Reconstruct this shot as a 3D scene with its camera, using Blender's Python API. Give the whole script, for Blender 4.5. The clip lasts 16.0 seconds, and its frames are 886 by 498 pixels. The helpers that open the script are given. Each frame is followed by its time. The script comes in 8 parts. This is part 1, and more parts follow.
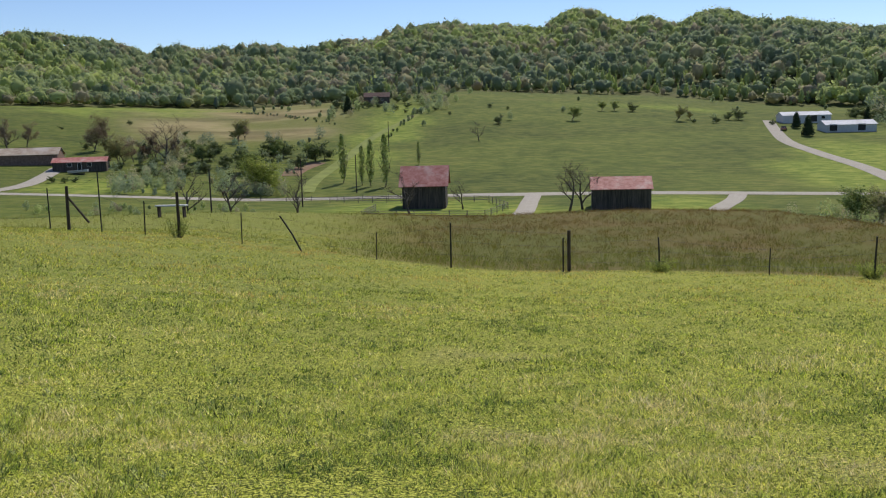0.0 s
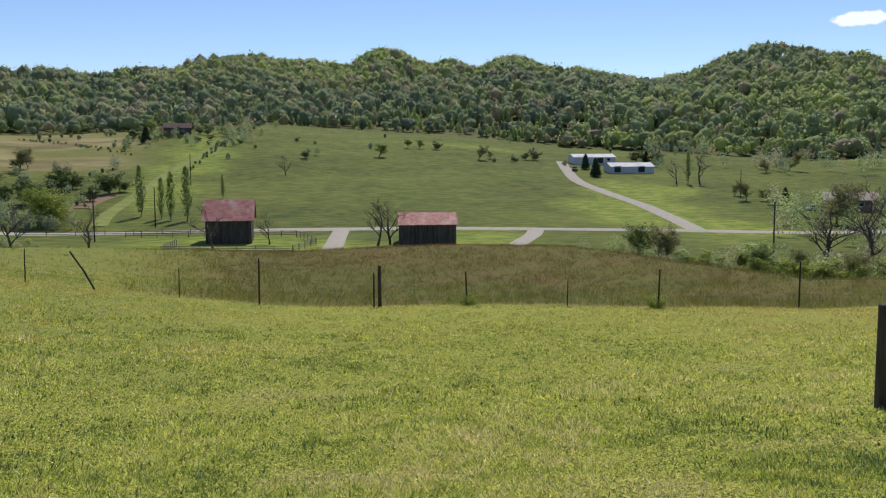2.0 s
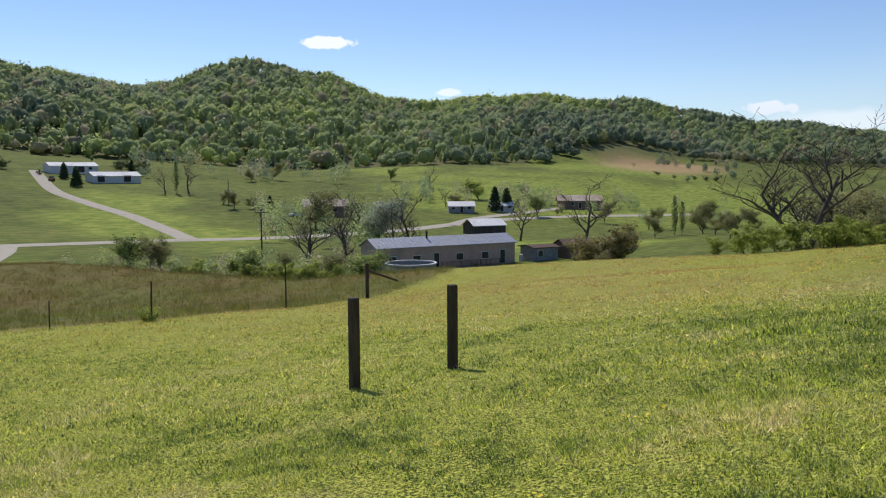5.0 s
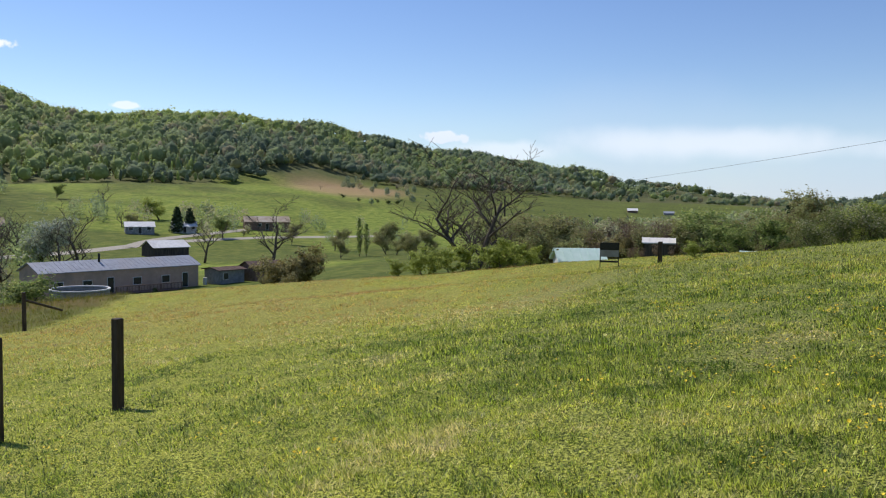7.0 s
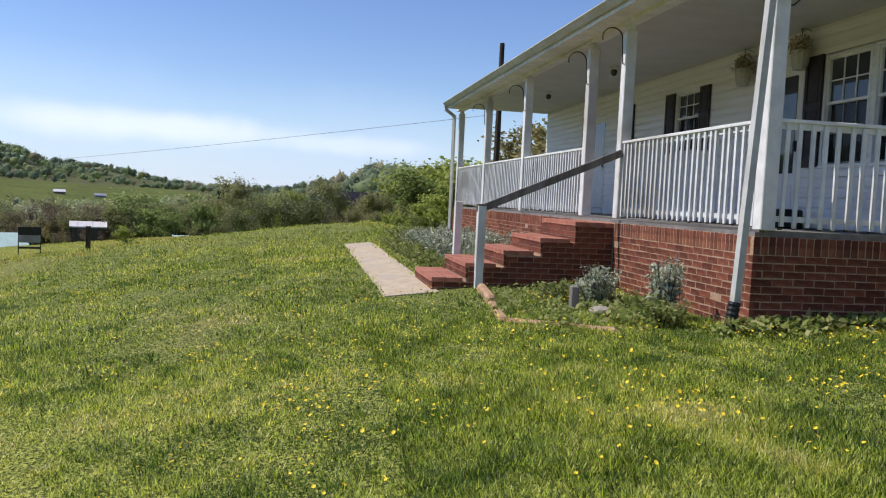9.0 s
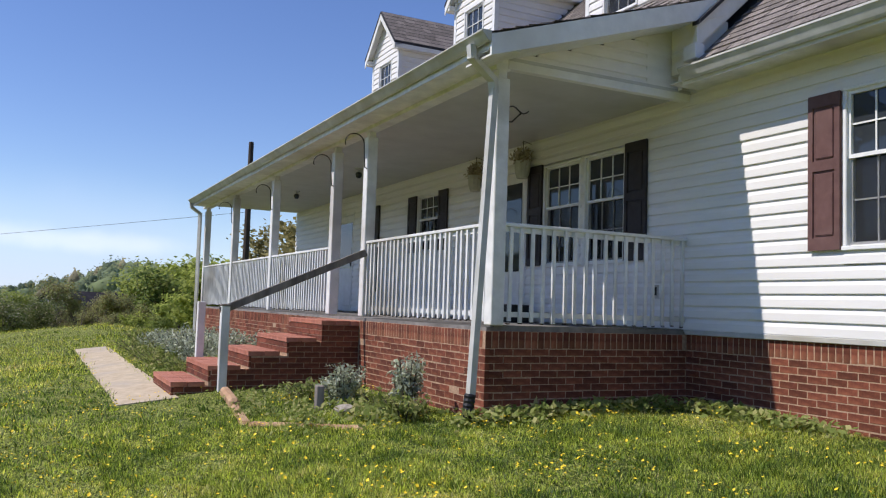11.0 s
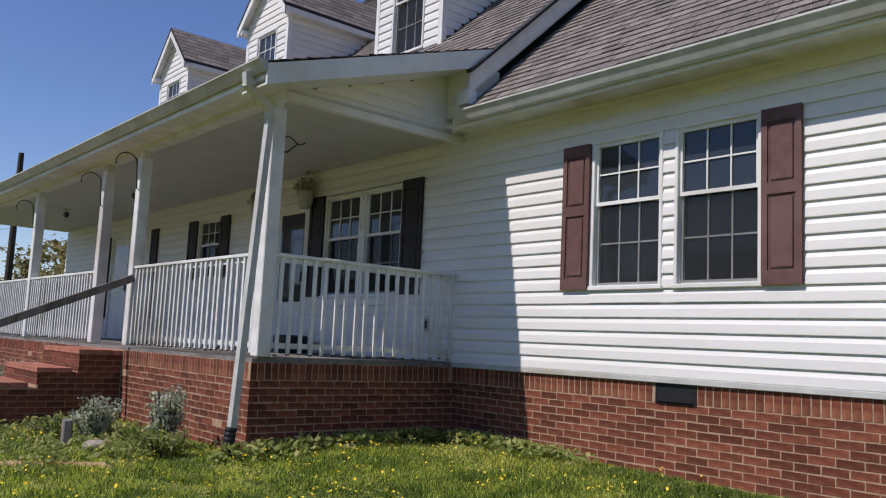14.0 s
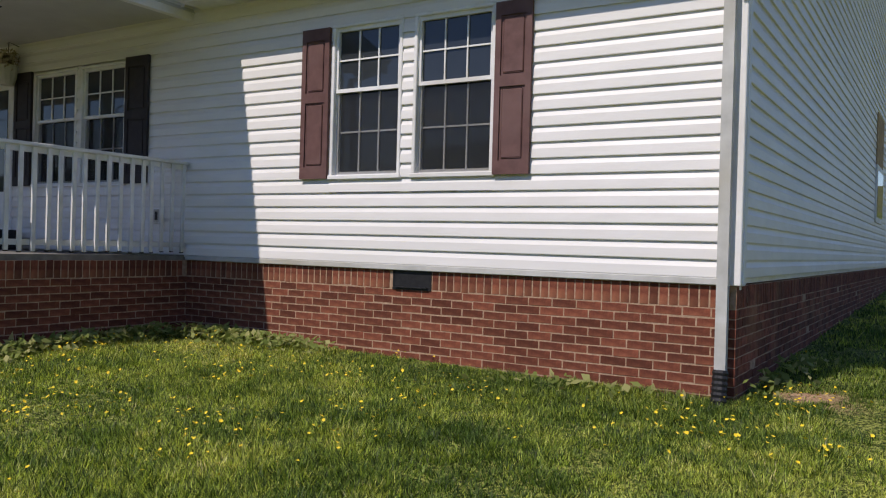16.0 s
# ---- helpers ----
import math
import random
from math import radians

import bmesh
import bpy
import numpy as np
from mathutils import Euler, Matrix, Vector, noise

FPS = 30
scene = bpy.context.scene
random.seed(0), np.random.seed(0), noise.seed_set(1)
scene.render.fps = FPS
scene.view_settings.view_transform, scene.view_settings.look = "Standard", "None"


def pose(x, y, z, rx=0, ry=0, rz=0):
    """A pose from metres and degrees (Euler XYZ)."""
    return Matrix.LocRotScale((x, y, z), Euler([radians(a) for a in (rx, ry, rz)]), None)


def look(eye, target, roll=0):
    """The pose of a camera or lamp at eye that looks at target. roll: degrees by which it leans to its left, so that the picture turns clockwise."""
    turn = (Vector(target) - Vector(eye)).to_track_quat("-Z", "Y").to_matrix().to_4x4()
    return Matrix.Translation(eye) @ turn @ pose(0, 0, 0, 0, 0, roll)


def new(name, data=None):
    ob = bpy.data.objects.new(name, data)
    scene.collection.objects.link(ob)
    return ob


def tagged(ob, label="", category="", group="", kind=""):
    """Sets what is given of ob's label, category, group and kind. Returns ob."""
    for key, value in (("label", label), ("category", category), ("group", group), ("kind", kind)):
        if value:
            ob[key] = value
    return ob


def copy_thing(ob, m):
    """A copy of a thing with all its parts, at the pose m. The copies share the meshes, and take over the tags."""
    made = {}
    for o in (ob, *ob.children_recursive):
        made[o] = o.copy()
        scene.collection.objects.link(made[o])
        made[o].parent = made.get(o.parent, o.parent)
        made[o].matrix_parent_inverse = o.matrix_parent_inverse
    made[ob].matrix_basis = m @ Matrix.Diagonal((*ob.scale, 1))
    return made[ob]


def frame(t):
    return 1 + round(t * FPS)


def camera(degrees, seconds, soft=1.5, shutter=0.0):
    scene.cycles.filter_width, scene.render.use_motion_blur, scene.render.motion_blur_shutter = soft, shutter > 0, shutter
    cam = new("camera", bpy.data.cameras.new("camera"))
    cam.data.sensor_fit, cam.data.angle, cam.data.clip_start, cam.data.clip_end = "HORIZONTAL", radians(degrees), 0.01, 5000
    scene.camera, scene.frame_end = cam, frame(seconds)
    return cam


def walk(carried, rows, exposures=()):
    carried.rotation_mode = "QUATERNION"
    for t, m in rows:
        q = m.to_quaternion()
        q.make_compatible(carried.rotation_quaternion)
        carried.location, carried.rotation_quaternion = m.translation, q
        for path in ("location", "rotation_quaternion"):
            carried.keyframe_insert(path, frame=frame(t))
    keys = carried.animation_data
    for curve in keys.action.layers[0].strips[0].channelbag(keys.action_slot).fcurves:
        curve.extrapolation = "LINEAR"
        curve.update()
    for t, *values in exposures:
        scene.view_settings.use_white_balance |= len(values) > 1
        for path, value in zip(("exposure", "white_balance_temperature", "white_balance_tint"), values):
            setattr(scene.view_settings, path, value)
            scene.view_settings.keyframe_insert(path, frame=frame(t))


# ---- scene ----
cam = camera(56.4, 16.0, soft=1.15)
PATH = [
    (0, (0.037, 0.52, 1.478), (-0.208, 2.487, 1.207), -1.5),
    (0.5, (0.034, 0.529, 1.474), (-0.065, 2.51, 1.217), -1.0),
    (1, (0.015, 0.536, 1.474), (0.021, 2.523, 1.243), -0.5),
    (1.5, (-0.026, 0.556, 1.477), (0.079, 2.542, 1.271), -0.2),
    (2, (-0.062, 0.59, 1.481), (0.156, 2.569, 1.287), -0.3),
    (2.5, (-0.086, 0.618, 1.478), (0.262, 2.578, 1.286), -0.2),
    (3, (-0.093, 0.63, 1.475), (0.42, 2.553, 1.277), 0.0),
    (3.5, (-0.126, 0.621, 1.477), (0.591, 2.475, 1.261), -0.3),
    (4, (-0.144, 0.595, 1.487), (0.788, 2.349, 1.254), -1.2),
    (4.5, (-0.103, 0.545, 1.485), (1.026, 2.18, 1.26), -1.1),
    (5, (-0.029, 0.5, 1.484), (1.267, 2.014, 1.306), -0.3),
    (5.2, (-0.007, 0.493, 1.485), (1.351, 1.952, 1.327), 0.1),
    (7.5, (0.193, 0.458, 1.588), (2.047, 1.197, 1.455), 1.2),
    (8, (0.245, 0.416, 1.596), (2.186, 0.878, 1.461), 1.9),
    (8.5, (0.315, 0.399, 1.598), (2.31, 0.433, 1.469), 2.6),
    (9, (0.364, 0.419, 1.61), (2.331, 0.076, 1.491), 2.8),
    (9.5, (0.38, 0.423, 1.612), (2.291, -0.16, 1.509), 2.2),
    (10, (0.35, 0.414, 1.615), (2.214, -0.31, 1.56), 1.9),
    (10.2, (0.337, 0.404, 1.611), (2.184, -0.363, 1.596), 2.0),
    (12.3, (0.149, 0.27, 1.688), (1.874, -0.7, 1.98), 1.7),
    (12.5, (0.144, 0.264, 1.69), (1.866, -0.708, 1.991), 1.8),
    (13, (0.137, 0.259, 1.682), (1.838, -0.744, 1.995), 2.4),
    (13.5, (0.094, 0.227, 1.683), (1.715, -0.908, 1.977), 2.7),
    (14, (0.076, 0.157, 1.662), (1.591, -1.128, 1.893), 2.7),
    (14.5, (0.076, 0.101, 1.643), (1.49, -1.306, 1.781), 2.6),
    (15, (0.09, 0.074, 1.631), (1.401, -1.435, 1.692), 2.5),
    (15.5, (0.092, 0.065, 1.64), (1.315, -1.517, 1.661), 2.0),
    (16, (0.137, 0.036, 1.653), (1.19, -1.665, 1.645), 1.6),
]
walk(cam, [(t, look(e, g, r)) for t, e, g, r in PATH], [(0, 0.0, 6500, 10), (6, 0.0, 6450, 10), (8, 0.04, 6250, 12), (10, 0.2, 6180, 15.5), (12.8, 0.05, 6120, 15.5), (14, -0.1, 6230, 17), (16, -0.17, 6380, 18)])

# ---- daylight ----
SUN_AZ, SUN_EL = 14.6, 50.0
world = bpy.data.worlds.new("world")
scene.world = world
world.use_nodes = True
wn, wl = world.node_tree.nodes, world.node_tree.links
wn.clear()
w_out, w_bg = wn.new("ShaderNodeOutputWorld"), wn.new("ShaderNodeBackground")
sky = wn.new("ShaderNodeTexSky")
sky.sky_type, sky.sun_disc = "NISHITA", False
sky.sun_elevation, sky.sun_rotation = radians(SUN_EL), radians(SUN_AZ)
sky.altitude, sky.air_density, sky.dust_density, sky.ozone_density = 300, 1.0, 0.05, 2.6
w_bg.inputs["Strength"].default_value = 0.095


def cloud_mask(bearing, elevation, wide, tall, scale, edge):
    """Noise-edged patch of cloud, or of horizon tint, about one direction of the sky."""
    d = Vector((math.sin(radians(bearing)) * math.cos(radians(elevation)), math.cos(radians(bearing)) * math.cos(radians(elevation)), math.sin(radians(elevation))))
    side = Vector((d.y, -d.x, 0)).normalized()
    up = side.cross(d)
    tc = wn.new("ShaderNodeTexCoord")

    def dot(v, size):
        n = wn.new("ShaderNodeVectorMath")
        n.operation = "DOT_PRODUCT"
        wl.new(tc.outputs["Generated"], n.inputs[0])
        n.inputs[1].default_value = v
        q = wn.new("ShaderNodeMath")
        q.operation = "DIVIDE"
        wl.new(n.outputs["Value"], q.inputs[0])
        q.inputs[1].default_value = size
        return q

    def shift(node, c, size):
        q = wn.new("ShaderNodeMath")
        q.operation = "ADD"
        wl.new(node.outputs[0], q.inputs[0])
        q.inputs[1].default_value = -c / size
        return q
    a = shift(dot(side, math.sin(radians(wide))), 0, 1)
    b = shift(dot(up, math.sin(radians(tall))), 0, 1)
    f = dot(d, 1)
    comb = wn.new("ShaderNodeCombineXYZ")
    wl.new(a.outputs[0], comb.inputs[0])
    wl.new(b.outputs[0], comb.inputs[1])
    ln = wn.new("ShaderNodeVectorMath")
    ln.operation = "LENGTH"
    wl.new(comb.outputs[0], ln.inputs[0])
    no = wn.new("ShaderNodeTexNoise")
    no.inputs["Scale"].default_value, no.inputs["Detail"].default_value = scale, 6
    wl.new(tc.outputs["Generated"], no.inputs["Vector"])
    ad = wn.new("ShaderNodeMath")
    ad.operation = "MULTIPLY_ADD"
    wl.new(no.outputs["Fac"], ad.inputs[0])
    ad.inputs[1].default_value = 1.6
    wl.new(ln.outputs["Value"], ad.inputs[2])
    mr = wn.new("ShaderNodeMapRange")
    mr.interpolation_type = "SMOOTHSTEP"
    wl.new(ad.outputs[0], mr.inputs["Value"])
    mr.inputs["From Min"].default_value, mr.inputs["From Max"].default_value = 1.65 - edge, 1.65 + edge
    mr.inputs["To Min"].default_value, mr.inputs["To Max"].default_value = 1, 0
    fr = wn.new("ShaderNodeMath")
    fr.operation = "GREATER_THAN"
    wl.new(f.outputs[0], fr.inputs[0])
    fr.inputs[1].default_value = 0.5
    mu = wn.new("ShaderNodeMath")
    mu.operation = "MULTIPLY"
    wl.new(mr.outputs[0], mu.inputs[0])
    wl.new(fr.outputs[0], mu.inputs[1])
    return mu


tone = wn.new("ShaderNodeHueSaturation")
tone.inputs["Saturation"].default_value, tone.inputs["Value"].default_value = 1.12, 1.26
tone.inputs["Hue"].default_value = 0.512
wl.new(sky.outputs["Color"], tone.inputs["Color"])
colour = tone.outputs["Color"]
for row in ((33.0, 8.9, 1.9, 0.48, 60, 0.12, 0.92), (62.0, 4.2, 1.6, 0.5, 60, 0.15, 0.85), (41.0, 5.6, 0.9, 0.3, 60, 0.15, 0.7), (86.0, 0.0, 32, 5.0, 5, 0.8, 0.7), (80.0, 3.9, 10, 1.2, 9, 0.5, 0.55), (93.0, 3.4, 6, 0.8, 12, 0.5, 0.35), (66, 3.2, 4, 0.8, 22, 0.4, 0.45)):
    mask = cloud_mask(*row[:6])
    sc = wn.new("ShaderNodeMath")
    sc.operation = "MULTIPLY"
    wl.new(mask.outputs[0], sc.inputs[0])
    sc.inputs[1].default_value = row[6]
    mx = wn.new("ShaderNodeMix")
    mx.data_type = "RGBA"
    wl.new(sc.outputs[0], mx.inputs["Factor"])
    wl.new(colour, mx.inputs["A"])
    # The widest patch is no cloud: it paints the pale blue of the low horizon.
    mx.inputs["B"].default_value = (5.6, 7.0, 9.3, 1) if row[2] > 20 else (10.5, 10.8, 11.5, 1)
    colour = mx.outputs["Result"]
wl.new(colour, w_bg.inputs["Color"])
wl.new(w_bg.outputs[0], w_out.inputs["Surface"])

sun = new("sun", bpy.data.lights.new("sun", "SUN"))
sun.data.energy, sun.data.angle, sun.data.color = 4.2, radians(0.55), (1.0, 0.93, 0.82)
sun.matrix_basis = look((0, 0, 60), (-0.26 * 10, -10, 60 - 12.4))
scene.view_settings.exposure = 0.0

# ---- materials ----
def shader(name):
    m = bpy.data.materials.new(name)
    m.use_nodes = True
    nt = m.node_tree
    return m, nt.nodes, nt.links, nt.nodes["Principled BSDF"]


def rgba(c):
    return (c[0], c[1], c[2], 1.0)


def noise_tex(n, l, vec, scale, detail=4.0, rough=0.6):
    t = n.new("ShaderNodeTexNoise")
    t.inputs["Scale"].default_value, t.inputs["Detail"].default_value, t.inputs["Roughness"].default_value = scale, detail, rough
    l.new(vec, t.inputs["Vector"])
    return t


def ramp(n, l, fac, stops):
    r = n.new("ShaderNodeValToRGB")
    while len(r.color_ramp.elements) < len(stops):
        r.color_ramp.elements.new(0.5)
    for e, (pos, c) in zip(r.color_ramp.elements, stops):
        e.position, e.color = pos, rgba(c)
    l.new(fac, r.inputs["Fac"])
    return r.outputs["Color"]


def mix(n, l, fac, a, b, mode="MIX"):
    x = n.new("ShaderNodeMix")
    x.data_type, x.blend_type = "RGBA", mode
    for sock, v in ((x.inputs["Factor"], fac), (x.inputs["A"], a), (x.inputs["B"], b)):
        if isinstance(v, (int, float)):
            sock.default_value = v
        elif isinstance(v, tuple):
            sock.default_value = rgba(v)
        else:
            l.new(v, sock)
    return x.outputs["Result"]


def bump(n, l, bsdf, height, strength, distance=0.01):
    b = n.new("ShaderNodeBump")
    b.inputs["Strength"].default_value, b.inputs["Distance"].default_value = strength, distance
    l.new(height, b.inputs["Height"])
    l.new(b.outputs["Normal"], bsdf.inputs["Normal"])


def surface(name, dark, light, scale, rough=0.75, relief=0.3, fine=None, stain=None, metal=0.0, stretch=(1, 1, 1), vary=0.0, spec=0.3, island=False, stain_scale=None):
    """A worn surface: two-tone grain, a larger stain pattern, fine relief, and a shift of value from piece to piece."""
    m, n, l, p = shader(name)
    tc = n.new("ShaderNodeTexCoord")
    mp = n.new("ShaderNodeMapping")
    mp.inputs["Scale"].default_value = stretch
    l.new(tc.outputs["Object"], mp.inputs["Vector"])
    grain = noise_tex(n, l, mp.outputs[0], scale)
    col = ramp(n, l, grain.outputs["Fac"], ((0.32, dark), (0.68, light)))
    if stain:
        big = noise_tex(n, l, mp.outputs[0], stain_scale or scale * 0.13, 3)
        f = n.new("ShaderNodeMapRange")
        l.new(big.outputs["Fac"], f.inputs["Value"])
        f.inputs["From Min"].default_value, f.inputs["From Max"].default_value = 0.5, 0.72
        col = mix(n, l, f.outputs[0], col, stain)
    if vary:
        src = n.new("ShaderNodeNewGeometry").outputs["Random Per Island"] if island else n.new("ShaderNodeObjectInfo").outputs["Random"]
        hs = n.new("ShaderNodeHueSaturation")
        v = n.new("ShaderNodeMapRange")
        l.new(src, v.inputs["Value"])
        v.inputs["To Min"].default_value, v.inputs["To Max"].default_value = 1 - vary, 1 + vary
        l.new(v.outputs[0], hs.inputs["Value"])
        l.new(col, hs.inputs["Color"])
        col = hs.outputs["Color"]
    l.new(col, p.inputs["Base Color"])
    p.inputs["Roughness"].default_value, p.inputs["Metallic"].default_value = rough, metal
    p.inputs["Specular IOR Level"].default_value = spec
    if relief:
        f = noise_tex(n, l, mp.outputs[0], fine or scale * 4, 5)
        bump(n, l, p, f.outputs["Fac"], relief)
    return m


def ground_material():
    m, n, l, p = shader("grass_ground")
    pos = n.new("ShaderNodeTexCoord").outputs["Object"]

    def attr(key):
        a = n.new("ShaderNodeAttribute")
        a.attribute_name = key
        return a.outputs["Fac"]
    fine = noise_tex(n, l, pos, 42, 5, 0.7).outputs["Fac"]
    mid = noise_tex(n, l, pos, 1.1, 5, 0.65).outputs["Fac"]
    big = noise_tex(n, l, pos, 0.11, 5, 0.6).outputs["Fac"]
    mp = n.new("ShaderNodeMapping")
    mp.inputs["Scale"].default_value = (0.5, 1.0, 1.0)
    l.new(pos, mp.inputs["Vector"])
    vast = noise_tex(n, l, mp.outputs[0], 0.03, 7, 0.62).outputs["Fac"]
    lawn_c = mix(n, l, 0.5, ramp(n, l, fine, ((0.43, (0.08, 0.1, 0.013)), (0.5, (0.25, 0.275, 0.035)), (0.57, (0.55, 0.54, 0.1)))),
                 ramp(n, l, mid, ((0.35, (0.12, 0.165, 0.024)), (0.55, (0.24, 0.245, 0.045)), (0.7, (0.34, 0.28, 0.09)))))
    lawn_c = mix(n, l, ramp(n, l, big, ((0.5, (0, 0, 0)), (0.7, (0.4, 0.4, 0.4)))), lawn_c, (0.25, 0.21, 0.08))
    lawn_c = mix(n, l, attr("dry"), lawn_c, ramp(n, l, fine, ((0.42, (0.12, 0.095, 0.03)), (0.5, (0.27, 0.22, 0.065)), (0.58, (0.46, 0.4, 0.13)))))
    rough_c = mix(n, l, ramp(n, l, big, ((0.4, (0, 0, 0)), (0.62, (1, 1, 1)))), (0.115, 0.125, 0.022), (0.15, 0.1, 0.03))
    rough_c = mix(n, l, 0.4, rough_c, ramp(n, l, mid, ((0.3, (0.07, 0.085, 0.02)), (0.7, (0.14, 0.115, 0.04)))))
    past_c = ramp(n, l, vast, ((0.4, (0.06, 0.08, 0.014)), (0.48, (0.085, 0.11, 0.018)), (0.56, (0.115, 0.145, 0.023)), (0.63, (0.15, 0.17, 0.032)), (0.74, (0.2, 0.185, 0.055))))
    past_c = mix(n, l, 0.35, past_c, ramp(n, l, big, ((0.35, (0.05, 0.08, 0.016)), (0.68, (0.15, 0.17, 0.036)))))
    tuft = noise_tex(n, l, mp.outputs[0], 0.5, 5, 0.7).outputs["Fac"]
    past_c = mix(n, l, 0.35, past_c, ramp(n, l, tuft, ((0.42, (0.05, 0.075, 0.015)), (0.5, (0.12, 0.145, 0.03)), (0.58, (0.24, 0.23, 0.06)))))
    hay = ramp(n, l, vast, ((0.36, (0.14, 0.12, 0.05)), (0.45, (0.25, 0.2, 0.09)), (0.51, (0.33, 0.275, 0.13)), (0.58, (0.25, 0.22, 0.085)), (0.66, (0.17, 0.17, 0.05))))
    past_c = mix(n, l, attr("dry"), past_c, hay)
    past_c = mix(n, l, attr("fresh"), past_c, ramp(n, l, tuft, ((0.36, (0.105, 0.155, 0.022)), (0.5, (0.175, 0.225, 0.035)), (0.62, (0.28, 0.3, 0.06)))))
    wood_c = ramp(n, l, big, ((0.35, (0.09, 0.1, 0.035)), (0.7, (0.14, 0.14, 0.06))))
    # Dark flecks put thatch and the shade between blades into the ground colour.
    lawn_c = mix(n, l, attr("sward"), lawn_c, ramp(n, l, fine, ((0.43, (0.03, 0.04, 0.008)), (0.5, (0.19, 0.215, 0.03)), (0.57, (0.5, 0.5, 0.09)))))
    lawn_c = mix(n, l, attr("lush"), lawn_c, ramp(n, l, fine, ((0.43, (0.025, 0.035, 0.01)), (0.5, (0.13, 0.155, 0.03)), (0.57, (0.33, 0.35, 0.095)))))
    lawn_c = mix(n, l, attr("worn"), lawn_c, ramp(n, l, fine, ((0.43, (0.12, 0.1, 0.04)), (0.57, (0.42, 0.36, 0.16)))))
    c = mix(n, l, attr("pasture"), lawn_c, past_c)
    c = mix(n, l, attr("rough"), c, rough_c)
    c = mix(n, l, attr("wood"), c, wood_c)
    c = mix(n, l, attr("bare"), c, ramp(n, l, fine, ((0.42, (0.26, 0.15, 0.08)), (0.58, (0.52, 0.35, 0.21)))))
    l.new(c, p.inputs["Base Color"])
    p.inputs["Roughness"].default_value, p.inputs["Specular IOR Level"].default_value = 0.95, 0.1
    bump(n, l, p, noise_tex(n, l, pos, 9, 6, 0.7).outputs["Fac"], 0.6, 0.06)
    return m


def leaf_material(name, stops, through_light=0.55, yellow=(1.0, 1.0, 1.0)):
    """Foliage: hue from clump to clump, with some light passing through."""
    m, n, l, p = shader(name)
    g = n.new("ShaderNodeNewGeometry")
    col = ramp(n, l, g.outputs["Random Per Island"], stops)
    l.new(col, p.inputs["Base Color"])
    p.inputs["Roughness"].default_value, p.inputs["Specular IOR Level"].default_value = 0.7, 0.15
    tr, mx = n.new("ShaderNodeBsdfTranslucent"), n.new("ShaderNodeMixShader")
    l.new(mix(n, l, 1.0, col, yellow, "MULTIPLY"), tr.inputs["Color"])
    mx.inputs["Fac"].default_value = through_light
    l.new(p.outputs[0], mx.inputs[1])
    l.new(tr.outputs[0], mx.inputs[2])
    l.new(mx.outputs[0], n["Material Output"].inputs["Surface"])
    return m


def glass_material(name, tint, rough=0.03):
    m, n, l, p = shader(name)
    tc = n.new("ShaderNodeTexCoord")
    no = noise_tex(n, l, tc.outputs["Object"], 0.9, 2)
    l.new(ramp(n, l, no.outputs["Fac"], ((0.3, tuple(c * 0.7 for c in tint)), (0.7, tint))), p.inputs["Base Color"])
    p.inputs["Roughness"].default_value, p.inputs["IOR"].default_value = rough, 1.5
    p.inputs["Specular IOR Level"].default_value = 0.5
    return m


GROUND = ground_material()
SIDING = surface("white_vinyl_siding", (0.74, 0.725, 0.69), (0.81, 0.795, 0.77), 3, 0.45, 0.08, 60, stain=(0.7, 0.69, 0.66), stretch=(0.6, 1, 3))
TRIM = surface("white_painted_trim", (0.72, 0.72, 0.7), (0.82, 0.82, 0.8), 6, 0.5, 0.15, 50, stain=(0.6, 0.58, 0.53))
PORCH_PAINT = surface("weathered_white_paint", (0.62, 0.62, 0.6), (0.8, 0.8, 0.78), 5, 0.6, 0.3, 40, stain=(0.45, 0.42, 0.37))
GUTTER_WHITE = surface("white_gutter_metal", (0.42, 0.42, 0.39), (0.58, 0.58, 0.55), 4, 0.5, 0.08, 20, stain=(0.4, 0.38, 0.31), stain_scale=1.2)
# One even grey, set well below the white of the trim.
CEILING_GREY = surface("porch_ceiling_paint", (0.47, 0.47, 0.45), (0.55, 0.55, 0.53), 2, 0.6, 0.1, 30)
BRICK = surface("red_brick", (0.094, 0.028, 0.016), (0.235, 0.073, 0.04), 14, 0.9, 0.5, 90, stain=(0.25, 0.115, 0.06), stain_scale=2.2, vary=0.36)
BRICK_FAR = surface("red_brick_far", (0.094, 0.028, 0.016), (0.235, 0.073, 0.04), 14, 0.9, 0.5, 90, stain=(0.25, 0.115, 0.06), stain_scale=2.2, vary=0.36, island=True)
MORTAR = surface("pale_mortar", (0.3, 0.195, 0.125), (0.5, 0.345, 0.23), 30, 0.95, 0.5, 120)
SHINGLE = surface("weathered_shingle", (0.15, 0.13, 0.118), (0.3, 0.265, 0.24), 40, 0.95, 0.7, 200, vary=0.24, stain=(0.16, 0.14, 0.125), island=True)
SHINGLE_DARK = surface("dark_shingle_edge", (0.03, 0.03, 0.035), (0.06, 0.06, 0.065), 20, 0.9, 0.3)
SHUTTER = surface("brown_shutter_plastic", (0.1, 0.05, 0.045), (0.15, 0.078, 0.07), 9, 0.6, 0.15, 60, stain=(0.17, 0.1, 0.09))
# Much darker copy of the brown shutter material, for those under the porch roof.
SHUTTER_DARK = surface("dark_shutter_plastic", (0.028, 0.022, 0.024), (0.045, 0.036, 0.038), 9, 0.6, 0.15, 60)
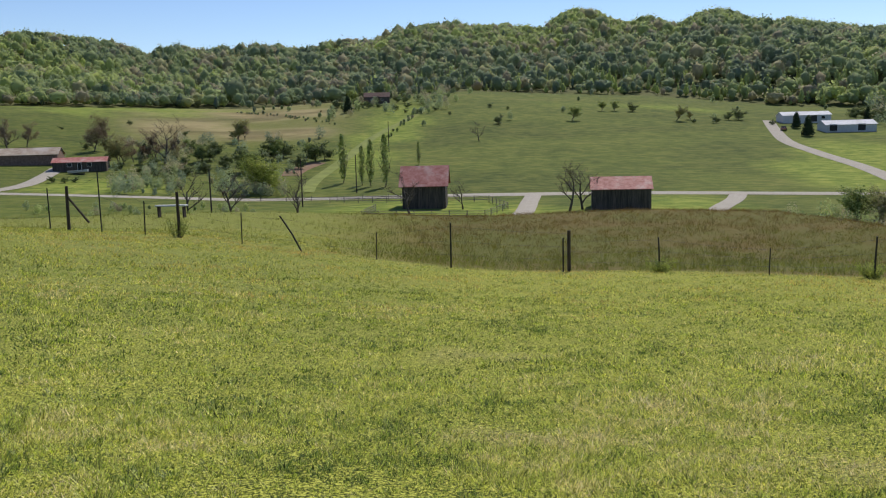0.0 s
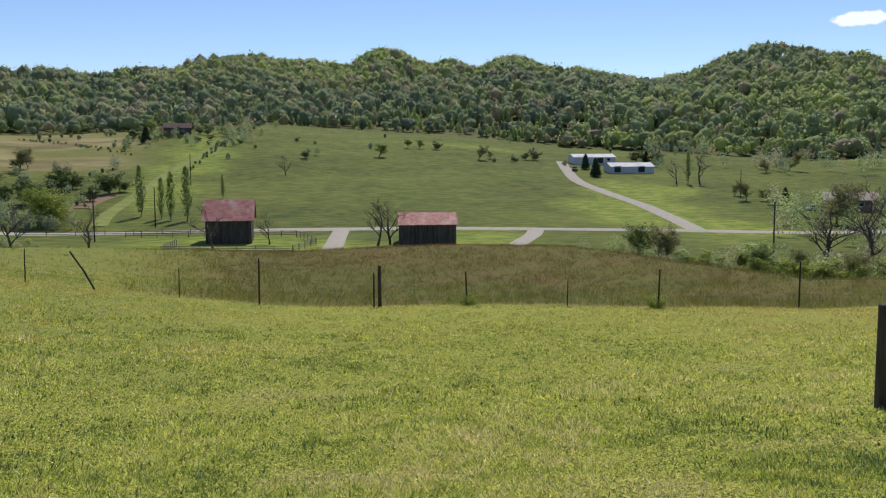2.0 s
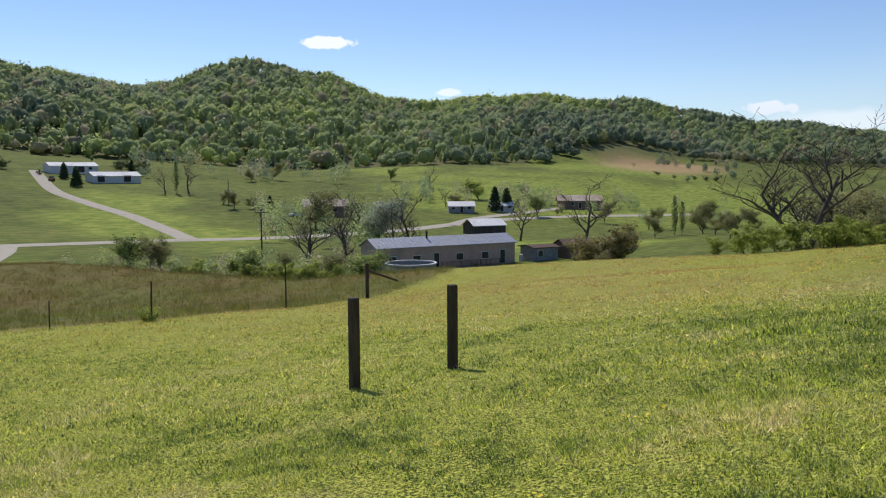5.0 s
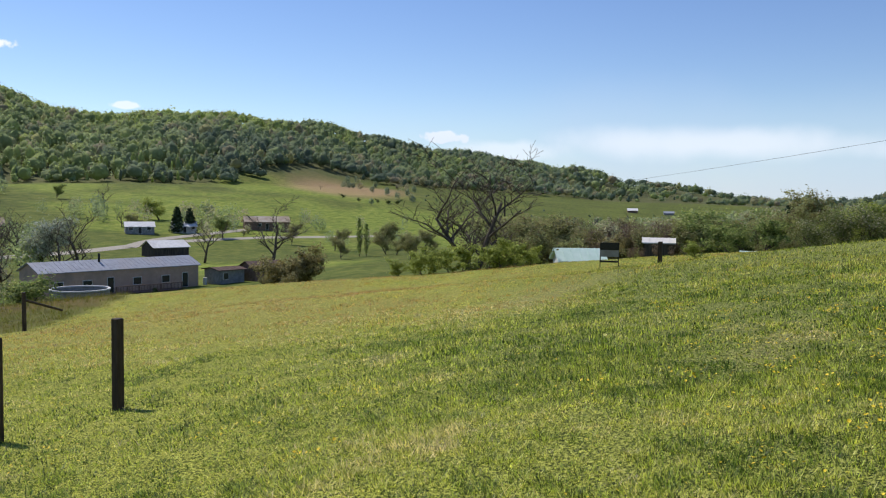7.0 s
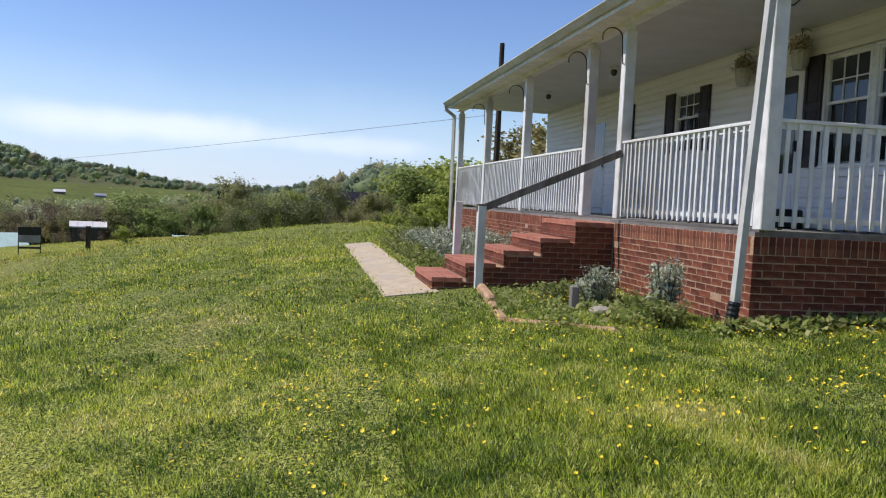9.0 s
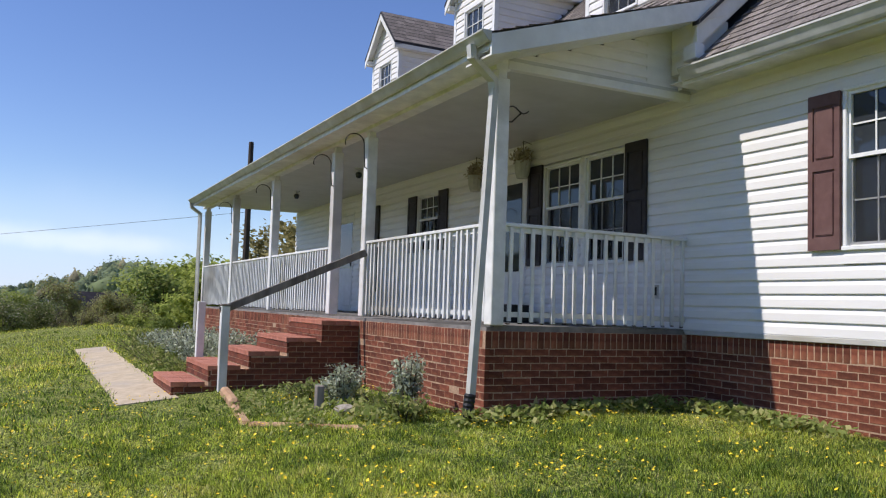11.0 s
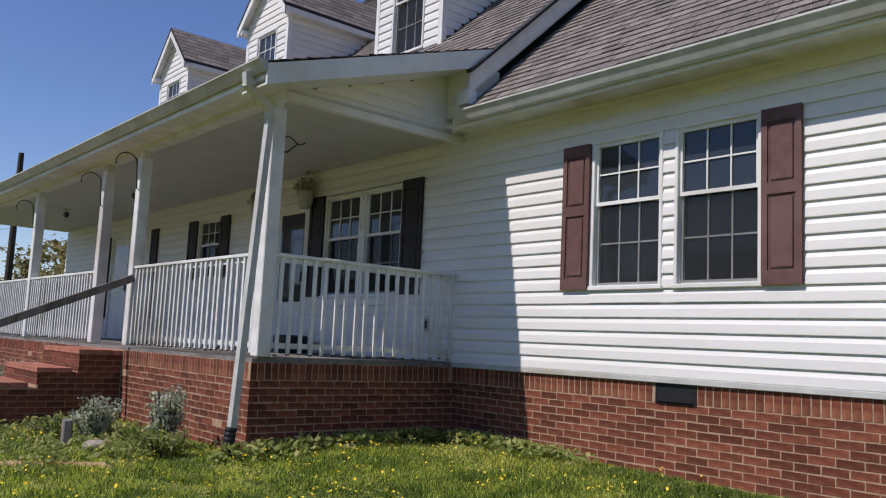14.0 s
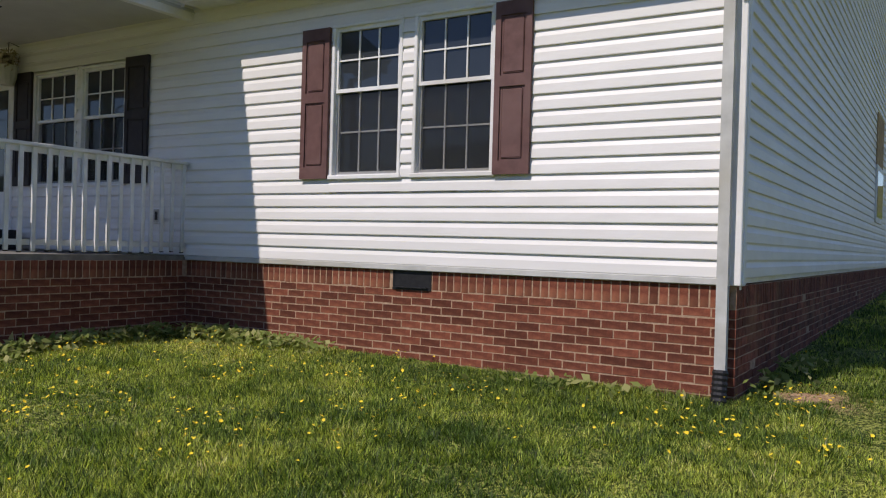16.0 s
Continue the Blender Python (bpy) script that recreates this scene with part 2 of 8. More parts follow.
SCREEN, _, _, s_p = shader("dark_insect_screen")
s_p.inputs["Base Color"].default_value, s_p.inputs["Alpha"].default_value, s_p.inputs["Roughness"].default_value = (0.02, 0.022, 0.024, 1), 0.25, 0.9
GLASS = glass_material("window_glass", (0.035, 0.042, 0.05))
CONCRETE = surface("pale_concrete", (0.43, 0.345, 0.235), (0.57, 0.47, 0.33), 7, 0.9, 0.4, 70, stain=(0.4, 0.35, 0.29))
PORCH_BOARD = surface("grey_porch_floor", (0.16, 0.15, 0.14), (0.26, 0.245, 0.23), 8, 0.85, 0.3, 50, stain=(0.12, 0.11, 0.1))
GREY_WOOD = surface("grey_weathered_wood", (0.13, 0.11, 0.095), (0.28, 0.245, 0.215), 10, 0.85, 0.5, 40, stretch=(1, 1, 0.12), vary=0.15)
DARK_WOOD = surface("dark_post_wood", (0.035, 0.026, 0.02), (0.09, 0.068, 0.052), 12, 0.9, 0.5, 50, stretch=(1, 1, 0.15), vary=0.15)
BARN_WOOD = surface("dark_barn_boards", (0.05, 0.04, 0.034), (0.13, 0.105, 0.085), 5, 0.9, 0.4, 20, stretch=(1, 1, 0.1), vary=0.25)
RED_TIN = surface("faded_red_tin", (0.3, 0.09, 0.075), (0.46, 0.2, 0.17), 1.2, 0.7, 0.15, 6, stain=(0.5, 0.34, 0.3), spec=0.2, stain_scale=0.4)
GREY_TIN = surface("grey_tin_roof", (0.26, 0.275, 0.32), (0.36, 0.38, 0.43), 1.5, 0.5, 0.15, 6, stain=(0.35, 0.33, 0.33))
PALE_TIN = surface("pale_tin_roof", (0.68, 0.67, 0.66), (0.82, 0.81, 0.8), 1.5, 0.85, 0.1, 6, stain=(0.62, 0.6, 0.57), spec=0.1)
TEAL_TIN = surface("pale_green_tin", (0.5, 0.66, 0.58), (0.6, 0.74, 0.67), 1.5, 0.85, 0.1, 6, spec=0.05)
GRAVEL = surface("pale_gravel", (0.29, 0.26, 0.21), (0.44, 0.4, 0.33), 5, 0.95, 0.4, 30, stain=(0.3, 0.27, 0.22))
BLACK_METAL = surface("black_metal", (0.012, 0.012, 0.012), (0.03, 0.03, 0.03), 20, 0.45, 0.1)
BLACK_PLASTIC = surface("black_plastic_pipe", (0.012, 0.012, 0.013), (0.025, 0.025, 0.026), 20, 0.5, 0.1)
BARK = surface("grey_brown_bark", (0.06, 0.048, 0.038), (0.15, 0.125, 0.1), 8, 0.95, 0.6, 40, stretch=(1, 1, 0.3))
PALE_WALL = surface("beige_metal_wall", (0.5, 0.34, 0.25), (0.58, 0.41, 0.31), 2, 0.7, 0.1, 10, stain=(0.36, 0.28, 0.22))
WHITE_WALL = surface("white_farm_wall", (0.5, 0.5, 0.5), (0.6, 0.6, 0.6), 2, 0.7, 0.1)
SPRING = ((0.0, (0.14, 0.2, 0.055)), (0.35, (0.2, 0.27, 0.075)), (0.7, (0.3, 0.36, 0.11)), (1.0, (0.42, 0.44, 0.16)))
LEAF = leaf_material("spring_leaves", SPRING)
LEAF_DARK = leaf_material("dark_evergreen", ((0.0, (0.03, 0.05, 0.024)), (1.0, (0.07, 0.1, 0.04))), 0.3)
LEAF_MID = leaf_material("dark_shrub_leaves", ((0.0, (0.065, 0.095, 0.035)), (0.6, (0.12, 0.16, 0.06)), (1.0, (0.2, 0.24, 0.09))), 0.35)
BUD_BROWN = leaf_material("red_brown_buds", ((0.0, (0.15, 0.105, 0.07)), (0.6, (0.23, 0.165, 0.11)), (1.0, (0.31, 0.235, 0.15))), 0.4)
LEAF_GREY = leaf_material("budding_twigs", ((0.0, (0.25, 0.205, 0.105)), (0.5, (0.27, 0.275, 0.11)), (1.0, (0.36, 0.39, 0.15))), 0.5)
LEAF_LIGHT = leaf_material("fresh_leaves", ((0.0, (0.2, 0.26, 0.045)), (1.0, (0.46, 0.5, 0.13))), 0.55)
LEAF_SILVER = leaf_material("silver_leaves", ((0.0, (0.27, 0.31, 0.2)), (1.0, (0.58, 0.6, 0.45))), 0.3)


def grass_material(name, stops, patch_scale, through_light, yellow=(1.0, 1.0, 1.0), grain=0.45, spread=0.68):
    """Blades whose hue drifts from patch to patch, tuft to tuft and blade to blade."""
    m = leaf_material(name, stops, through_light, yellow)
    n, l = m.node_tree.nodes, m.node_tree.links
    n["Principled BSDF"].inputs["Roughness"].default_value, n["Principled BSDF"].inputs["Specular IOR Level"].default_value = 0.45, 0.35
    pos = n.new("ShaderNodeTexCoord").outputs["Object"]
    at = n.new("ShaderNodeAttribute")
    at.attribute_name = "tint"
    r = [q for q in n if q.type == "VALTORGB"][0]
    geo = [q for q in n if q.type == "NEW_GEOMETRY"][0]
    value = at.outputs["Fac"]
    for src, k, c in ((noise_tex(n, l, pos, patch_scale, 4, 0.7).outputs["Fac"], 1.1, -0.55), (noise_tex(n, l, pos, patch_scale * 0.16, 3, 0.6).outputs["Fac"], 0.8, -0.4), (geo.outputs["Random Per Island"], grain, -grain / 2)):
        mad, add = n.new("ShaderNodeMath"), n.new("ShaderNodeMath")
        mad.operation, add.operation = "MULTIPLY_ADD", "ADD"
        l.new(src, mad.inputs[0])
        mad.inputs[1].default_value, mad.inputs[2].default_value = k, c
        l.new(mad.outputs[0], add.inputs[0])
        l.new(value, add.inputs[1])
        value = add.outputs[0]
    l.new(value, r.inputs["Fac"])
    # each blade a little lighter or darker than its neighbours
    vr, hs = n.new("ShaderNodeMapRange"), n.new("ShaderNodeHueSaturation")
    l.new(geo.outputs["Random Per Island"], vr.inputs["Value"])
    vr.inputs["To Min"].default_value, vr.inputs["To Max"].default_value = 1 - spread, 1 + spread
    l.new(vr.outputs[0], hs.inputs["Value"])
    users = [q.to_socket for q in r.outputs["Color"].links]
    l.new(r.outputs["Color"], hs.inputs["Color"])
    for q in users:
        l.new(hs.outputs["Color"], q)
    return m


GRASS = grass_material("grass_blades", ((0.0, (0.065, 0.12, 0.019)), (0.22, (0.18, 0.25, 0.042)), (0.45, (0.404, 0.457, 0.080)), (0.7, (0.550, 0.542, 0.150)), (0.88, (0.619, 0.551, 0.280)), (1.0, (0.654, 0.559, 0.380))), 1.4, 0.5, (1.45, 1.45, 0.8), spread=0.75)
GRASS_DRY = grass_material("dry_lawn_blades", ((0.0, (0.143, 0.207, 0.028)), (0.3, (0.311, 0.348, 0.067)), (0.55, (0.462, 0.439, 0.114)), (0.8, (0.420, 0.314, 0.114)), (1.0, (0.403, 0.265, 0.114))), 0.7, 0.55, (1.5, 1.42, 0.85), spread=0.75)
GRASS_TALL = grass_material("tall_rough_grass", ((0.0, (0.211, 0.234, 0.032)), (0.3, (0.158, 0.165, 0.024)), (0.65, (0.158, 0.121, 0.023)), (1.0, (0.185, 0.117, 0.031))), 0.22, 0.5, spread=0.25)
YELLOW = surface("yellow_petals", (0.82, 0.56, 0.015), (0.9, 0.69, 0.04), 30, 0.6, 0)

# ---- building helpers ----
def world_of(ob):
    m = ob.matrix_basis.copy()
    if ob.parent:
        m = world_of(ob.parent) @ ob.matrix_parent_inverse @ m
    return m


def thing(name, label, category, at=(0, 0, 0), group="", kind=""):
    """An Empty at the base of a thing, to hold its parts."""
    ob = new(name)
    ob.matrix_basis = Matrix.Translation(at)
    return tagged(ob, label, category, group, kind)


def mesh_of(name, bm, material, smooth=False):
    me = bpy.data.meshes.new(name)
    bmesh.ops.recalc_face_normals(bm, faces=bm.faces)
    bm.to_mesh(me)
    bm.free()
    me.materials.append(material)
    if smooth:
        me.shade_smooth()
    return me


def part(name, bm, material, parent=None, label="", smooth=False):
    """One mesh object out of a bmesh in world coordinates, under its thing or part."""
    ob = new(name, mesh_of(name, bm, material, smooth))
    if parent:
        ob.parent = parent
        ob.matrix_parent_inverse = world_of(parent).inverted()
    return tagged(ob, label)


def box(bm, x0, y0, z0, x1, y1, z1, m=None, bevel=0.0):
    g = bmesh.ops.create_cube(bm, size=1)
    v = g["verts"]
    bmesh.ops.transform(bm, verts=v, matrix=Matrix.LocRotScale(((x0 + x1) / 2, (y0 + y1) / 2, (z0 + z1) / 2), None, (abs(x1 - x0), abs(y1 - y0), abs(z1 - z0))))
    if bevel:
        e = list({e for q in v for e in q.link_edges})
        r = bmesh.ops.bevel(bm, geom=e, offset=bevel, segments=1, affect="EDGES")
        v = list({q for f in r["faces"] for q in f.verts} | {q for q in v if q.is_valid})
    if m:
        bmesh.ops.transform(bm, verts=v, matrix=m)
    return bm


def boxed(*args, **kw):
    return box(bmesh.new(), *args, **kw)


def tube(bm, pts, radii, n=6, cap=True):
    """A tapered tube along a line of points."""
    rings = []
    for i, p in enumerate(pts):
        p = Vector(p)
        a = Vector(pts[max(i - 1, 0)])
        b = Vector(pts[min(i + 1, len(pts) - 1)])
        d = (b - a).normalized()
        s = d.orthogonal().normalized() if abs(d.z) > 0.99 else d.cross(Vector((0, 0, 1))).normalized()
        t = d.cross(s)
        r = radii[i] if not isinstance(radii, (int, float)) else radii
        rings.append([bm.verts.new(p + (s * math.cos(q) + t * math.sin(q)) * r) for q in (2 * math.pi * k / n for k in range(n))])
    for a, b in zip(rings, rings[1:]):
        for k in range(n):
            bm.faces.new((a[k], a[(k + 1) % n], b[(k + 1) % n], b[k]))
    if cap:
        bm.faces.new(rings[0][::-1])
        bm.faces.new(rings[-1])
    return bm


def prism(bm, outline, axis, a, b):
    """A flat outline pushed along an axis from a to b: outline in (y, z) for axis x, (x, z) for y, (x, y) for z."""
    def at(p, q):
        return {"x": (q, p[0], p[1]), "y": (p[0], q, p[1]), "z": (p[0], p[1], q)}[axis]
    lo, hi = [bm.verts.new(at(p, a)) for p in outline], [bm.verts.new(at(p, b)) for p in outline]
    n = len(outline)
    bm.faces.new(lo)
    bm.faces.new(hi[::-1])
    for k in range(n):
        bm.faces.new((lo[k], hi[k], hi[(k + 1) % n], lo[(k + 1) % n]))
    return bm


def place(ob, x, y, z=None, turn=0, size=1.0):
    """A copy of a thing built about the origin, set down on the ground."""
    return copy_thing(ob, Matrix.LocRotScale((x, y, gz(x, y) if z is None else z), Euler((0, 0, radians(turn))), (size, size, size)))

# ---- the lie of the land: z over the plan, from profiles by bearing (degrees clockwise from +y) ----
BEARING = [-180, -100, -60, -35, -20, -5, 7, 15, 22, 30, 40, 50, 60, 70, 80, 88, 95, 110, 150, 180]
CREST_R = [60, 60, 60, 60, 60, 66, 70, 70, 55, 48, 45, 42, 40, 38, 36, 36, 38, 45, 60, 60]
CREST_Z = [3, 1, -2.4, -3.3, -3.7, -5.3, -5.15, -5.3, -4.9, -4.9, -3.9, -3.1, -2.5, -1.6, -0.8, -0.45, -0.8, -1, 2, 3]
VALE_R = [150, 150, 120, 112, 112, 112, 112, 112, 100, 92, 88, 88, 90, 95, 100, 105, 110, 120, 150, 150]
VALE_Z = [8, 4, -5, -9, -10.5, -11.2, -11.4, -11.6, -11.8, -12, -11, -10, -8.5, -6.5, -5.5, -4.5, -4, -3, 6, 8]
ROAD_R = [260, 260, 215, 192, 167, 158, 158, 160, 164, 172, 190, 212, 250, 290, 320, 260, 210, 220, 260, 260]
ROAD_Z = [12, 8, -6, -8, -10.4, -10.6, -10.8, -11, -11.2, -11.8, -12.2, -12.5, -13, -13, -13, -10, -6, -4, 9, 12]
FOOT_R = [600, 600, 520, 500, 480, 470, 470, 460, 450, 440, 470, 520, 640, 800, 1200, 500, 320, 420, 600, 600]
FOOT_Z = [30, 30, 26, 23, 19, 26, 20, 12, 8.5, 4, 7, 7.5, 8, 2, -2, -6, -1, 3, 25, 30]
RIDGE_R = [1000, 1000, 900, 850, 850, 820, 800, 780, 760, 740, 820, 900, 1050, 1350, 2200, 2600, 520, 800, 1000, 1000]
SKY_AZ = [-180, -100, -45, -36, -33, -30.2, -28, -27.2, -26.2, -25.2, -23.9, -22.8, -20.5, -19.3, -17.9, -16.7, -15.7, -14.4, -13.2, -11.9, -10.7, -9.4, -7.8, -6.6, -5.7, -5, -4, -2.7, -1.3, 0, 0.7, 1.5, 2.5, 3.5, 4.6, 5.6, 6.8, 7.8, 8.8, 9.5, 10.3, 11.2, 12.2, 13.4, 14.4, 15.4, 16.6, 18, 20, 21, 22.6, 23.8, 25, 26.2, 27.4, 28.6, 29.8, 30.9, 32, 33.4, 34.5, 35.6, 36.8, 38.7, 40.2, 41.5, 43, 44.2, 45.6, 47.3, 48.7, 50.3, 52.3, 53.5, 54.8, 56.3, 57.8, 59.5, 61, 62.8, 64.6, 66.2, 68, 69.7, 70.8, 72.4, 74.2, 77, 79, 81.8, 86, 89, 90.7, 91.8, 93, 94.7, 96.3, 98, 104, 130, 180]
SKY_EL = [5, 5, 6.2, 6.5, 7, 6.73, 6.44, 6.11, 5.67, 5.93, 6.08, 5.86, 5.74, 5.99, 5.84, 5.61, 5.83, 6.16, 6.33, 6.33, 6.78, 7.22, 7.46, 7.59, 7.68, 7.36, 7.27, 7.38, 7.12, 7.02, 7.5, 7.97, 8.13, 7.91, 7.31, 7.03, 7.38, 7.02, 6.81, 7.15, 7.48, 7.57, 7.3, 6.84, 6.68, 6.74, 6.46, 6.25, 5.88, 5.95, 6.25, 6.75, 7.25, 7.64, 7.85, 7.68, 7.48, 7.02, 7.01, 6.78, 6.2, 5.68, 5.35, 5.1, 4.97, 5.15, 5.43, 5.24, 5.38, 5.55, 5.33, 5.02, 5.14, 5.15, 4.78, 4.33, 4.15, 3.6, 3.28, 3.25, 3.15, 2.71, 2.6, 2, 2.15, 1.9, 1.3, 1.28, 0.93, 0.24, 0, 0.05, 0.34, 0.84, 1.17, 1.52, 1.03, 0.8, 1.2, 4, 5]
LAWN_Y = [-40, -20, -6, -3.4, -1.2, 0.4, 4, 9, 16, 29, 45]
LAWN_Z = [1.5, 0.9, 0.6, 0.5, 0.27, 0.08, -0.45, -1.25, -2.05, -3.35, -4.6]
RISE_X = [-60, -30, -18, -9, 0, 4, 9, 18, 27, 45]
RISE_Z = [6, 3.6, 1.9, 0.75, 0, 0.1, 0.22, 0.27, 0.5, 0.9]
TREE_TOP = 9.5


def knots(x, xs, ys):
    """Interpolation through a short table, eased so that it has no sharp kinks."""
    xs, ys = np.asarray(xs, float), np.asarray(ys, float)
    x = np.clip(np.asarray(x, float), xs[0], xs[-1])
    m = np.gradient(ys, xs)
    i = np.clip(np.searchsorted(xs, x) - 1, 0, len(xs) - 2)
    h = xs[i + 1] - xs[i]
    t = (x - xs[i]) / h
    d = (ys[i + 1] - ys[i])
    lim = 3 * np.abs(d / h)
    m0, m1 = np.clip(m[i], -lim, lim) * h, np.clip(m[i + 1], -lim, lim) * h
    return ys[i] + t * t * (3 - 2 * t) * d + t * (1 - t) ** 2 * m0 - t * t * (1 - t) * m1


def lawn(x, y):
    yard = np.clip((-1.6 - y) / 1.8, 0, 1)
    fade = np.clip((y - 3) / 10, 0, 1) * np.clip((24 - x) / 8, 0, 1) * (x > 0)
    return knots(y, LAWN_Y, LAWN_Z) + knots(x, RISE_X, RISE_Z) * (1 - yard) * (1 - fade) + 0.1 * yard * np.clip(x / 6, 0, 1)


def ground(x, y):
    """Height of the ground over arrays of x and y."""
    x, y = np.asarray(x, float), np.asarray(y, float)
    r, a = np.hypot(x, y), np.degrees(np.arctan2(x, y))
    near = lawn(x, y)
    c_r, c_z = np.interp(a, BEARING, CREST_R), np.interp(a, BEARING, CREST_Z)
    v_r, v_z = np.interp(a, BEARING, VALE_R), np.interp(a, BEARING, VALE_Z)
    w_r, w_z = np.interp(a, BEARING, ROAD_R), np.interp(a, BEARING, ROAD_Z)
    f_r, f_z = np.interp(a, BEARING, FOOT_R), np.interp(a, BEARING, FOOT_Z)
    t_r = np.interp(a, BEARING, RIDGE_R)
    t_z = 1.5 + t_r * np.tan(np.radians(np.interp(a, SKY_AZ, SKY_EL))) - TREE_TOP
    ease = lambda q: q * q * (3 - 2 * q)
    z = np.where(r < v_r, c_z + (v_z - c_z) * ease(np.clip((r - c_r) / (v_r - c_r), 0, 1)), 0)
    z = np.where((r >= v_r) & (r < w_r), v_z + (w_z - v_z) * ease(np.clip((r - v_r) / (w_r - v_r), 0, 1)), z)
    u = np.clip((r - w_r) / (f_r - w_r), 0, 1)
    z = np.where((r >= w_r) & (r < f_r), w_z + (f_z - w_z) * (0.35 * u + 0.65 * ease(u)), z)
    u = np.clip((r - f_r) / (t_r - f_r), 0, 1)
    hill = f_z + (t_z - f_z) * (0.45 * u + 0.55 * ease(u))
    folds = (np.sin(x * 0.017 + 1.3 * np.sin(y * 0.008)) + np.sin(y * 0.013 + x * 0.007)) * 8 * u * (1 - u) * 2
    z = np.where((r >= f_r) & (r < t_r), hill + folds, z)
    back = np.clip((r - t_r) / (t_r * 0.5), 0, 1)
    z = np.where(r >= t_r, t_z - (t_z + 10) * 0.7 * ease(back), z)
    k = np.clip((r - 26) / np.maximum(c_r - 26, 1), 0, 1)
    k = ease(k)
    return near * (1 - k) + np.where(r < c_r, c_z, z) * k


def gz(x, y):
    return float(ground(x, y))


def polar(bearing, r):
    """The point of the ground at a bearing and a distance."""
    x, y = r * math.sin(radians(bearing)), r * math.cos(radians(bearing))
    return Vector((x, y, gz(x, y)))


# ---- ground mesh: one sheet out to the horizon ----
FENCE_AZ = [-60, -40, -32.3, -24.5, -16.5, -6.25, 2, 8.1, 21, 30, 35.6, 42, 60]
FENCE_R = [60, 50, 42, 38, 34, 31, 30.5, 30.5, 28.5, 33, 36, 48, 200]


WORN = ((9.48, 1.18, 0.9, 0.5), (8.55, 1.5, 0.6, 0.35), (10.0, 1.8, 0.5, 0.3), (4.0, 7.2, 0.7, 0.5), (2.0, 5.9, 0.5, 0.35), (2.6, 4.8, 0.5, 0.3), (-0.3, 6.9, 0.8, 0.45), (-0.9, 11.8, 0.9, 0.7), (20, 8.2, 3.5, 1.6), (4.6, -1.7, 0.5, 0.35), (6, 13, 0.8, 0.5))


def worn(x, y):
    """Dry, thin spots in the lawn, ragged at their edges."""
    k = np.zeros(np.shape(x))
    for cx, cy, rx, ry in WORN:
        d = np.hypot((x - cx) / rx, (y - cy) / ry) + 0.3 * np.sin(x * 5.1 + cy) + 0.3 * np.sin(y * 6.3 + cx)
        k = np.maximum(k, np.clip(1.3 - d, 0, 1))
    return k


def lush_at(x, y):
    """How far the lawn has grown thick and dark green, towards the house and out to the west."""
    t = np.clip((np.asarray(x) - 0.9 * np.asarray(y) + 1.0) / 9.0, 0, 1) * np.clip((46 - np.asarray(x)) / 26, 0, 1)
    r, a = np.hypot(x, y), np.degrees(np.arctan2(x, y))
    west_green = 0.55 * np.clip((-3 - a) / 14, 0, 1) * np.clip((a + 100) / 20, 0, 1) * np.clip((r - 9) / 8, 0, 1)
    return np.maximum(t * t * (3 - 2 * t) * (1 - np.clip((r - 12) / 8, 0, 1) * np.clip((74 - a) / 12, 0, 1)), west_green)


# bright new grass: bearing and distance of the middle, half width in degrees and depth
FRESH = ((-6, 142, 9, 17), (8, 140, 6, 16), (-27, 480, 6, 75), (-10, 330, 2.0, 60), (-12.5, 250, 2.2, 40), (20, 215, 4.5, 45), (24, 180, 4, 25), (6, 375, 5, 8), (10, 350, 3, 5), (20, 250, 4, 40), (46, 330, 9, 90), (58, 330, 9, 90), (52, 480, 6, 60), (47, 150, 8, 22), (66, 330, 4, 60), (37, 420, 4, 40), (-30, 205, 5, 14))


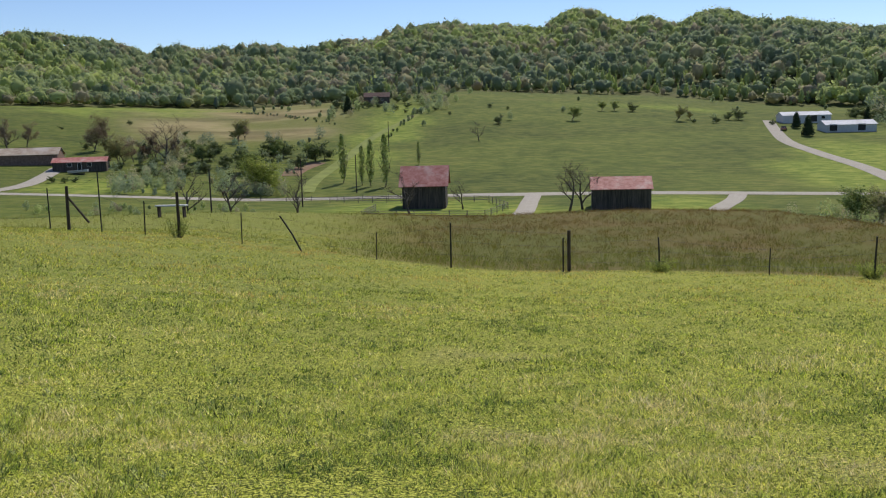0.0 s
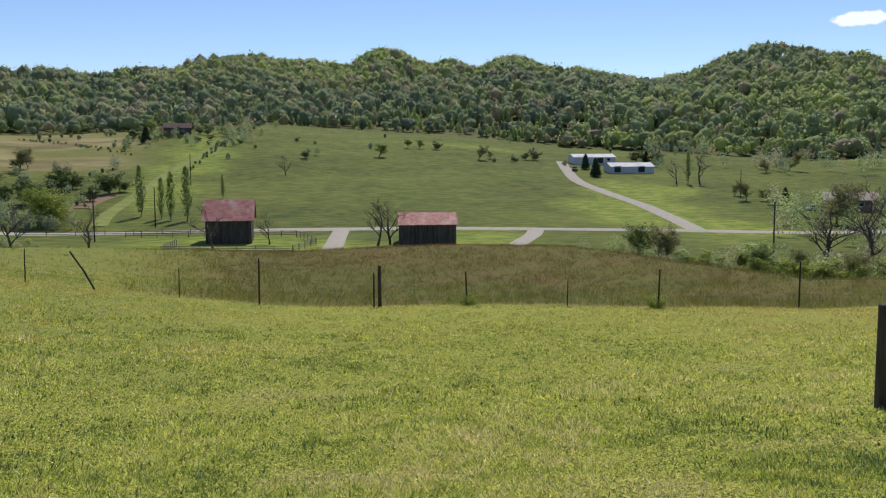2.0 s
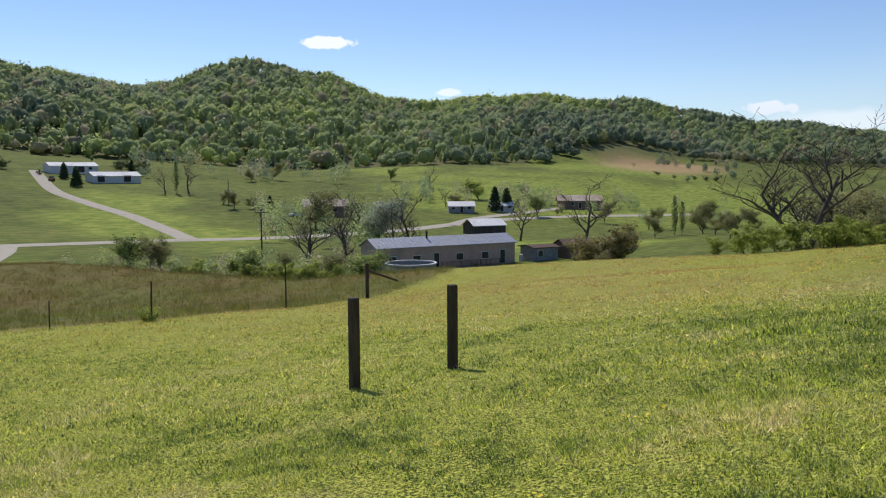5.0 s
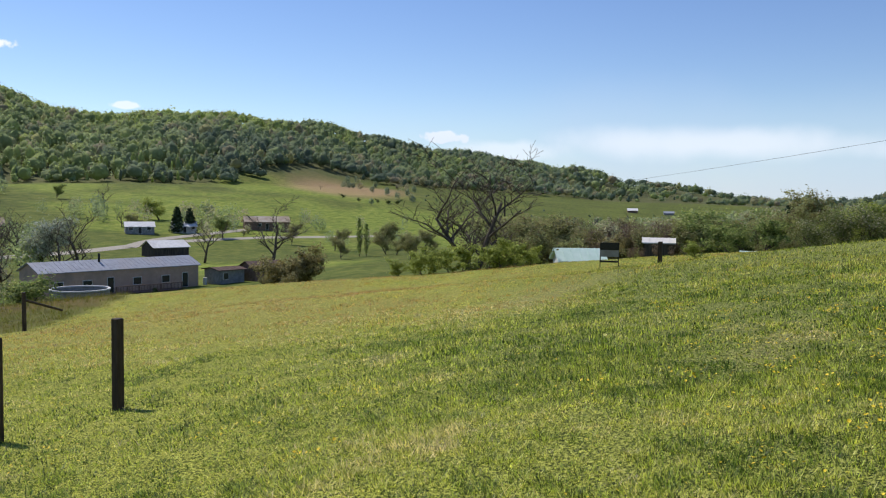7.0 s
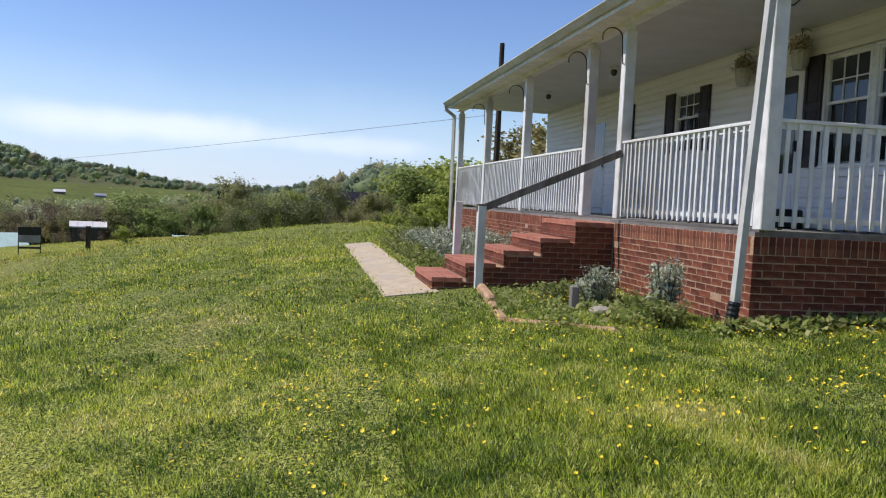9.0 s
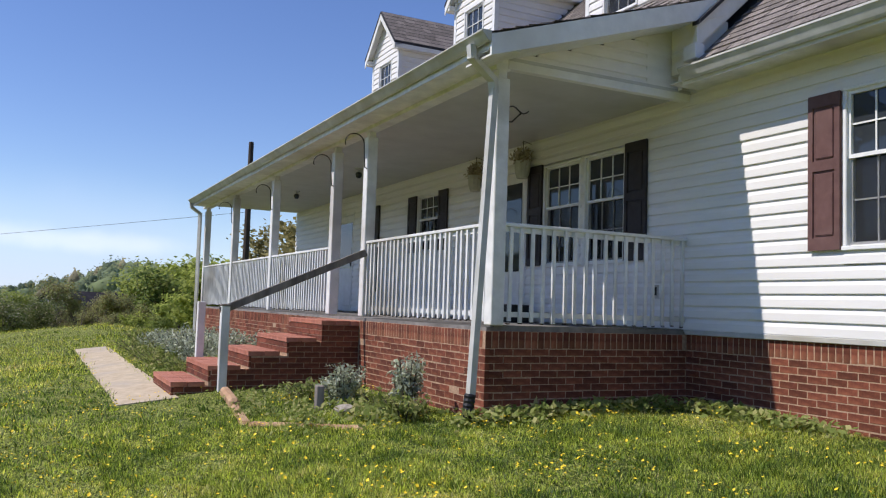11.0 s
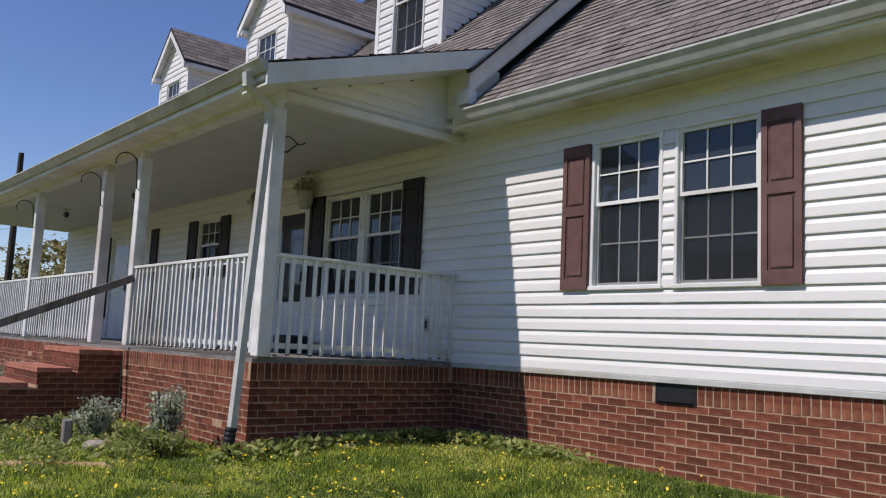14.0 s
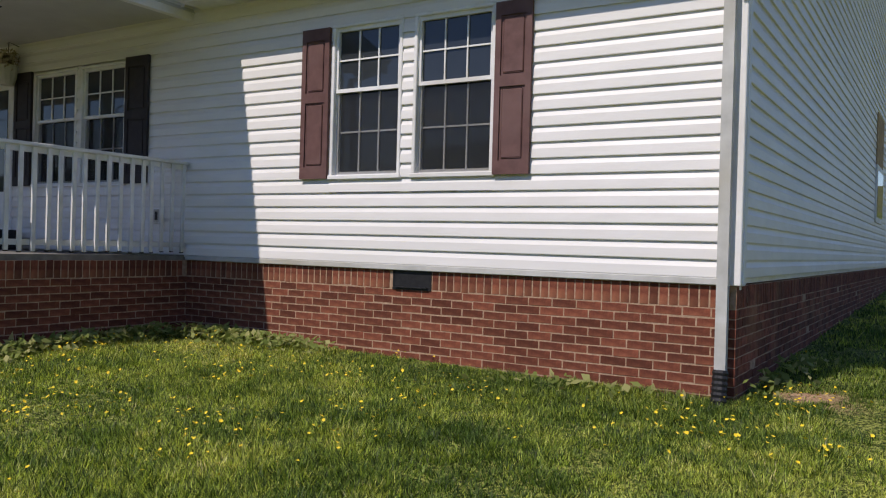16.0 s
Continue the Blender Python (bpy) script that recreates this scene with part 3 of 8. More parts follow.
def cover(x, y):
    """What grows where: 0 to 1 for rough grass beyond the fence, pasture, woodland floor and bare red earth."""
    r, a = np.hypot(x, y), np.degrees(np.arctan2(x, y))
    rough = np.clip((r - np.interp(a, FENCE_AZ, FENCE_R)) / 1.2, 0, 1) * (a > -60) * (a < 41) * np.clip((95 - r) / 10, 0, 1) * np.clip((a + 17) / 10, 0.12, 1)
    pasture = np.clip((r - np.interp(a, BEARING, CREST_R)) / 25, 0, 1)
    f_r = np.interp(a, BEARING, FOOT_R)
    wood = np.clip((r - f_r + 10) / 20, 0, 1)
    wood = np.where((a > 46) & (a < 72), np.clip((r - f_r - 30) / 40, 0, 1), wood)
    bare = np.clip(1.7 * (1 - np.hypot((a - 55.3) / 5, (r - 535) / 85)), 0, 0.7)
    dry = 0.6 * np.clip(1 - np.hypot((a - 45) / 24, (r - 27) / 17), 0, 1) + np.clip((a + 29) / 3, 0, 1) * np.clip((-12.5 - a) / 3, 0, 1) * np.clip((r - 285) / 25, 0, 1) * np.clip((540 - r) / 30, 0, 1) * (0.72 + 0.28 * np.sin(r * 0.075 + a * 0.5 + np.sin(a * 0.9)))
    sward = np.clip((30 - r) / 18, 0, 1)
    wave = 0.25 * np.sin(x * 0.11 + 1.7 * np.sin(y * 0.07)) + 0.2 * np.sin(y * 0.16 + 1.3 * np.sin(x * 0.09))
    fresh = np.zeros(np.shape(x))
    for ca, cr, wa, wr in FRESH:
        fresh = np.maximum(fresh, np.clip(1.6 * (1.25 - np.hypot((a - ca) / wa, (r - cr) / wr) + wave), 0, 1))
    fresh = fresh * (r > 112)
    bare = np.maximum(bare, np.clip(1.5 - np.hypot((x - 1.0) / 0.28, (y + 6.4) / 0.34), 0, 1))
    return rough, pasture, wood, bare, dry, sward, lush_at(x, y), 0.35 * worn(x, y), fresh


def ground_sheet():
    rings = np.concatenate([[0.0], np.arange(0.6, 6, 0.6), np.geomspace(6, 110, 62), np.geomspace(114, 4200, 90)])
    az = np.radians(np.arange(0, 360, 1.0))
    R, A = np.meshgrid(rings, az, indexing="ij")
    X, Y = R * np.sin(A), R * np.cos(A)
    Z = ground(X, Y)
    n, m = R.shape
    ids = np.arange(n * m).reshape(n, m)
    nxt = np.roll(ids, -1, axis=1)
    quads = np.stack([ids[:-1], ids[1:], nxt[1:], nxt[:-1]], -1).reshape(-1, 4)[:, ::-1]
    me = bpy.data.meshes.new("ground")
    me.from_pydata(np.stack([X, Y, Z], -1).reshape(-1, 3).tolist(), [], quads.tolist())
    me.shade_smooth()
    for key, value in zip(("rough", "pasture", "wood", "bare", "dry", "sward", "lush", "worn", "fresh"), cover(X, Y)):
        me.attributes.new(key, "FLOAT", "POINT").data.foreach_set("value", np.asarray(value, np.float32).reshape(-1))
    ob = new("ground", me)
    me.materials.append(GROUND)
    return tagged(ob, "grassy rolling land with mown lawn, pasture and wooded hills", "ground", kind="structure")


ground_sheet()

# ---- the house: front wall at y = -5.9, porch in front of its eastern part ----
WALL_Y, WEST, EAST, BACK = -5.9, 1.41, 21.5, -23.9
PORCH_X0, PORCH_X1, PORCH_Y = 6.96, 21.4, -3.46
SILL, FLOOR, RAIL, CEIL, LAP = 1.45, 1.48, 2.45, 4.0, 0.1262
FIRST = 1.482
POSTS = (6.99, 10.31, 11.62, 14.95, 18.15, 21.3)
SLOPE, MAIN_Y, MAIN_Z, WING_Y, WING_Z = 0.92, -5.57, 4.59, -5.46, 4.1
RIDGE_Y = -14.9
RAKE_X = 6.5
WINDOWS = [(3.38, 4.11, 2.27, 3.62), (4.3, 5.02, 2.27, 3.62), (8.01, 8.76, 2.26, 3.58), (8.9, 9.68, 2.26, 3.58), (12.98, 13.8, 2.62, 3.6)]
DOORS = [(10.2, 11.1, 1.48, 3.62), (17.16, 18.16, 1.48, 3.58)]

house = thing("house", "white vinyl-sided country house with red brick foundation and covered porch", "house", (11.5, -10, 0.6))


def laps(bm, x0, x1, z0, z1, holes, y, side=None):
    """Courses of lap siding between two heights, cut round the holes; each leans out at its foot."""
    z = z0
    while z < z1 - 0.01:
        top = min(z + LAP, z1)
        cuts = sorted((h[0], h[1]) for h in holes if h[2] < top - 0.02 and h[3] > z + 0.02)
        a = x0
        spans = []
        for c0, c1 in cuts:
            if c0 > a:
                spans.append((a, c0))
            a = max(a, c1)
        if a < x1:
            spans.append((a, x1))
        for s0, s1 in spans:
            out = [(y, z), (y + 0.022, z), (y + 0.0235, z + 0.006), (y + 0.02, z + (top - z) * 0.58), (y + 0.012, z + (top - z) * 0.74), (y + 0.006, z + (top - z) * 0.88), (y + 0.005, top), (y, top)]
            if side:
                prism(bm, [(side - (q[0] - y), q[1]) for q in out], "y", s0, s1)
            else:
                prism(bm, out, "x", s0, s1)
        z = top
    return bm


# walls: a core with the siding courses on it
def front_wall():
    wall = part("wall", boxed(WEST, WALL_Y - 0.14, SILL - 0.05, EAST, WALL_Y - 0.06, 4.2), TRIM, house, "wall core behind white siding")
    z, k = FIRST, 0
    while z < 4.16:
        top = min(z + LAP, 4.2)
        a = WEST
        for c0, c1 in sorted((w[0] - 0.035, w[1] + 0.035) for w in WINDOWS + DOORS if w[2] - 0.04 < top - 0.02 and w[3] + 0.03 > z + 0.02) + [(EAST, EAST)]:
            if c0 > a + 0.005:
                part("siding_board", laps(bmesh.new(), a, c0, z, top, [], WALL_Y), SIDING, wall)
            a = max(a, c1)
        z += LAP
    # short pieces that make up the course above and below each opening
    for x0, x1, z0, z1 in WINDOWS + DOORS:
        first = FIRST
        top = first + LAP * math.ceil((z1 + 0.032 - first) / LAP)
        if top - z1 - 0.03 > 0.022:
            part("siding_board", laps(bmesh.new(), x0 - 0.035, x1 + 0.035, z1 + 0.031, top, [], WALL_Y), SIDING, wall)
        low = first + LAP * math.floor((z0 - 0.04 - first) / LAP)
        if z0 > 2 and z0 - 0.04 - low > 0.022:
            part("siding_board", laps(bmesh.new(), x0 - 0.035, x1 + 0.035, low, z0 - 0.041, [], WALL_Y), SIDING, wall)
    return wall


front_wall()
wall_west = part("wall", boxed(WEST + 0.012, WALL_Y - 0.14, SILL - 0.01, WEST + 0.08, BACK, 4.2), TRIM, house, "side wall core behind siding")
z = FIRST
while z < 4.16:
    part("siding_board", laps(bmesh.new(), BACK, WALL_Y - 0.02, z, z + LAP, [], 0, side=WEST), SIDING, wall_west)
    z += LAP
part("wall", boxed(EAST - 0.08, BACK, 0.3, EAST, WALL_Y - 0.14, 4.2), SIDING, house)
part("wall", boxed(WEST, BACK - 0.1, 0.3, EAST, BACK, 4.2), SIDING, house)
gable = bmesh.new()
prism(gable, [(WALL_Y - 0.05, 4.15), (RIDGE_Y, 4.15 + SLOPE * (WALL_Y - RIDGE_Y)), (BACK, 4.15)], "x", WEST, WEST + 0.1)
gable_west = part("gable", gable, SIDING, house)
z = FIRST + LAP * math.ceil((4.2 - FIRST) / LAP)
while z < 9:
    part("siding_board", laps(bmesh.new(), BACK + (z + LAP - 4.15) / SLOPE, WALL_Y - 0.05 - (z + LAP - 4.15) / SLOPE, z, z + LAP, [], 0, side=WEST), SIDING, gable_west)
    z += LAP
# corner boards and foot strip
part("corner_board", boxed(WEST - 0.03, WALL_Y - 0.02, SILL - 0.02, WEST + 0.07, WALL_Y + 0.035, 4.15, bevel=0.006), TRIM, house)
part("corner_board", boxed(WEST - 0.035, WALL_Y - 0.11, SILL - 0.02, WEST + 0.0, WALL_Y - 0.02, 4.15, bevel=0.006), TRIM, house)
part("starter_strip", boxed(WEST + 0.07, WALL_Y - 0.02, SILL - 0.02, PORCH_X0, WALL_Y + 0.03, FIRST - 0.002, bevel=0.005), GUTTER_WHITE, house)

# gable-side patch of bare board with a small window
side_window = part("window", boxed(WEST - 0.05, -18.3, 2.3, WEST - 0.022, -16.8, 3.35), TRIM, house)
part("pane", boxed(WEST - 0.055, -18.2, 2.4, WEST - 0.05, -16.9, 3.25), GLASS, side_window)
part("bare_board", boxed(WEST - 0.04, -18.3, 3.36, WEST - 0.022, -16.8, 4.3), surface("bare_sheathing", (0.3, 0.2, 0.1), (0.5, 0.36, 0.2), 6, 0.9, 0.3), house, "exposed tan sheathing board")


def sash_window(x0, x1, z0, z1, parent, y=WALL_Y, cols=3, rows=2):
    """A double-hung window: casing, two sashes with glazing bars, glass set back."""
    win = part("window", boxed(x0 - 0.045, y - 0.11, z0 - 0.04, x1 + 0.045, y - 0.09, z1 + 0.04), TRIM, parent)
    for n, a in (("casing", (x0 - 0.035, y - 0.09, z0, x0, y + 0.03, z1)), ("casing", (x1, y - 0.09, z0, x1 + 0.035, y + 0.03, z1)),
                 ("casing", (x0 - 0.035, y - 0.09, z1, x1 + 0.035, y + 0.03, z1 + 0.03)), ("sill", (x0 - 0.045, y - 0.09, z0 - 0.04, x1 + 0.045, y + 0.042, z0))):
        part(n, boxed(*a, bevel=0.006), TRIM, win)
    zm = z0 + (z1 - z0) * 0.575
    for name, a, b, dy in (("upper_sash", zm - 0.02, z1, 0.0), ("lower_sash", z0, zm + 0.02, -0.025)):
        yb, yf = y - 0.035 + dy, y + 0.0 + dy
        bm = bmesh.new()
        box(bm, x0, yb, a, x0 + 0.026, yf, b)
        box(bm, x1 - 0.026, yb, a, x1, yf, b)
        box(bm, x0 + 0.026, yb, a, x1 - 0.026, yf, a + 0.034)
        box(bm, x0 + 0.026, yb, b - 0.034, x1 - 0.026, yf, b)
        w = x1 - x0 - 0.07
        for k in range(1, cols):
            q = x0 + 0.035 + w * k / cols
            box(bm, q - 0.007, yb + 0.008, a + 0.034, q + 0.007, yb + 0.02, b - 0.034)
        for k in range(1, rows):
            q = a + 0.04 + (b - a - 0.08) * k / rows
            box(bm, x0 + 0.026, yb + 0.009, q - 0.007, x1 - 0.026, yb + 0.021, q + 0.007)
        part(name, bm, TRIM, win)
        if name == "lower_sash":
            part("insect_screen", boxed(x0 + 0.012, yf + 0.004, a + 0.012, x1 - 0.012, yf + 0.007, b - 0.05), SCREEN, win)
        part("pane", boxed(x0 + 0.03, yb + 0.001, a + 0.035, x1 - 0.03, yb + 0.006, b - 0.035), GLASS, win)
    return win


def shutter(x0, x1, z0, z1, mat, parent, y=WALL_Y + 0.022):
    """A panelled shutter: stiles, rails and two raised fields."""
    sh = part("shutter", boxed(x0, y, z0, x1, y + 0.02, z1, bevel=0.004), mat, parent)
    zm = z0 + (z1 - z0) * 0.54
    bm = bmesh.new()
    t = 0.05
    box(bm, x0, y + 0.02, z0, x0 + t, y + 0.034, z1)
    box(bm, x1 - t, y + 0.02, z0, x1, y + 0.034, z1)
    for a, b in ((z0, z0 + 0.11), (zm - 0.045, zm + 0.045), (z1 - 0.11, z1)):
        box(bm, x0 + t, y + 0.02, a, x1 - t, y + 0.034, b)
    part("stile_frame", bm, mat, sh)
    for a, b in ((z0 + 0.13, zm - 0.065), (zm + 0.065, z1 - 0.13)):
        part("panel", boxed(x0 + t + 0.02, y + 0.02, a, x1 - t - 0.02, y + 0.03, b, bevel=0.008), mat, sh)
    return sh


for w in WINDOWS[:4]:
    sash_window(*w, house)
sash_window(*WINDOWS[4], house, cols=3, rows=2)
for a, b, m in ((3.01, 3.335, SHUTTER), (5.065, 5.39, SHUTTER), (7.58, 7.96, SHUTTER_DARK), (9.73, 10.08, SHUTTER_DARK), (12.6, 12.93, SHUTTER_DARK), (13.85, 14.2, SHUTTER_DARK), (15.62, 15.95, SHUTTER_DARK), (18.26, 18.55, SHUTTER_DARK)):
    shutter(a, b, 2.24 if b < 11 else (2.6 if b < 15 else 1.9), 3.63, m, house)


def porch_door(x0, x1, z0, z1, slim=False):
    door = part("door", boxed(x0, WALL_Y - 0.05, z0, x1, WALL_Y - 0.02, z1, bevel=0.005), TRIM, house, "white glazed storm door")
    for a in ((x0 - 0.06, WALL_Y - 0.08, z0, x0, WALL_Y + 0.03, z1), (x1, WALL_Y - 0.08, z0, x1 + 0.06, WALL_Y + 0.03, z1), (x0 - 0.06, WALL_Y - 0.08, z1, x1 + 0.06, WALL_Y + 0.03, z1 + 0.06)):
        part("casing", boxed(*a, bevel=0.005), TRIM, door)
    part("pane", boxed(x0 + 0.13, WALL_Y - 0.018, z0 + (0.95 if slim else 0.7), x1 - 0.13, WALL_Y - 0.012, z1 - 0.16), GLASS, door)
    part("kick_panel", boxed(x0 + 0.12, WALL_Y - 0.02, z0 + 0.12, x1 - 0.12, WALL_Y - 0.008, z0 + 0.55, bevel=0.006), TRIM, door)
    part("door_handle", boxed(x0 + 0.05, WALL_Y - 0.02, z0 + 0.98, x0 + 0.09, WALL_Y + 0.04, z0 + 1.12, bevel=0.01), BLACK_METAL, door)


porch_door(*DOORS[0])
porch_door(*DOORS[1], slim=True)

# ---- roofs ----
def roof_slab(x0, x1, pts, thick, mat, name, parent, label=""):
    """A sloping slab between two points of (y, z)."""
    (ya, za), (yb, zb) = pts
    bm = bmesh.new()
    prism(bm, [(ya, za), (yb, zb), (yb, zb - thick), (ya, za - thick)], "x", x0, x1)
    return part(name, bm, mat, parent, label)


RIDGE_Z = MAIN_Z + SLOPE * (MAIN_Y - RIDGE_Y)
WING_RIDGE = WING_Z + SLOPE * (WING_Y - RIDGE_Y)
roof_main = roof_slab(RAKE_X, EAST + 0.4, ((MAIN_Y - 0.36, MAIN_Z + 0.36 * SLOPE), (RIDGE_Y, RIDGE_Z)), 0.12, SHINGLE_DARK, "roof", house, "steep grey shingle roof")
roof_slab(RAKE_X, EAST + 0.4, ((RIDGE_Y, RIDGE_Z), (BACK - 0.3, MAIN_Z - 0.2)), 0.12, SHINGLE_DARK, "roof", house)
roof_wing = roof_slab(WEST - 0.35, RAKE_X + 0.0, ((WING_Y, WING_Z), (RIDGE_Y, WING_RIDGE)), 0.05, SHINGLE_DARK, "roof", house, "grey shingle roof of the lower wing")
roof_slab(WEST - 0.35, RAKE_X + 0.3, ((RIDGE_Y, WING_RIDGE), (BACK - 0.3, WING_Z)), 0.12, SHINGLE_DARK, "roof", house)
roof_slab(RAKE_X + 0.001, RAKE_X + 0.36, ((-5.72, WING_Z + SLOPE * (WING_Y + 5.72)), (RIDGE_Y, WING_RIDGE)), 0.12, SHINGLE_DARK, "roof", house)
PORCH_EAVE_Y, PORCH_EAVE_Z, PORCH_SLOPE = -3.16, 4.06, 0.318
PORCH_TOP_Y = -6.06
roof_porch = roof_slab(RAKE_X, EAST - 0.1, ((PORCH_EAVE_Y, PORCH_EAVE_Z), (PORCH_TOP_Y, PORCH_EAVE_Z + PORCH_SLOPE * (PORCH_EAVE_Y - PORCH_TOP_Y))), 0.06, SHINGLE_DARK, "roof", house, "low-pitched shingle porch roof")


def shingles(parent, x0, x1, y0, z0, slope, y1, skip=()):
    """Rows of shingle tabs laid up a slope, in one mesh for each roof."""
    bm = bmesh.new()
    L = math.hypot(1, slope)
    up = Vector((0, -1 / L, slope / L))
    out = Vector((0, slope / L, 1 / L))
    total = (y0 - y1) * L
    rnd = random.Random(7)
    s, row = 0.0, 0
    while s < total - 0.05:
        x = x0 - rnd.uniform(0, 0.3)
        while x < x1:
            w = rnd.uniform(0.16, 0.33)
            a, b = max(x, x0), min(x + w - 0.008, x1)
            if b - a > 0.02:
                h = 0.145 + rnd.uniform(-0.003, 0.006)
                t = rnd.uniform(0.012, 0.021)
                base = Vector((0, y0, z0)) + up * s
                p = [base + out * t - up * 0.0, base + up * h + out * 0.004, base]
                q = []
                for xx in (a, b):
                    q.append([bm.verts.new(Vector((xx, 0, 0)) + v) for v in p])
                bm.faces.new((q[0][0], q[1][0], q[1][1], q[0][1]))
                bm.faces.new((q[0][2], q[1][2], q[1][0], q[0][0]))
            x += w
        s += 0.142
        row += 1
    ob = part("shingles", bm, SHINGLE, parent, "grey-brown asphalt shingles")
    return tagged(ob, kind="stuff")


shingles(roof_wing, WEST - 0.35, RAKE_X - 0.02, WING_Y + 0.02, WING_Z, SLOPE, RIDGE_Y)
shingles(roof_main, RAKE_X - 0.02, EAST + 0.42, MAIN_Y - 0.35, MAIN_Z + 0.35 * SLOPE, SLOPE, RIDGE_Y)
shingles(roof_porch, RAKE_X - 0.02, EAST - 0.06, PORCH_EAVE_Y + 0.02, PORCH_EAVE_Z, PORCH_SLOPE, PORCH_TOP_Y)

# rake board of the main roof above the wing, with its boxed foot, and wing fascia
bm = bmesh.new()
prism(bm, [(MAIN_Y + 0.02, MAIN_Z - 0.02), (RIDGE_Y, RIDGE_Z - 0.02), (RIDGE_Y, RIDGE_Z - 0.24), (MAIN_Y + 0.02, MAIN_Z - 0.24)], "x", RAKE_X - 0.02, RAKE_X + 0.02)
part("rake_board", bm, TRIM, roof_main, "white rake board")
bm = bmesh.new()
prism(bm, [(MAIN_Y + 0.02, MAIN_Z - 0.24), (RIDGE_Y, RIDGE_Z - 0.24), (RIDGE_Y, RIDGE_Z - 0.27), (MAIN_Y + 0.02, MAIN_Z - 0.27)], "x", RAKE_X, RAKE_X + 0.36)
part("rake_soffit", bm, TRIM, roof_main)
part("return_box", boxed(PORCH_X0 - 0.02, -6.1, 4.014, PORCH_X0 + 0.06, -5.3, 4.7), SIDING, house)
part("return_side", boxed(RAKE_X + 0.06, -6.05, 4.16, PORCH_X0 - 0.03, -5.62, 4.72), SIDING, house)
part("rake_return", boxed(RAKE_X - 0.03, MAIN_Y - 0.08, MAIN_Z - 0.36, RAKE_X + 0.16, MAIN_Y + 0.05, MAIN_Z - 0.2, bevel=0.01), TRIM, roof_main)
part("drip_edge", prism(bmesh.new(), [(MAIN_Y + 0.04, MAIN_Z - 0.02), (RIDGE_Y, RIDGE_Z + 0.0), (RIDGE_Y, RIDGE_Z + 0.045), (MAIN_Y + 0.04, MAIN_Z + 0.025)], "x", RAKE_X - 0.075, RAKE_X + 0.03), SHINGLE_DARK, roof_main, "dark shingle edge over the rake board")
bm = bmesh.new()
prism(bm, [(MAIN_Y - 0.1, MAIN_Z - 0.3), (RIDGE_Y, RIDGE_Z - 0.35), (RIDGE_Y, WING_RIDGE - 0.2), (MAIN_Y - 0.1, 4.0)], "x", RAKE_X + 0.32, RAKE_X + 0.38)
part("gable_wall", bm, SIDING, house)


def gutter(x0, x1, y, z, parent, tall=0.095):
    """K-style gutter: back, floor and bulging front, open above, with end caps."""
    k = tall / 0.095
    face = [(a, b * k) for a, b in ((-0.1, 0), (-0.1, -0.095), (-0.078, -0.095), (-0.06, -0.08), (-0.03, -0.04), (-0.006, -0.017), (0.0, -0.014), (0.0, 0))]
    inner = [(a, b * k) for a, b in ((-0.01, 0), (-0.012, -0.008), (-0.038, -0.036), (-0.068, -0.074), (-0.09, -0.086), (-0.09, 0))]
    prof = [(y + a, z + b) for a, b in face + inner]
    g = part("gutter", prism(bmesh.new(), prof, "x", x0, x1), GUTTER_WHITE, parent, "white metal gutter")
    for x in (x0, x1):
        part("end_cap", prism(bmesh.new(), [(y + a, z + b) for a, b in face], "x", x - 0.003, x + 0.003), GUTTER_WHITE, g)
    x = x0 + 3.05
    while x < x1 - 0.5:
        part("seam", prism(bmesh.new(), [(y + a * 1.04 + 0.002, z + b * 1.03) for a, b in face], "x", x - 0.012, x + 0.012), GUTTER_WHITE, g)
        x += 3.05
    return g


gutter(WEST - 0.3, RAKE_X + 0.06, WING_Y + 0.1, WING_Z + 0.02, house, 0.125)
gutter(RAKE_X - 0.02, EAST - 0.1, PORCH_EAVE_Y + 0.1, PORCH_EAVE_Z + 0.02, house)
part("soffit", boxed(WEST - 0.3, WALL_Y, WING_Z - 0.085, RAKE_X + 0.3, WING_Y - 0.03, WING_Z - 0.07), PORCH_PAINT, house)
part("fascia", boxed(WEST - 0.32, WING_Y - 0.03, WING_Z - 0.135, RAKE_X + 0.1, WING_Y - 0.012, WING_Z - 0.052), TRIM, house)
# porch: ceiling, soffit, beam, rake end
part("porch_ceiling", boxed(RAKE_X + 0.42, WALL_Y, CEIL, EAST + 0.1, PORCH_Y - 0.16, CEIL + 0.03), CEILING_GREY, house, "flat pale grey porch ceiling")
part("beam", boxed(PORCH_X0 - 0.02, PORCH_Y - 0.18, 3.9, EAST + 0.1, PORCH_Y - 0.02, 4.06, bevel=0.006), PORCH_PAINT, house)
part("soffit", boxed(RAKE_X + 0.01, PORCH_Y - 0.02, 3.945, EAST - 0.12, PORCH_EAVE_Y - 0.02, 3.965), PORCH_PAINT, house)
part("fascia", boxed(RAKE_X, PORCH_EAVE_Y - 0.035, 3.93, EAST - 0.1, PORCH_EAVE_Y - 0.015, 4.03), PORCH_PAINT, house)
bm = bmesh.new()
prism(bm, [(PORCH_EAVE_Y, PORCH_EAVE_Z - 0.01), (PORCH_TOP_Y + 0.1, 4.95), (PORCH_TOP_Y + 0.1, 4.75), (PORCH_EAVE_Y, PORCH_EAVE_Z - 0.2)], "x", RAKE_X - 0.03, RAKE_X + 0.0)
part("rake_board", bm, TRIM, roof_porch, "white porch rake board")
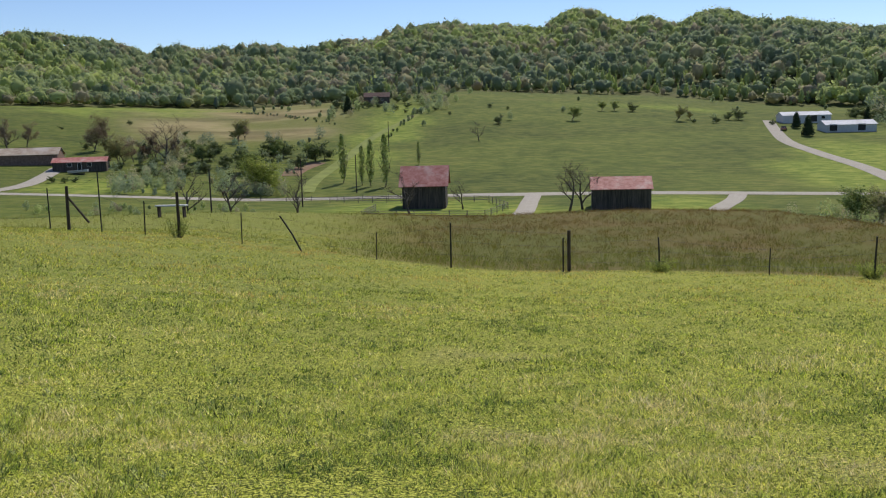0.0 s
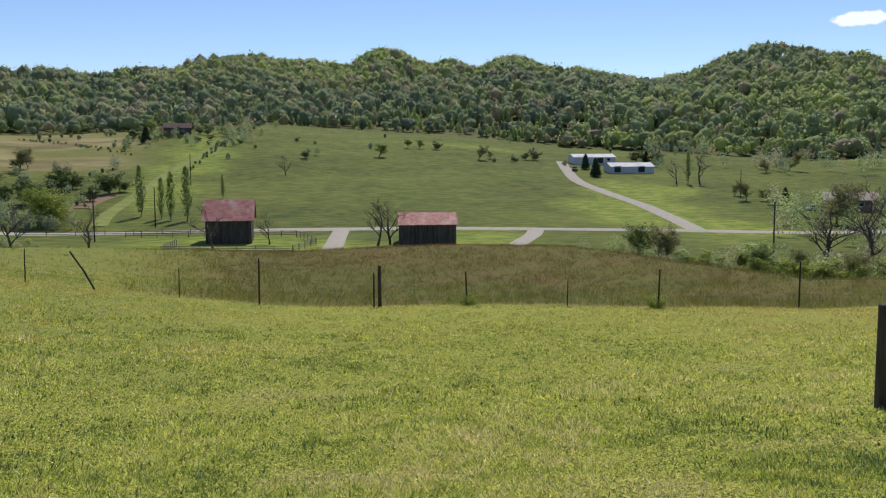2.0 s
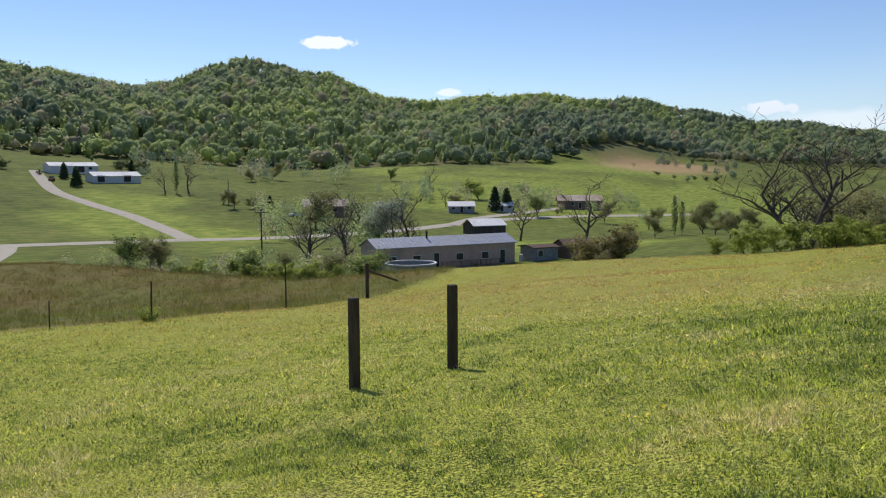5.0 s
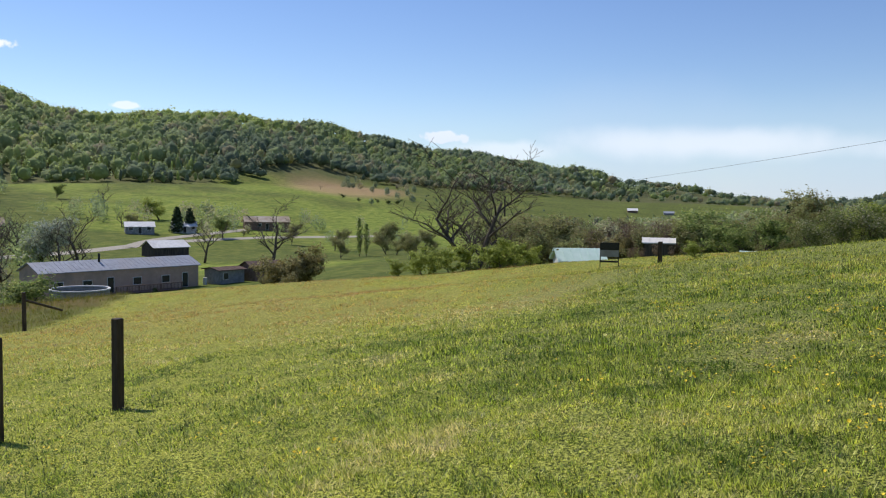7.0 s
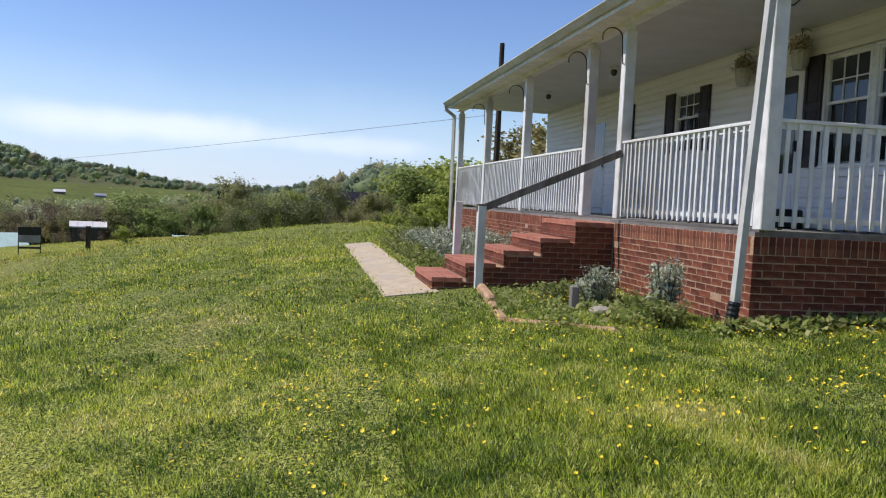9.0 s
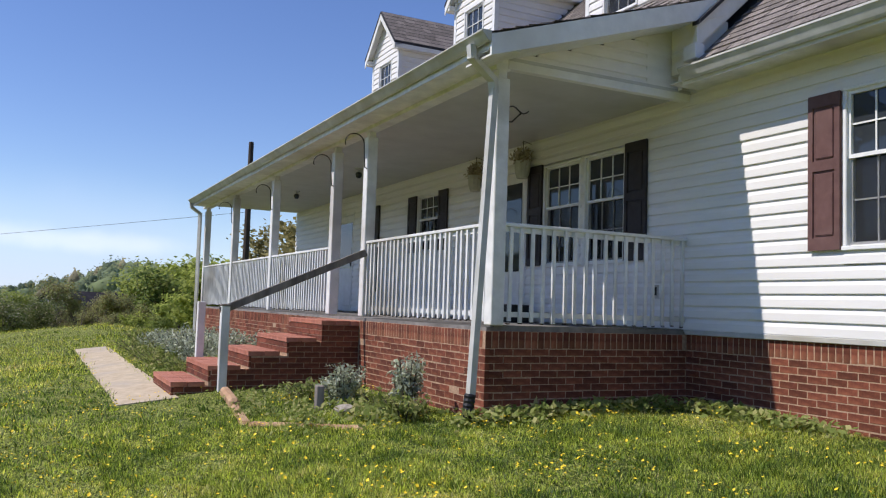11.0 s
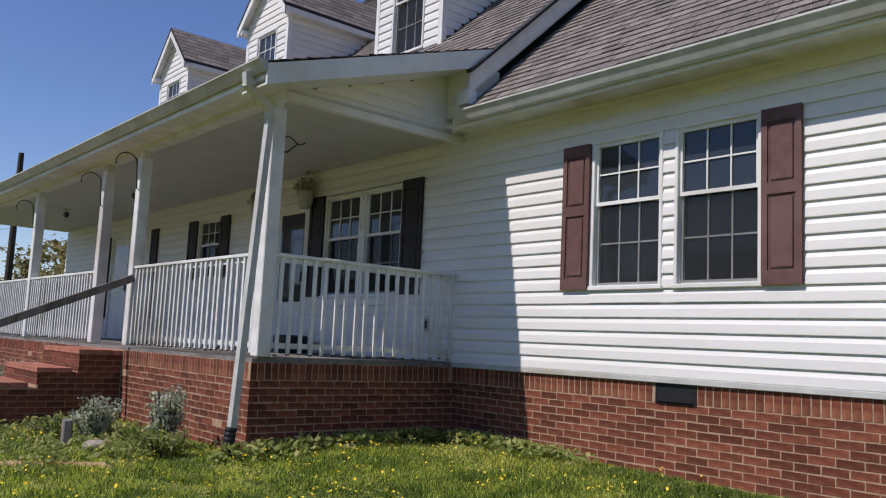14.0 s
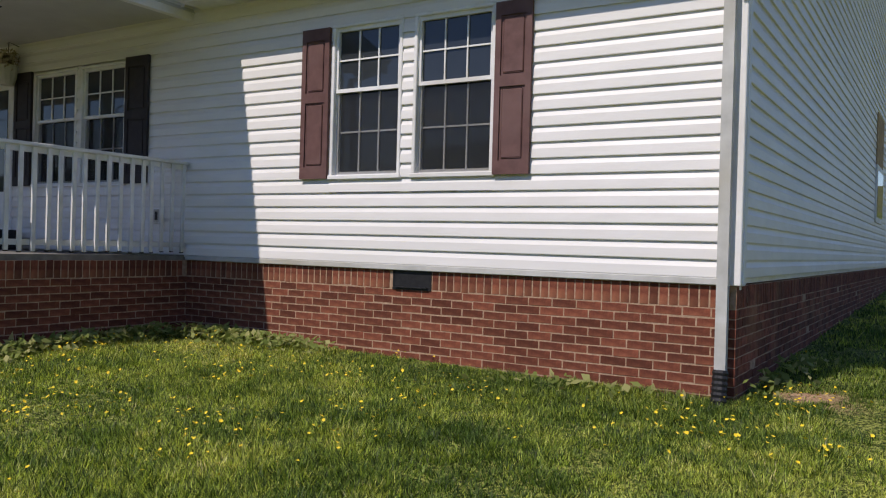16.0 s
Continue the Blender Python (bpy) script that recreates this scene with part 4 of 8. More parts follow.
def rake_under(y):
    return PORCH_EAVE_Z - 0.2 + (PORCH_EAVE_Y - y) / (PORCH_EAVE_Y - PORCH_TOP_Y - 0.1) * (4.75 - PORCH_EAVE_Z + 0.2)


ends = (PORCH_EAVE_Y - 0.02, PORCH_TOP_Y + 0.1)
part("rake_soffit", prism(bmesh.new(), [(y, rake_under(y) + d) for y, d in zip(ends, (0.006, 0.006))] + [(y, rake_under(y) + 0.025) for y in ends[::-1]], "x", RAKE_X - 0.002, PORCH_X0 + 0.02), TRIM, roof_porch)
z = CEIL - 0.03
while z < 4.75:
    yb = PORCH_EAVE_Y - max(0.3, (z + 0.015 - PORCH_EAVE_Z + 0.2) * 3.146)
    if yb > WALL_Y + 0.05:
        part("siding_board", laps(bmesh.new(), WALL_Y, yb, z, z + LAP, [], 0, side=PORCH_X0), SIDING, house)
    z += LAP
part("trim_band", boxed(PORCH_X0 - 0.03, WALL_Y, CEIL - 0.08, PORCH_X0 + 0.05, PORCH_Y - 0.15, CEIL + 0.01, bevel=0.004), TRIM, house)

# porch floor slab
part("porch_floor", boxed(PORCH_X0 + 0.02, WALL_Y, 1.4, PORCH_X1 - 0.02, PORCH_Y - 0.02, FLOOR - 0.02), PORCH_BOARD, house)
part("porch_sill", boxed(PORCH_X0 + 0.02, WALL_Y + 0.02, FLOOR - 0.05, PORCH_X0 + 0.1, PORCH_Y - 0.1, FLOOR + 0.0), PORCH_BOARD, house)


def porch_post(x):
    p = part("porch_post", boxed(x - 0.07, PORCH_Y - 0.17, FLOOR, x + 0.07, PORCH_Y - 0.03, 3.82, bevel=0.008), PORCH_PAINT, house, "square white porch post with flaking paint")
    part("neck", boxed(x - 0.045, PORCH_Y - 0.145, 3.82, x + 0.045, PORCH_Y - 0.055, 3.91), PORCH_PAINT, p)


for x in POSTS:
    porch_post(x)


def railing(x0, y0, x1, y1):
    """A run of rail between two posts with square pickets."""
    d = Vector((x1 - x0, y1 - y0, 0))
    n = d.length
    turn = Matrix.Translation((x0, y0, 0)) @ Matrix.Rotation(math.atan2(d.y, d.x), 4, "Z")
    r = part("railing", boxed(0, -0.05, RAIL - 0.035, n, 0.05, RAIL, m=turn, bevel=0.006), PORCH_PAINT, house, "white picket porch railing")
    part("upper_rail", boxed(0, -0.02, RAIL - 0.085, n, 0.018, RAIL - 0.035, m=turn), PORCH_PAINT, r)
    part("lower_rail", boxed(0, -0.02, FLOOR + 0.08, n, 0.018, FLOOR + 0.13, m=turn), PORCH_PAINT, r)
    k = max(2, round(n / 0.124))
    rnd = random.Random(int(n * 1000))
    for i in range(k):
        q = n * (i + 0.5) / k + rnd.gauss(0, 0.005)
        low = FLOOR + 0.035 + rnd.gauss(0, 0.005)
        picket = part("picket", boxed(q - 0.018, 0.019, low, q + 0.018, 0.042, RAIL - 0.037, m=turn @ Matrix.Rotation(rnd.gauss(0, 0.004), 4, "Y")), PORCH_PAINT, r)
        part("end_grain", boxed(q - 0.017, 0.02, low - 0.012, q + 0.017, 0.041, low + 0.0005, m=turn), DARK_WOOD, picket, "dark foot of the picket")


for a, b in ((0, 1), (2, 3), (3, 4), (4, 5)):
    railing(POSTS[a] + 0.07, PORCH_Y - 0.1, POSTS[b] - 0.07, PORCH_Y - 0.1)
railing(POSTS[0] - 0.02, WALL_Y + 0.03, POSTS[0] - 0.02, PORCH_Y - 0.17)
railing(POSTS[5], PORCH_Y - 0.17, POSTS[5], WALL_Y + 0.03)

# ---- dormers ----
def dormer(x, parent=house):
    """A gabled dormer: clad front with a window, side walls that die into the roof, little shingle roof."""
    yf, half, z0, ze, zp = -6.95, 0.77, 5.5, 7.78, 8.57
    d = part("dormer", boxed(x - half + 0.05, yf - 0.18, z0, x + half - 0.05, yf - 0.13, ze), TRIM, parent, "white gabled roof dormer")
    z = z0
    while z < ze - 0.01:
        top = min(z + LAP, ze)
        for a, b in ((x - half, x - 0.395), (x + 0.395, x + half)) if 5.92 < top - 0.02 and z + 0.02 < 7.38 else ((x - half, x + half),):
            part("siding_board", laps(bmesh.new(), a, b, z, top, [], yf), SIDING, d)
        z = top
    while z < zp - 0.1:
        w = half * (zp - 0.04 - z) / (zp - 0.04 - ze)
        v = half * max(zp - 0.04 - z - LAP, 0.0) / (zp - 0.04 - ze)
        bm = bmesh.new()
        lo = [bm.verts.new(q) for q in ((x - w, yf, z), (x + w, yf, z), (x + w, yf + 0.022, z), (x - w, yf + 0.022, z))]
        hi = [bm.verts.new(q) for q in ((x - v, yf, z + LAP), (x + v, yf, z + LAP), (x + v, yf + 0.006, z + LAP), (x - v, yf + 0.006, z + LAP))]
        for f in ((lo[0], lo[1], lo[2], lo[3]), (lo[3], lo[2], hi[2], hi[3]), (lo[0], hi[0], hi[1], lo[1]), (lo[0], lo[3], hi[3], hi[0]), (lo[1], hi[1], hi[2], lo[2]), (hi[0], hi[3], hi[2], hi[1])):
            bm.faces.new(f)
        part("siding_board", bm, SIDING, d)
        z += LAP
    for s in (-1, 1):
        z = z0
        xs = x + s * half
        while z < ze - LAP * 0.5:
            yb = MAIN_Y - (z + 0.06 - MAIN_Z) / SLOPE
            a, b = min(yf, yb), yf
            if b - a > 0.05:
                part("siding_board", prism(bmesh.new(), [(xs, z), (xs + s * 0.02, z), (xs + s * 0.017, z + 0.08), (xs + s * 0.004, z + LAP), (xs, z + LAP)], "y", a, b), SIDING, d)
            z += LAP
        part("corner_board", boxed(xs - 0.04 if s < 0 else xs - 0.05, yf - 0.06, z0, xs + 0.05 if s < 0 else xs + 0.04, yf + 0.03, ze, bevel=0.004), TRIM, d)
        L = (zp - ze) / half
        bm = bmesh.new()
        xo = x + s * (half + 0.16)
        zo = ze - 0.16 * L + 0.05
        yb = MAIN_Y - (zo - MAIN_Z) / SLOPE
        yr = MAIN_Y - (zp + 0.05 - MAIN_Z) / SLOPE
        for dz, n in ((0.0, 0), ):
            v = [bm.verts.new(q) for q in ((xo, yf + 0.2, zo), (x, yf + 0.2, zp + 0.05), (x, yr, zp + 0.05), (xo, yb, zo), (xo, yf + 0.2, zo - 0.05), (x, yf + 0.2, zp), (x, yr, zp), (xo, yb, zo - 0.05))]
            for f in ((0, 1, 2, 3), (4, 7, 6, 5), (0, 4, 5, 1), (0, 3, 7, 4)):
                bm.faces.new([v[i] for i in f])
        roof = part("roof", bm, SHINGLE_DARK, d)
        # shingle rows up the slope
        bm = bmesh.new()
        rnd = random.Random(int(x * 10) + s)
        n = 8
        for i in range(n):
            t0, t1 = i / n, (i + 1.02) / n
            y = yf + 0.18
            ye = yb + (yr - yb) * t0
            while y > ye:
                w = rnd.uniform(0.16, 0.33)
                yy = max(y - w + 0.004, ye)
                q = []
                for yk in (y, yy):
                    q.append((bm.verts.new((xo + (x - xo) * t0, yk, zo + (zp + 0.05 - zo) * t0 + 0.016)), bm.verts.new((xo + (x - xo) * t1, yk, zo + (zp + 0.05 - zo) * t1 + 0.004))))
                bm.faces.new((q[0][0], q[0][1], q[1][1], q[1][0]))
                y -= w
        tagged(part("shingles", bm, SHINGLE, roof), kind="stuff")
        # soffit, bargeboard and eave board
        bm = bmesh.new()
        q = [bm.verts.new(p) for d_ in (-0.056, -0.075) for p in ((xo, yf + 0.02, zo + d_), (x, yf + 0.02, zp + 0.05 + d_), (x, yf + 0.175, zp + 0.05 + d_), (xo, yf + 0.175, zo + d_))]
        for f in ((0, 1, 2, 3), (7, 6, 5, 4), (0, 4, 5, 1), (2, 6, 7, 3), (0, 3, 7, 4)):
            bm.faces.new([q[i] for i in f])
        part("soffit", bm, TRIM, d)
        bm = bmesh.new()
        v = [bm.verts.new(q) for q in ((xo, yf + 0.17, zo - 0.05), (x, yf + 0.17, zp), (x, yf + 0.17, zp - 0.16), (xo, yf + 0.17, zo - 0.21))]
        w = [bm.verts.new(q.co + Vector((0, 0.02, 0))) for q in v]
        for f in ((v[0], v[1], v[2], v[3]), (w[3], w[2], w[1], w[0]), (v[0], w[0], w[1], v[1]), (v[3], v[2], w[2], w[3])):
            bm.faces.new(f)
        part("bargeboard", bm, TRIM, d)
        part("eave_board", boxed(min(xo, xs), max(yb, -12), zo - 0.15, max(xo, xs), yf + 0.17, zo - 0.05), TRIM, d)
    # window
    sash_window(x - 0.35, x + 0.35, 5.93, 7.37, d, y=yf)
    return d


for x in (9.48, 13.87, 18.26):
    dormer(x)

# ---- brick foundation cores ----
found = part("foundation", boxed(WEST + 0.0025, WALL_Y - 0.2, 0.1, PORCH_X0, WALL_Y - 0.0025, SILL - 0.02), MORTAR, house, "red brick foundation wall")
found_porch_west = part("foundation", boxed(PORCH_X0 + 0.0025, WALL_Y - 0.1, 0.1, PORCH_X0 + 0.2, PORCH_Y - 0.206, SILL - 0.024), MORTAR, house, "red brick porch wall")
found_porch = part("foundation", boxed(PORCH_X0 + 0.0025, PORCH_Y - 0.2, 0.1, PORCH_X1, PORCH_Y - 0.0025, SILL - 0.024), MORTAR, house, "red brick porch wall")
found_side = part("foundation", boxed(WEST + 0.0025, BACK, 0.1, WEST + 0.2, WALL_Y - 0.206, SILL - 0.02), MORTAR, house, "red brick foundation wall")

# ---- valley: barns, farm, homes, roads ----
def ribbon(name, pts, width, mat, label, lift=0.08, category="road"):
    """A road laid over the ground along a smooth line of plan points."""
    P = [Vector((p[0], p[1], 0)) for p in pts]
    line = []
    for i in range(len(P) - 1):
        p0, p1, p2, p3 = P[max(i - 1, 0)], P[i], P[i + 1], P[min(i + 2, len(P) - 1)]
        n = max(2, int((p2 - p1).length / 4))
        for k in range(n):
            t = k / n
            line.append(0.5 * ((2 * p1) + (p2 - p0) * t + (2 * p0 - 5 * p1 + 4 * p2 - p3) * t * t + (3 * p1 - p0 - 3 * p2 + p3) * t ** 3))
    line.append(P[-1])
    bm = bmesh.new()
    rows = []
    for i, p in enumerate(line):
        d = (line[min(i + 1, len(line) - 1)] - line[max(i - 1, 0)]).normalized()
        s = Vector((-d.y, d.x, 0))
        row = []
        for q in (-0.5, -0.17, 0.17, 0.5):
            v = p + s * (q * width)
            row.append(bm.verts.new((v.x, v.y, gz(v.x, v.y) + lift + (0.05 if abs(q) < 0.3 else -0.05))))
        rows.append(row)
    for a, b in zip(rows, rows[1:]):
        for k in range(3):
            bm.faces.new((a[k], a[k + 1], b[k + 1], b[k]))
    ob = part(name, bm, mat)
    return tagged(ob, label, category, kind="structure")


def gabled(name, label, category, x, y, turn, wide, deep, eave, rise, wall, roof, over=0.35, openings=(), group="", boards=False, roof_label=""):
    """A simple gabled building about its own middle, ridge along its width: four walls, roof slabs, openings (front side)."""
    th = thing(name, label, category, (x, y, gz(x, y)), group)
    m = Matrix.Translation((x, y, gz(x, y))) @ Matrix.Rotation(radians(turn), 4, "Z")

    def put(n, bm, mat, parent=th, lab=""):
        bmesh.ops.transform(bm, verts=bm.verts, matrix=m)
        return part(n, bm, mat, parent, lab)
    w, d = wide / 2, deep / 2
    base = -1.2
    for s in (-1, 1):
        wl_ = put("wall", boxed(-w, s * d - 0.1, base, w, s * d + 0.1, eave), wall)
        bm = bmesh.new()
        prism(bm, [(-d, base), (d, base), (d, eave), (0, eave + rise), (-d, eave)], "x", s * w - 0.08, s * w + 0.08)
        put("end_wall", bm, wall)
        k = rise / d
        bm = bmesh.new()
        yo = s * (d + over)
        zo = eave - over * k
        prism(bm, [(yo, zo + 0.02), (0, eave + rise + 0.02), (0, eave + rise + 0.12), (yo, zo + 0.12)], "x", -w - over, w + over)
        rf = put("roof", bm, roof, th, roof_label)
        if wide < 40:
            bm = bmesh.new()
            n = int((2 * w + 2 * over) / 0.6)
            for i in range(n + 1):
                xx = -w - over + i * (2 * w + 2 * over) / n
                prism(bm, [(yo, zo + 0.12), (0, eave + rise + 0.12), (0, eave + rise + 0.15), (yo, zo + 0.15)], "x", xx - 0.03, xx + 0.03)
            put("seams", bm, roof, rf)
        if boards and s < 0:
            rnd = random.Random(int(abs(x) * 7))
            n = int(wide / 0.32)
            for i in range(n):
                xx = -w + wide * i / n
                put("board", boxed(xx, -d - 0.125 - rnd.uniform(0, 0.02), base, xx + wide / n - 0.03, -d - 0.1, eave - rnd.uniform(0, 0.06)), wall, wl_)
    for kind_, x0, z0, x1, z1, mat in openings:
        o = put(kind_, boxed(x0, -d - 0.16, z0, x1, -d - 0.09, z1), TRIM)
        put("pane" if kind_ == "window" else "leaf", boxed(x0 + 0.07, -d - 0.18, z0 + 0.07, x1 - 0.07, -d - 0.155, z1 - 0.07), mat, o)
    return th


BROWN_ROOF = surface("brown_shingle_far", (0.1, 0.07, 0.06), (0.19, 0.14, 0.12), 1.5, 1.0, 0.2, spec=0.04)
BROWN_WALL = surface("brown_house_wall", (0.16, 0.1, 0.075), (0.26, 0.17, 0.13), 2, 0.85, 0.2)
GREY_WALL = surface("grey_board_wall", (0.2, 0.2, 0.2), (0.34, 0.34, 0.34), 2, 0.85, 0.2)
POT_PALE = surface("pale_plastic", (0.5, 0.5, 0.48), (0.6, 0.6, 0.57), 4, 0.6, 0.1)
OLD_ROOF = surface("charcoal_old_roof", (0.025, 0.025, 0.03), (0.06, 0.055, 0.06), 1.5, 1.0, 0.2, spec=0.0)
RUST_TIN = surface("rusty_tin_roof", (0.28, 0.21, 0.155), (0.46, 0.39, 0.31), 0.6, 0.9, 0.2, 4, stain=(0.55, 0.5, 0.47), spec=0.08)
gabled("barn", "low dark plank barn with faded red tin roof beside the road", "barn", 12.5, 139.5, -2, 9.2, 7, 3.3, 1.7, BARN_WOOD, RED_TIN, boards=True, roof_label="faded red tin roof")
gabled("barn", "tall dark plank barn with rusty red tin roof by a paddock", "barn", -20.6, 143.5, 4, 7.2, 8, 4.1, 2.9, BARN_WOOD, RED_TIN, 0.6, boards=True, roof_label="faded red tin roof")
gabled("farm_building", "long white farm house with pale metal roof on the hillside", "house", 96, 326, 2, 17, 8, 2.5, 1.3, WHITE_WALL, PALE_TIN, openings=[("window", -5, 1, -3.6, 2.2, GLASS), ("door", 1, 0, 3.6, 2.4, BLACK_METAL), ("window", 5, 1, 6.4, 2.2, GLASS)])
gabled("farm_building", "white metal farm shed with pale roof beside a gravel drive", "shed", 100.5, 294, 2, 16, 8, 2.1, 1.4, WHITE_WALL, PALE_TIN, openings=[("door", -7, 0, -4.4, 2.3, BLACK_METAL), ("door", 2, 0, 4.6, 2.3, BLACK_METAL)])
gabled("mobile_home", "long beige mobile home with grey metal roof", "mobile home", 73, 86.5, -12, 21, 5.2, 3.3, 1.0, PALE_WALL, GREY_TIN, 0.3, openings=[("window", -9, 1.2, -7.8, 2.2, GLASS), ("window", -5.5, 1.2, -4.3, 2.2, GLASS), ("door", -2.4, 0.4, -1.5, 2.4, GLASS), ("window", 1, 1.2, 2.2, 2.2, GLASS), ("window", 5, 1.2, 6.2, 2.2, GLASS), ("door", 8, 0.4, 8.9, 2.4, GLASS)])
gabled("open_shed", "small barn with pale tin roof", "shed", 133, 141, -18, 8, 6, 2.2, 1.3, BARN_WOOD, PALE_TIN)
gabled("low_shed", "low shed with pale green tin roof", "shed", 65.6, 22.6, -58, 3.4, 3.0, 1.0, 0.8, WHITE_WALL, TEAL_TIN)
ribbon("road", [(-190, 150), (-112, 158), (-60, 160), (-28, 163), (15, 165), (55, 160), (85, 156), (120, 158), (170, 166), (240, 150)], 5, GRAVEL, "pale tarred valley road")
ribbon("drive", [(68.5, 158), (72.1, 181), (74.8, 208), (74.2, 238), (74, 267), (79, 300), (84.5, 330)], 4.2, GRAVEL, "pale gravel drive up to the farm", 0.12)

two = [("window", -3, 1, -1.8, 2.1, GLASS), ("door", -0.5, 0, 0.5, 2.1, BLACK_METAL), ("window", 1.8, 1, 3, 2.1, GLASS)]
gabled("long_shed", "long low brown-roofed farm shed", "shed", -143, 217, 20, 17, 9, 2.4, 1.8, BROWN_WALL, RUST_TIN)
gabled("brown_house", "low dark brown house with shallow faded red roof", "house", -122, 208, 22, 13, 7, 2.2, 1.1, BARN_WOOD, RED_TIN, openings=two)
gabled("dark_house", "dark house half hidden among trees on the hill", "house", -80, 400, 10, 12, 9, 2.8, 2.2, BARN_WOOD, BROWN_ROOF, openings=two)
gabled("grey_house", "grey gabled house at the edge of the woods", "house", 173, 434, -18, 15, 8, 3.2, 2.6, GREY_WALL, BROWN_ROOF, openings=two)
gabled("brown_house", "brown house with shingle roof among valley trees", "house", 125, 197, -28, 12, 8, 2.6, 1.8, BROWN_WALL, RUST_TIN, openings=two)
gabled("grey_house", "small grey house with pale metal roof", "house", 166, 186, -38, 7.5, 5.5, 2.0, 1.2, GREY_WALL, PALE_TIN, openings=two)
gabled("white_house", "small white house with pale metal roof", "house", 180, 183, -40, 6.5, 5, 1.9, 1.2, WHITE_WALL, PALE_TIN, openings=two)
gabled("brown_house", "low brown house with pale roof beyond trees", "house", 211, 178, -45, 14, 8, 2.6, 1.6, BROWN_WALL, RUST_TIN, openings=two)
gabled("garden_shed", "small grey garden shed with flat dark roof", "shed", 87, 81, -12, 4, 3.4, 1.9, 0.25, GREY_WALL, BROWN_ROOF, openings=[("window", -1.5, 0.6, -0.6, 1.6, GLASS)])
gabled("garden_shed", "small dark brown garden shed", "shed", 92.5, 79, -16, 5, 4, 1.7, 0.9, BROWN_WALL, BROWN_ROOF)
gabled("far_barn", "distant white roofed barn on a hillside", "barn", 601, 163, -70, 7, 6, 1.6, 1.5, BROWN_WALL, PALE_TIN)
gabled("far_barn", "distant grey roofed barn on a hillside", "barn", 612, 139, -74, 7, 6, 1.4, 1.2, GREY_WALL, GREY_TIN)
gabled("vine_covered_shed", "dark-roofed old shed overgrown with vines", "shed", 78, -4.4, -62, 7, 8, 2.4, 2.2, GREY_WALL, OLD_ROOF)
p_ = polar(76.35, 80)
gabled("small_outbuilding", "small dark outbuilding with white metal roof behind brush", "shed", p_.x, p_.y, -76, 2.6, 2.4, -2.3 - p_.z, 0.35, BARN_WOOD, PALE_TIN, 0.2)
p_ = polar(82.3, 50)
gabled("well_house", "low well house with pale grey-green roof at the lawn edge", "shed", p_.x, p_.y, -82, 1.5, 1.4, -1.62 - p_.z, 0.34, GREY_WALL, TEAL_TIN, 0.12)
ribbon("drive", [(-2, 166), (-2.6, 150), (-3.2, 133), (-5, 120)], 3.2, GRAVEL, "pale gravel drive beside the barns", 0.12)
ribbon("drive", [(37, 164), (33, 150), (28, 137), (24, 124)], 3.2, GRAVEL, "pale gravel drive off the valley road", 0.12)
ribbon("drive", [(-116, 160), (-117, 175), (-124, 195), (-130, 210)], 4, GRAVEL, "pale gravel drive to the brown house", 0.12)
ribbon("drive", [(140, 161), (160, 172), (190, 178), (215, 182)], 4, GRAVEL, "pale gravel lane between houses", 0.12)
LANE_GRASS = surface("pale_green_lane", (0.14, 0.17, 0.03), (0.22, 0.25, 0.05), 0.25, 0.95, 0.3, 3)
ribbon("grass_lane", [(-50.5, 172), (-55, 198), (-57.2, 247), (-57.3, 284), (-52.4, 326), (-46.7, 390)], 3.4, LANE_GRASS, "mown pale green lane climbing the field", 0.1)
RED_EARTH = surface("red_garden_soil", (0.17, 0.1, 0.06), (0.27, 0.17, 0.1), 1.0, 0.95, 0.4, 6, stain=(0.14, 0.14, 0.05))
ribbon("garden_plot", [(-44, 122), (-34, 121), (-26, 122)], 7, RED_EARTH, "strip of red garden soil", 0.12, "garden plot")
ribbon("garden_plot", [(-64, 203), (-65, 214), (-63.5, 228)], 6, RED_EARTH, "bare red earth patch beside the lane", 0.12, "garden plot")


def rail_fence(points, label, spacing=2.6, high=1.2, rails=3):
    """A board fence along a line of plan points: posts and rails."""
    th = thing("paddock_fence", label, "fence", (*points[0], gz(*points[0])), group="paddock fences")
    last = None
    for (x0, y0), (x1, y1) in zip(points, points[1:]):
        n = max(1, int(math.hypot(x1 - x0, y1 - y0) / spacing))
        for k in range(n + 1):
            x, y = x0 + (x1 - x0) * k / n, y0 + (y1 - y0) * k / n
            p = Vector((x, y, gz(x, y)))
            part("post", tube(bmesh.new(), [p - Vector((0, 0, 0.2)), p + Vector((0, 0, high))], 0.07, 6), GREY_WOOD, th)
            if last and k:
                for q in range(rails):
                    f = Vector((0, 0, high * (0.35 + 0.28 * q)))
                    part("rail", tube(bmesh.new(), [last + f, p + f], 0.045, 4), GREY_WOOD, th)
            last = p


rail_fence([(-40, 152), (-10, 151), (-6, 138), (-9, 126), (-28, 125)], "grey wooden paddock fence beside the barn")
rail_fence([(-28, 136), (-28, 127)], "short grey wooden paddock fence", 1.5)
rail_fence([(-60, 156), (-20, 159)], "thin roadside fence with grey posts", 5, 1.1, 2)

CAR_WHITE = surface("white_car_paint", (0.6, 0.6, 0.6), (0.68, 0.68, 0.68), 3, 0.35, 0.0, spec=0.5)
CAR_RED = surface("dark_red_car_paint", (0.12, 0.02, 0.02), (0.17, 0.03, 0.03), 3, 0.35, 0.0, spec=0.5)


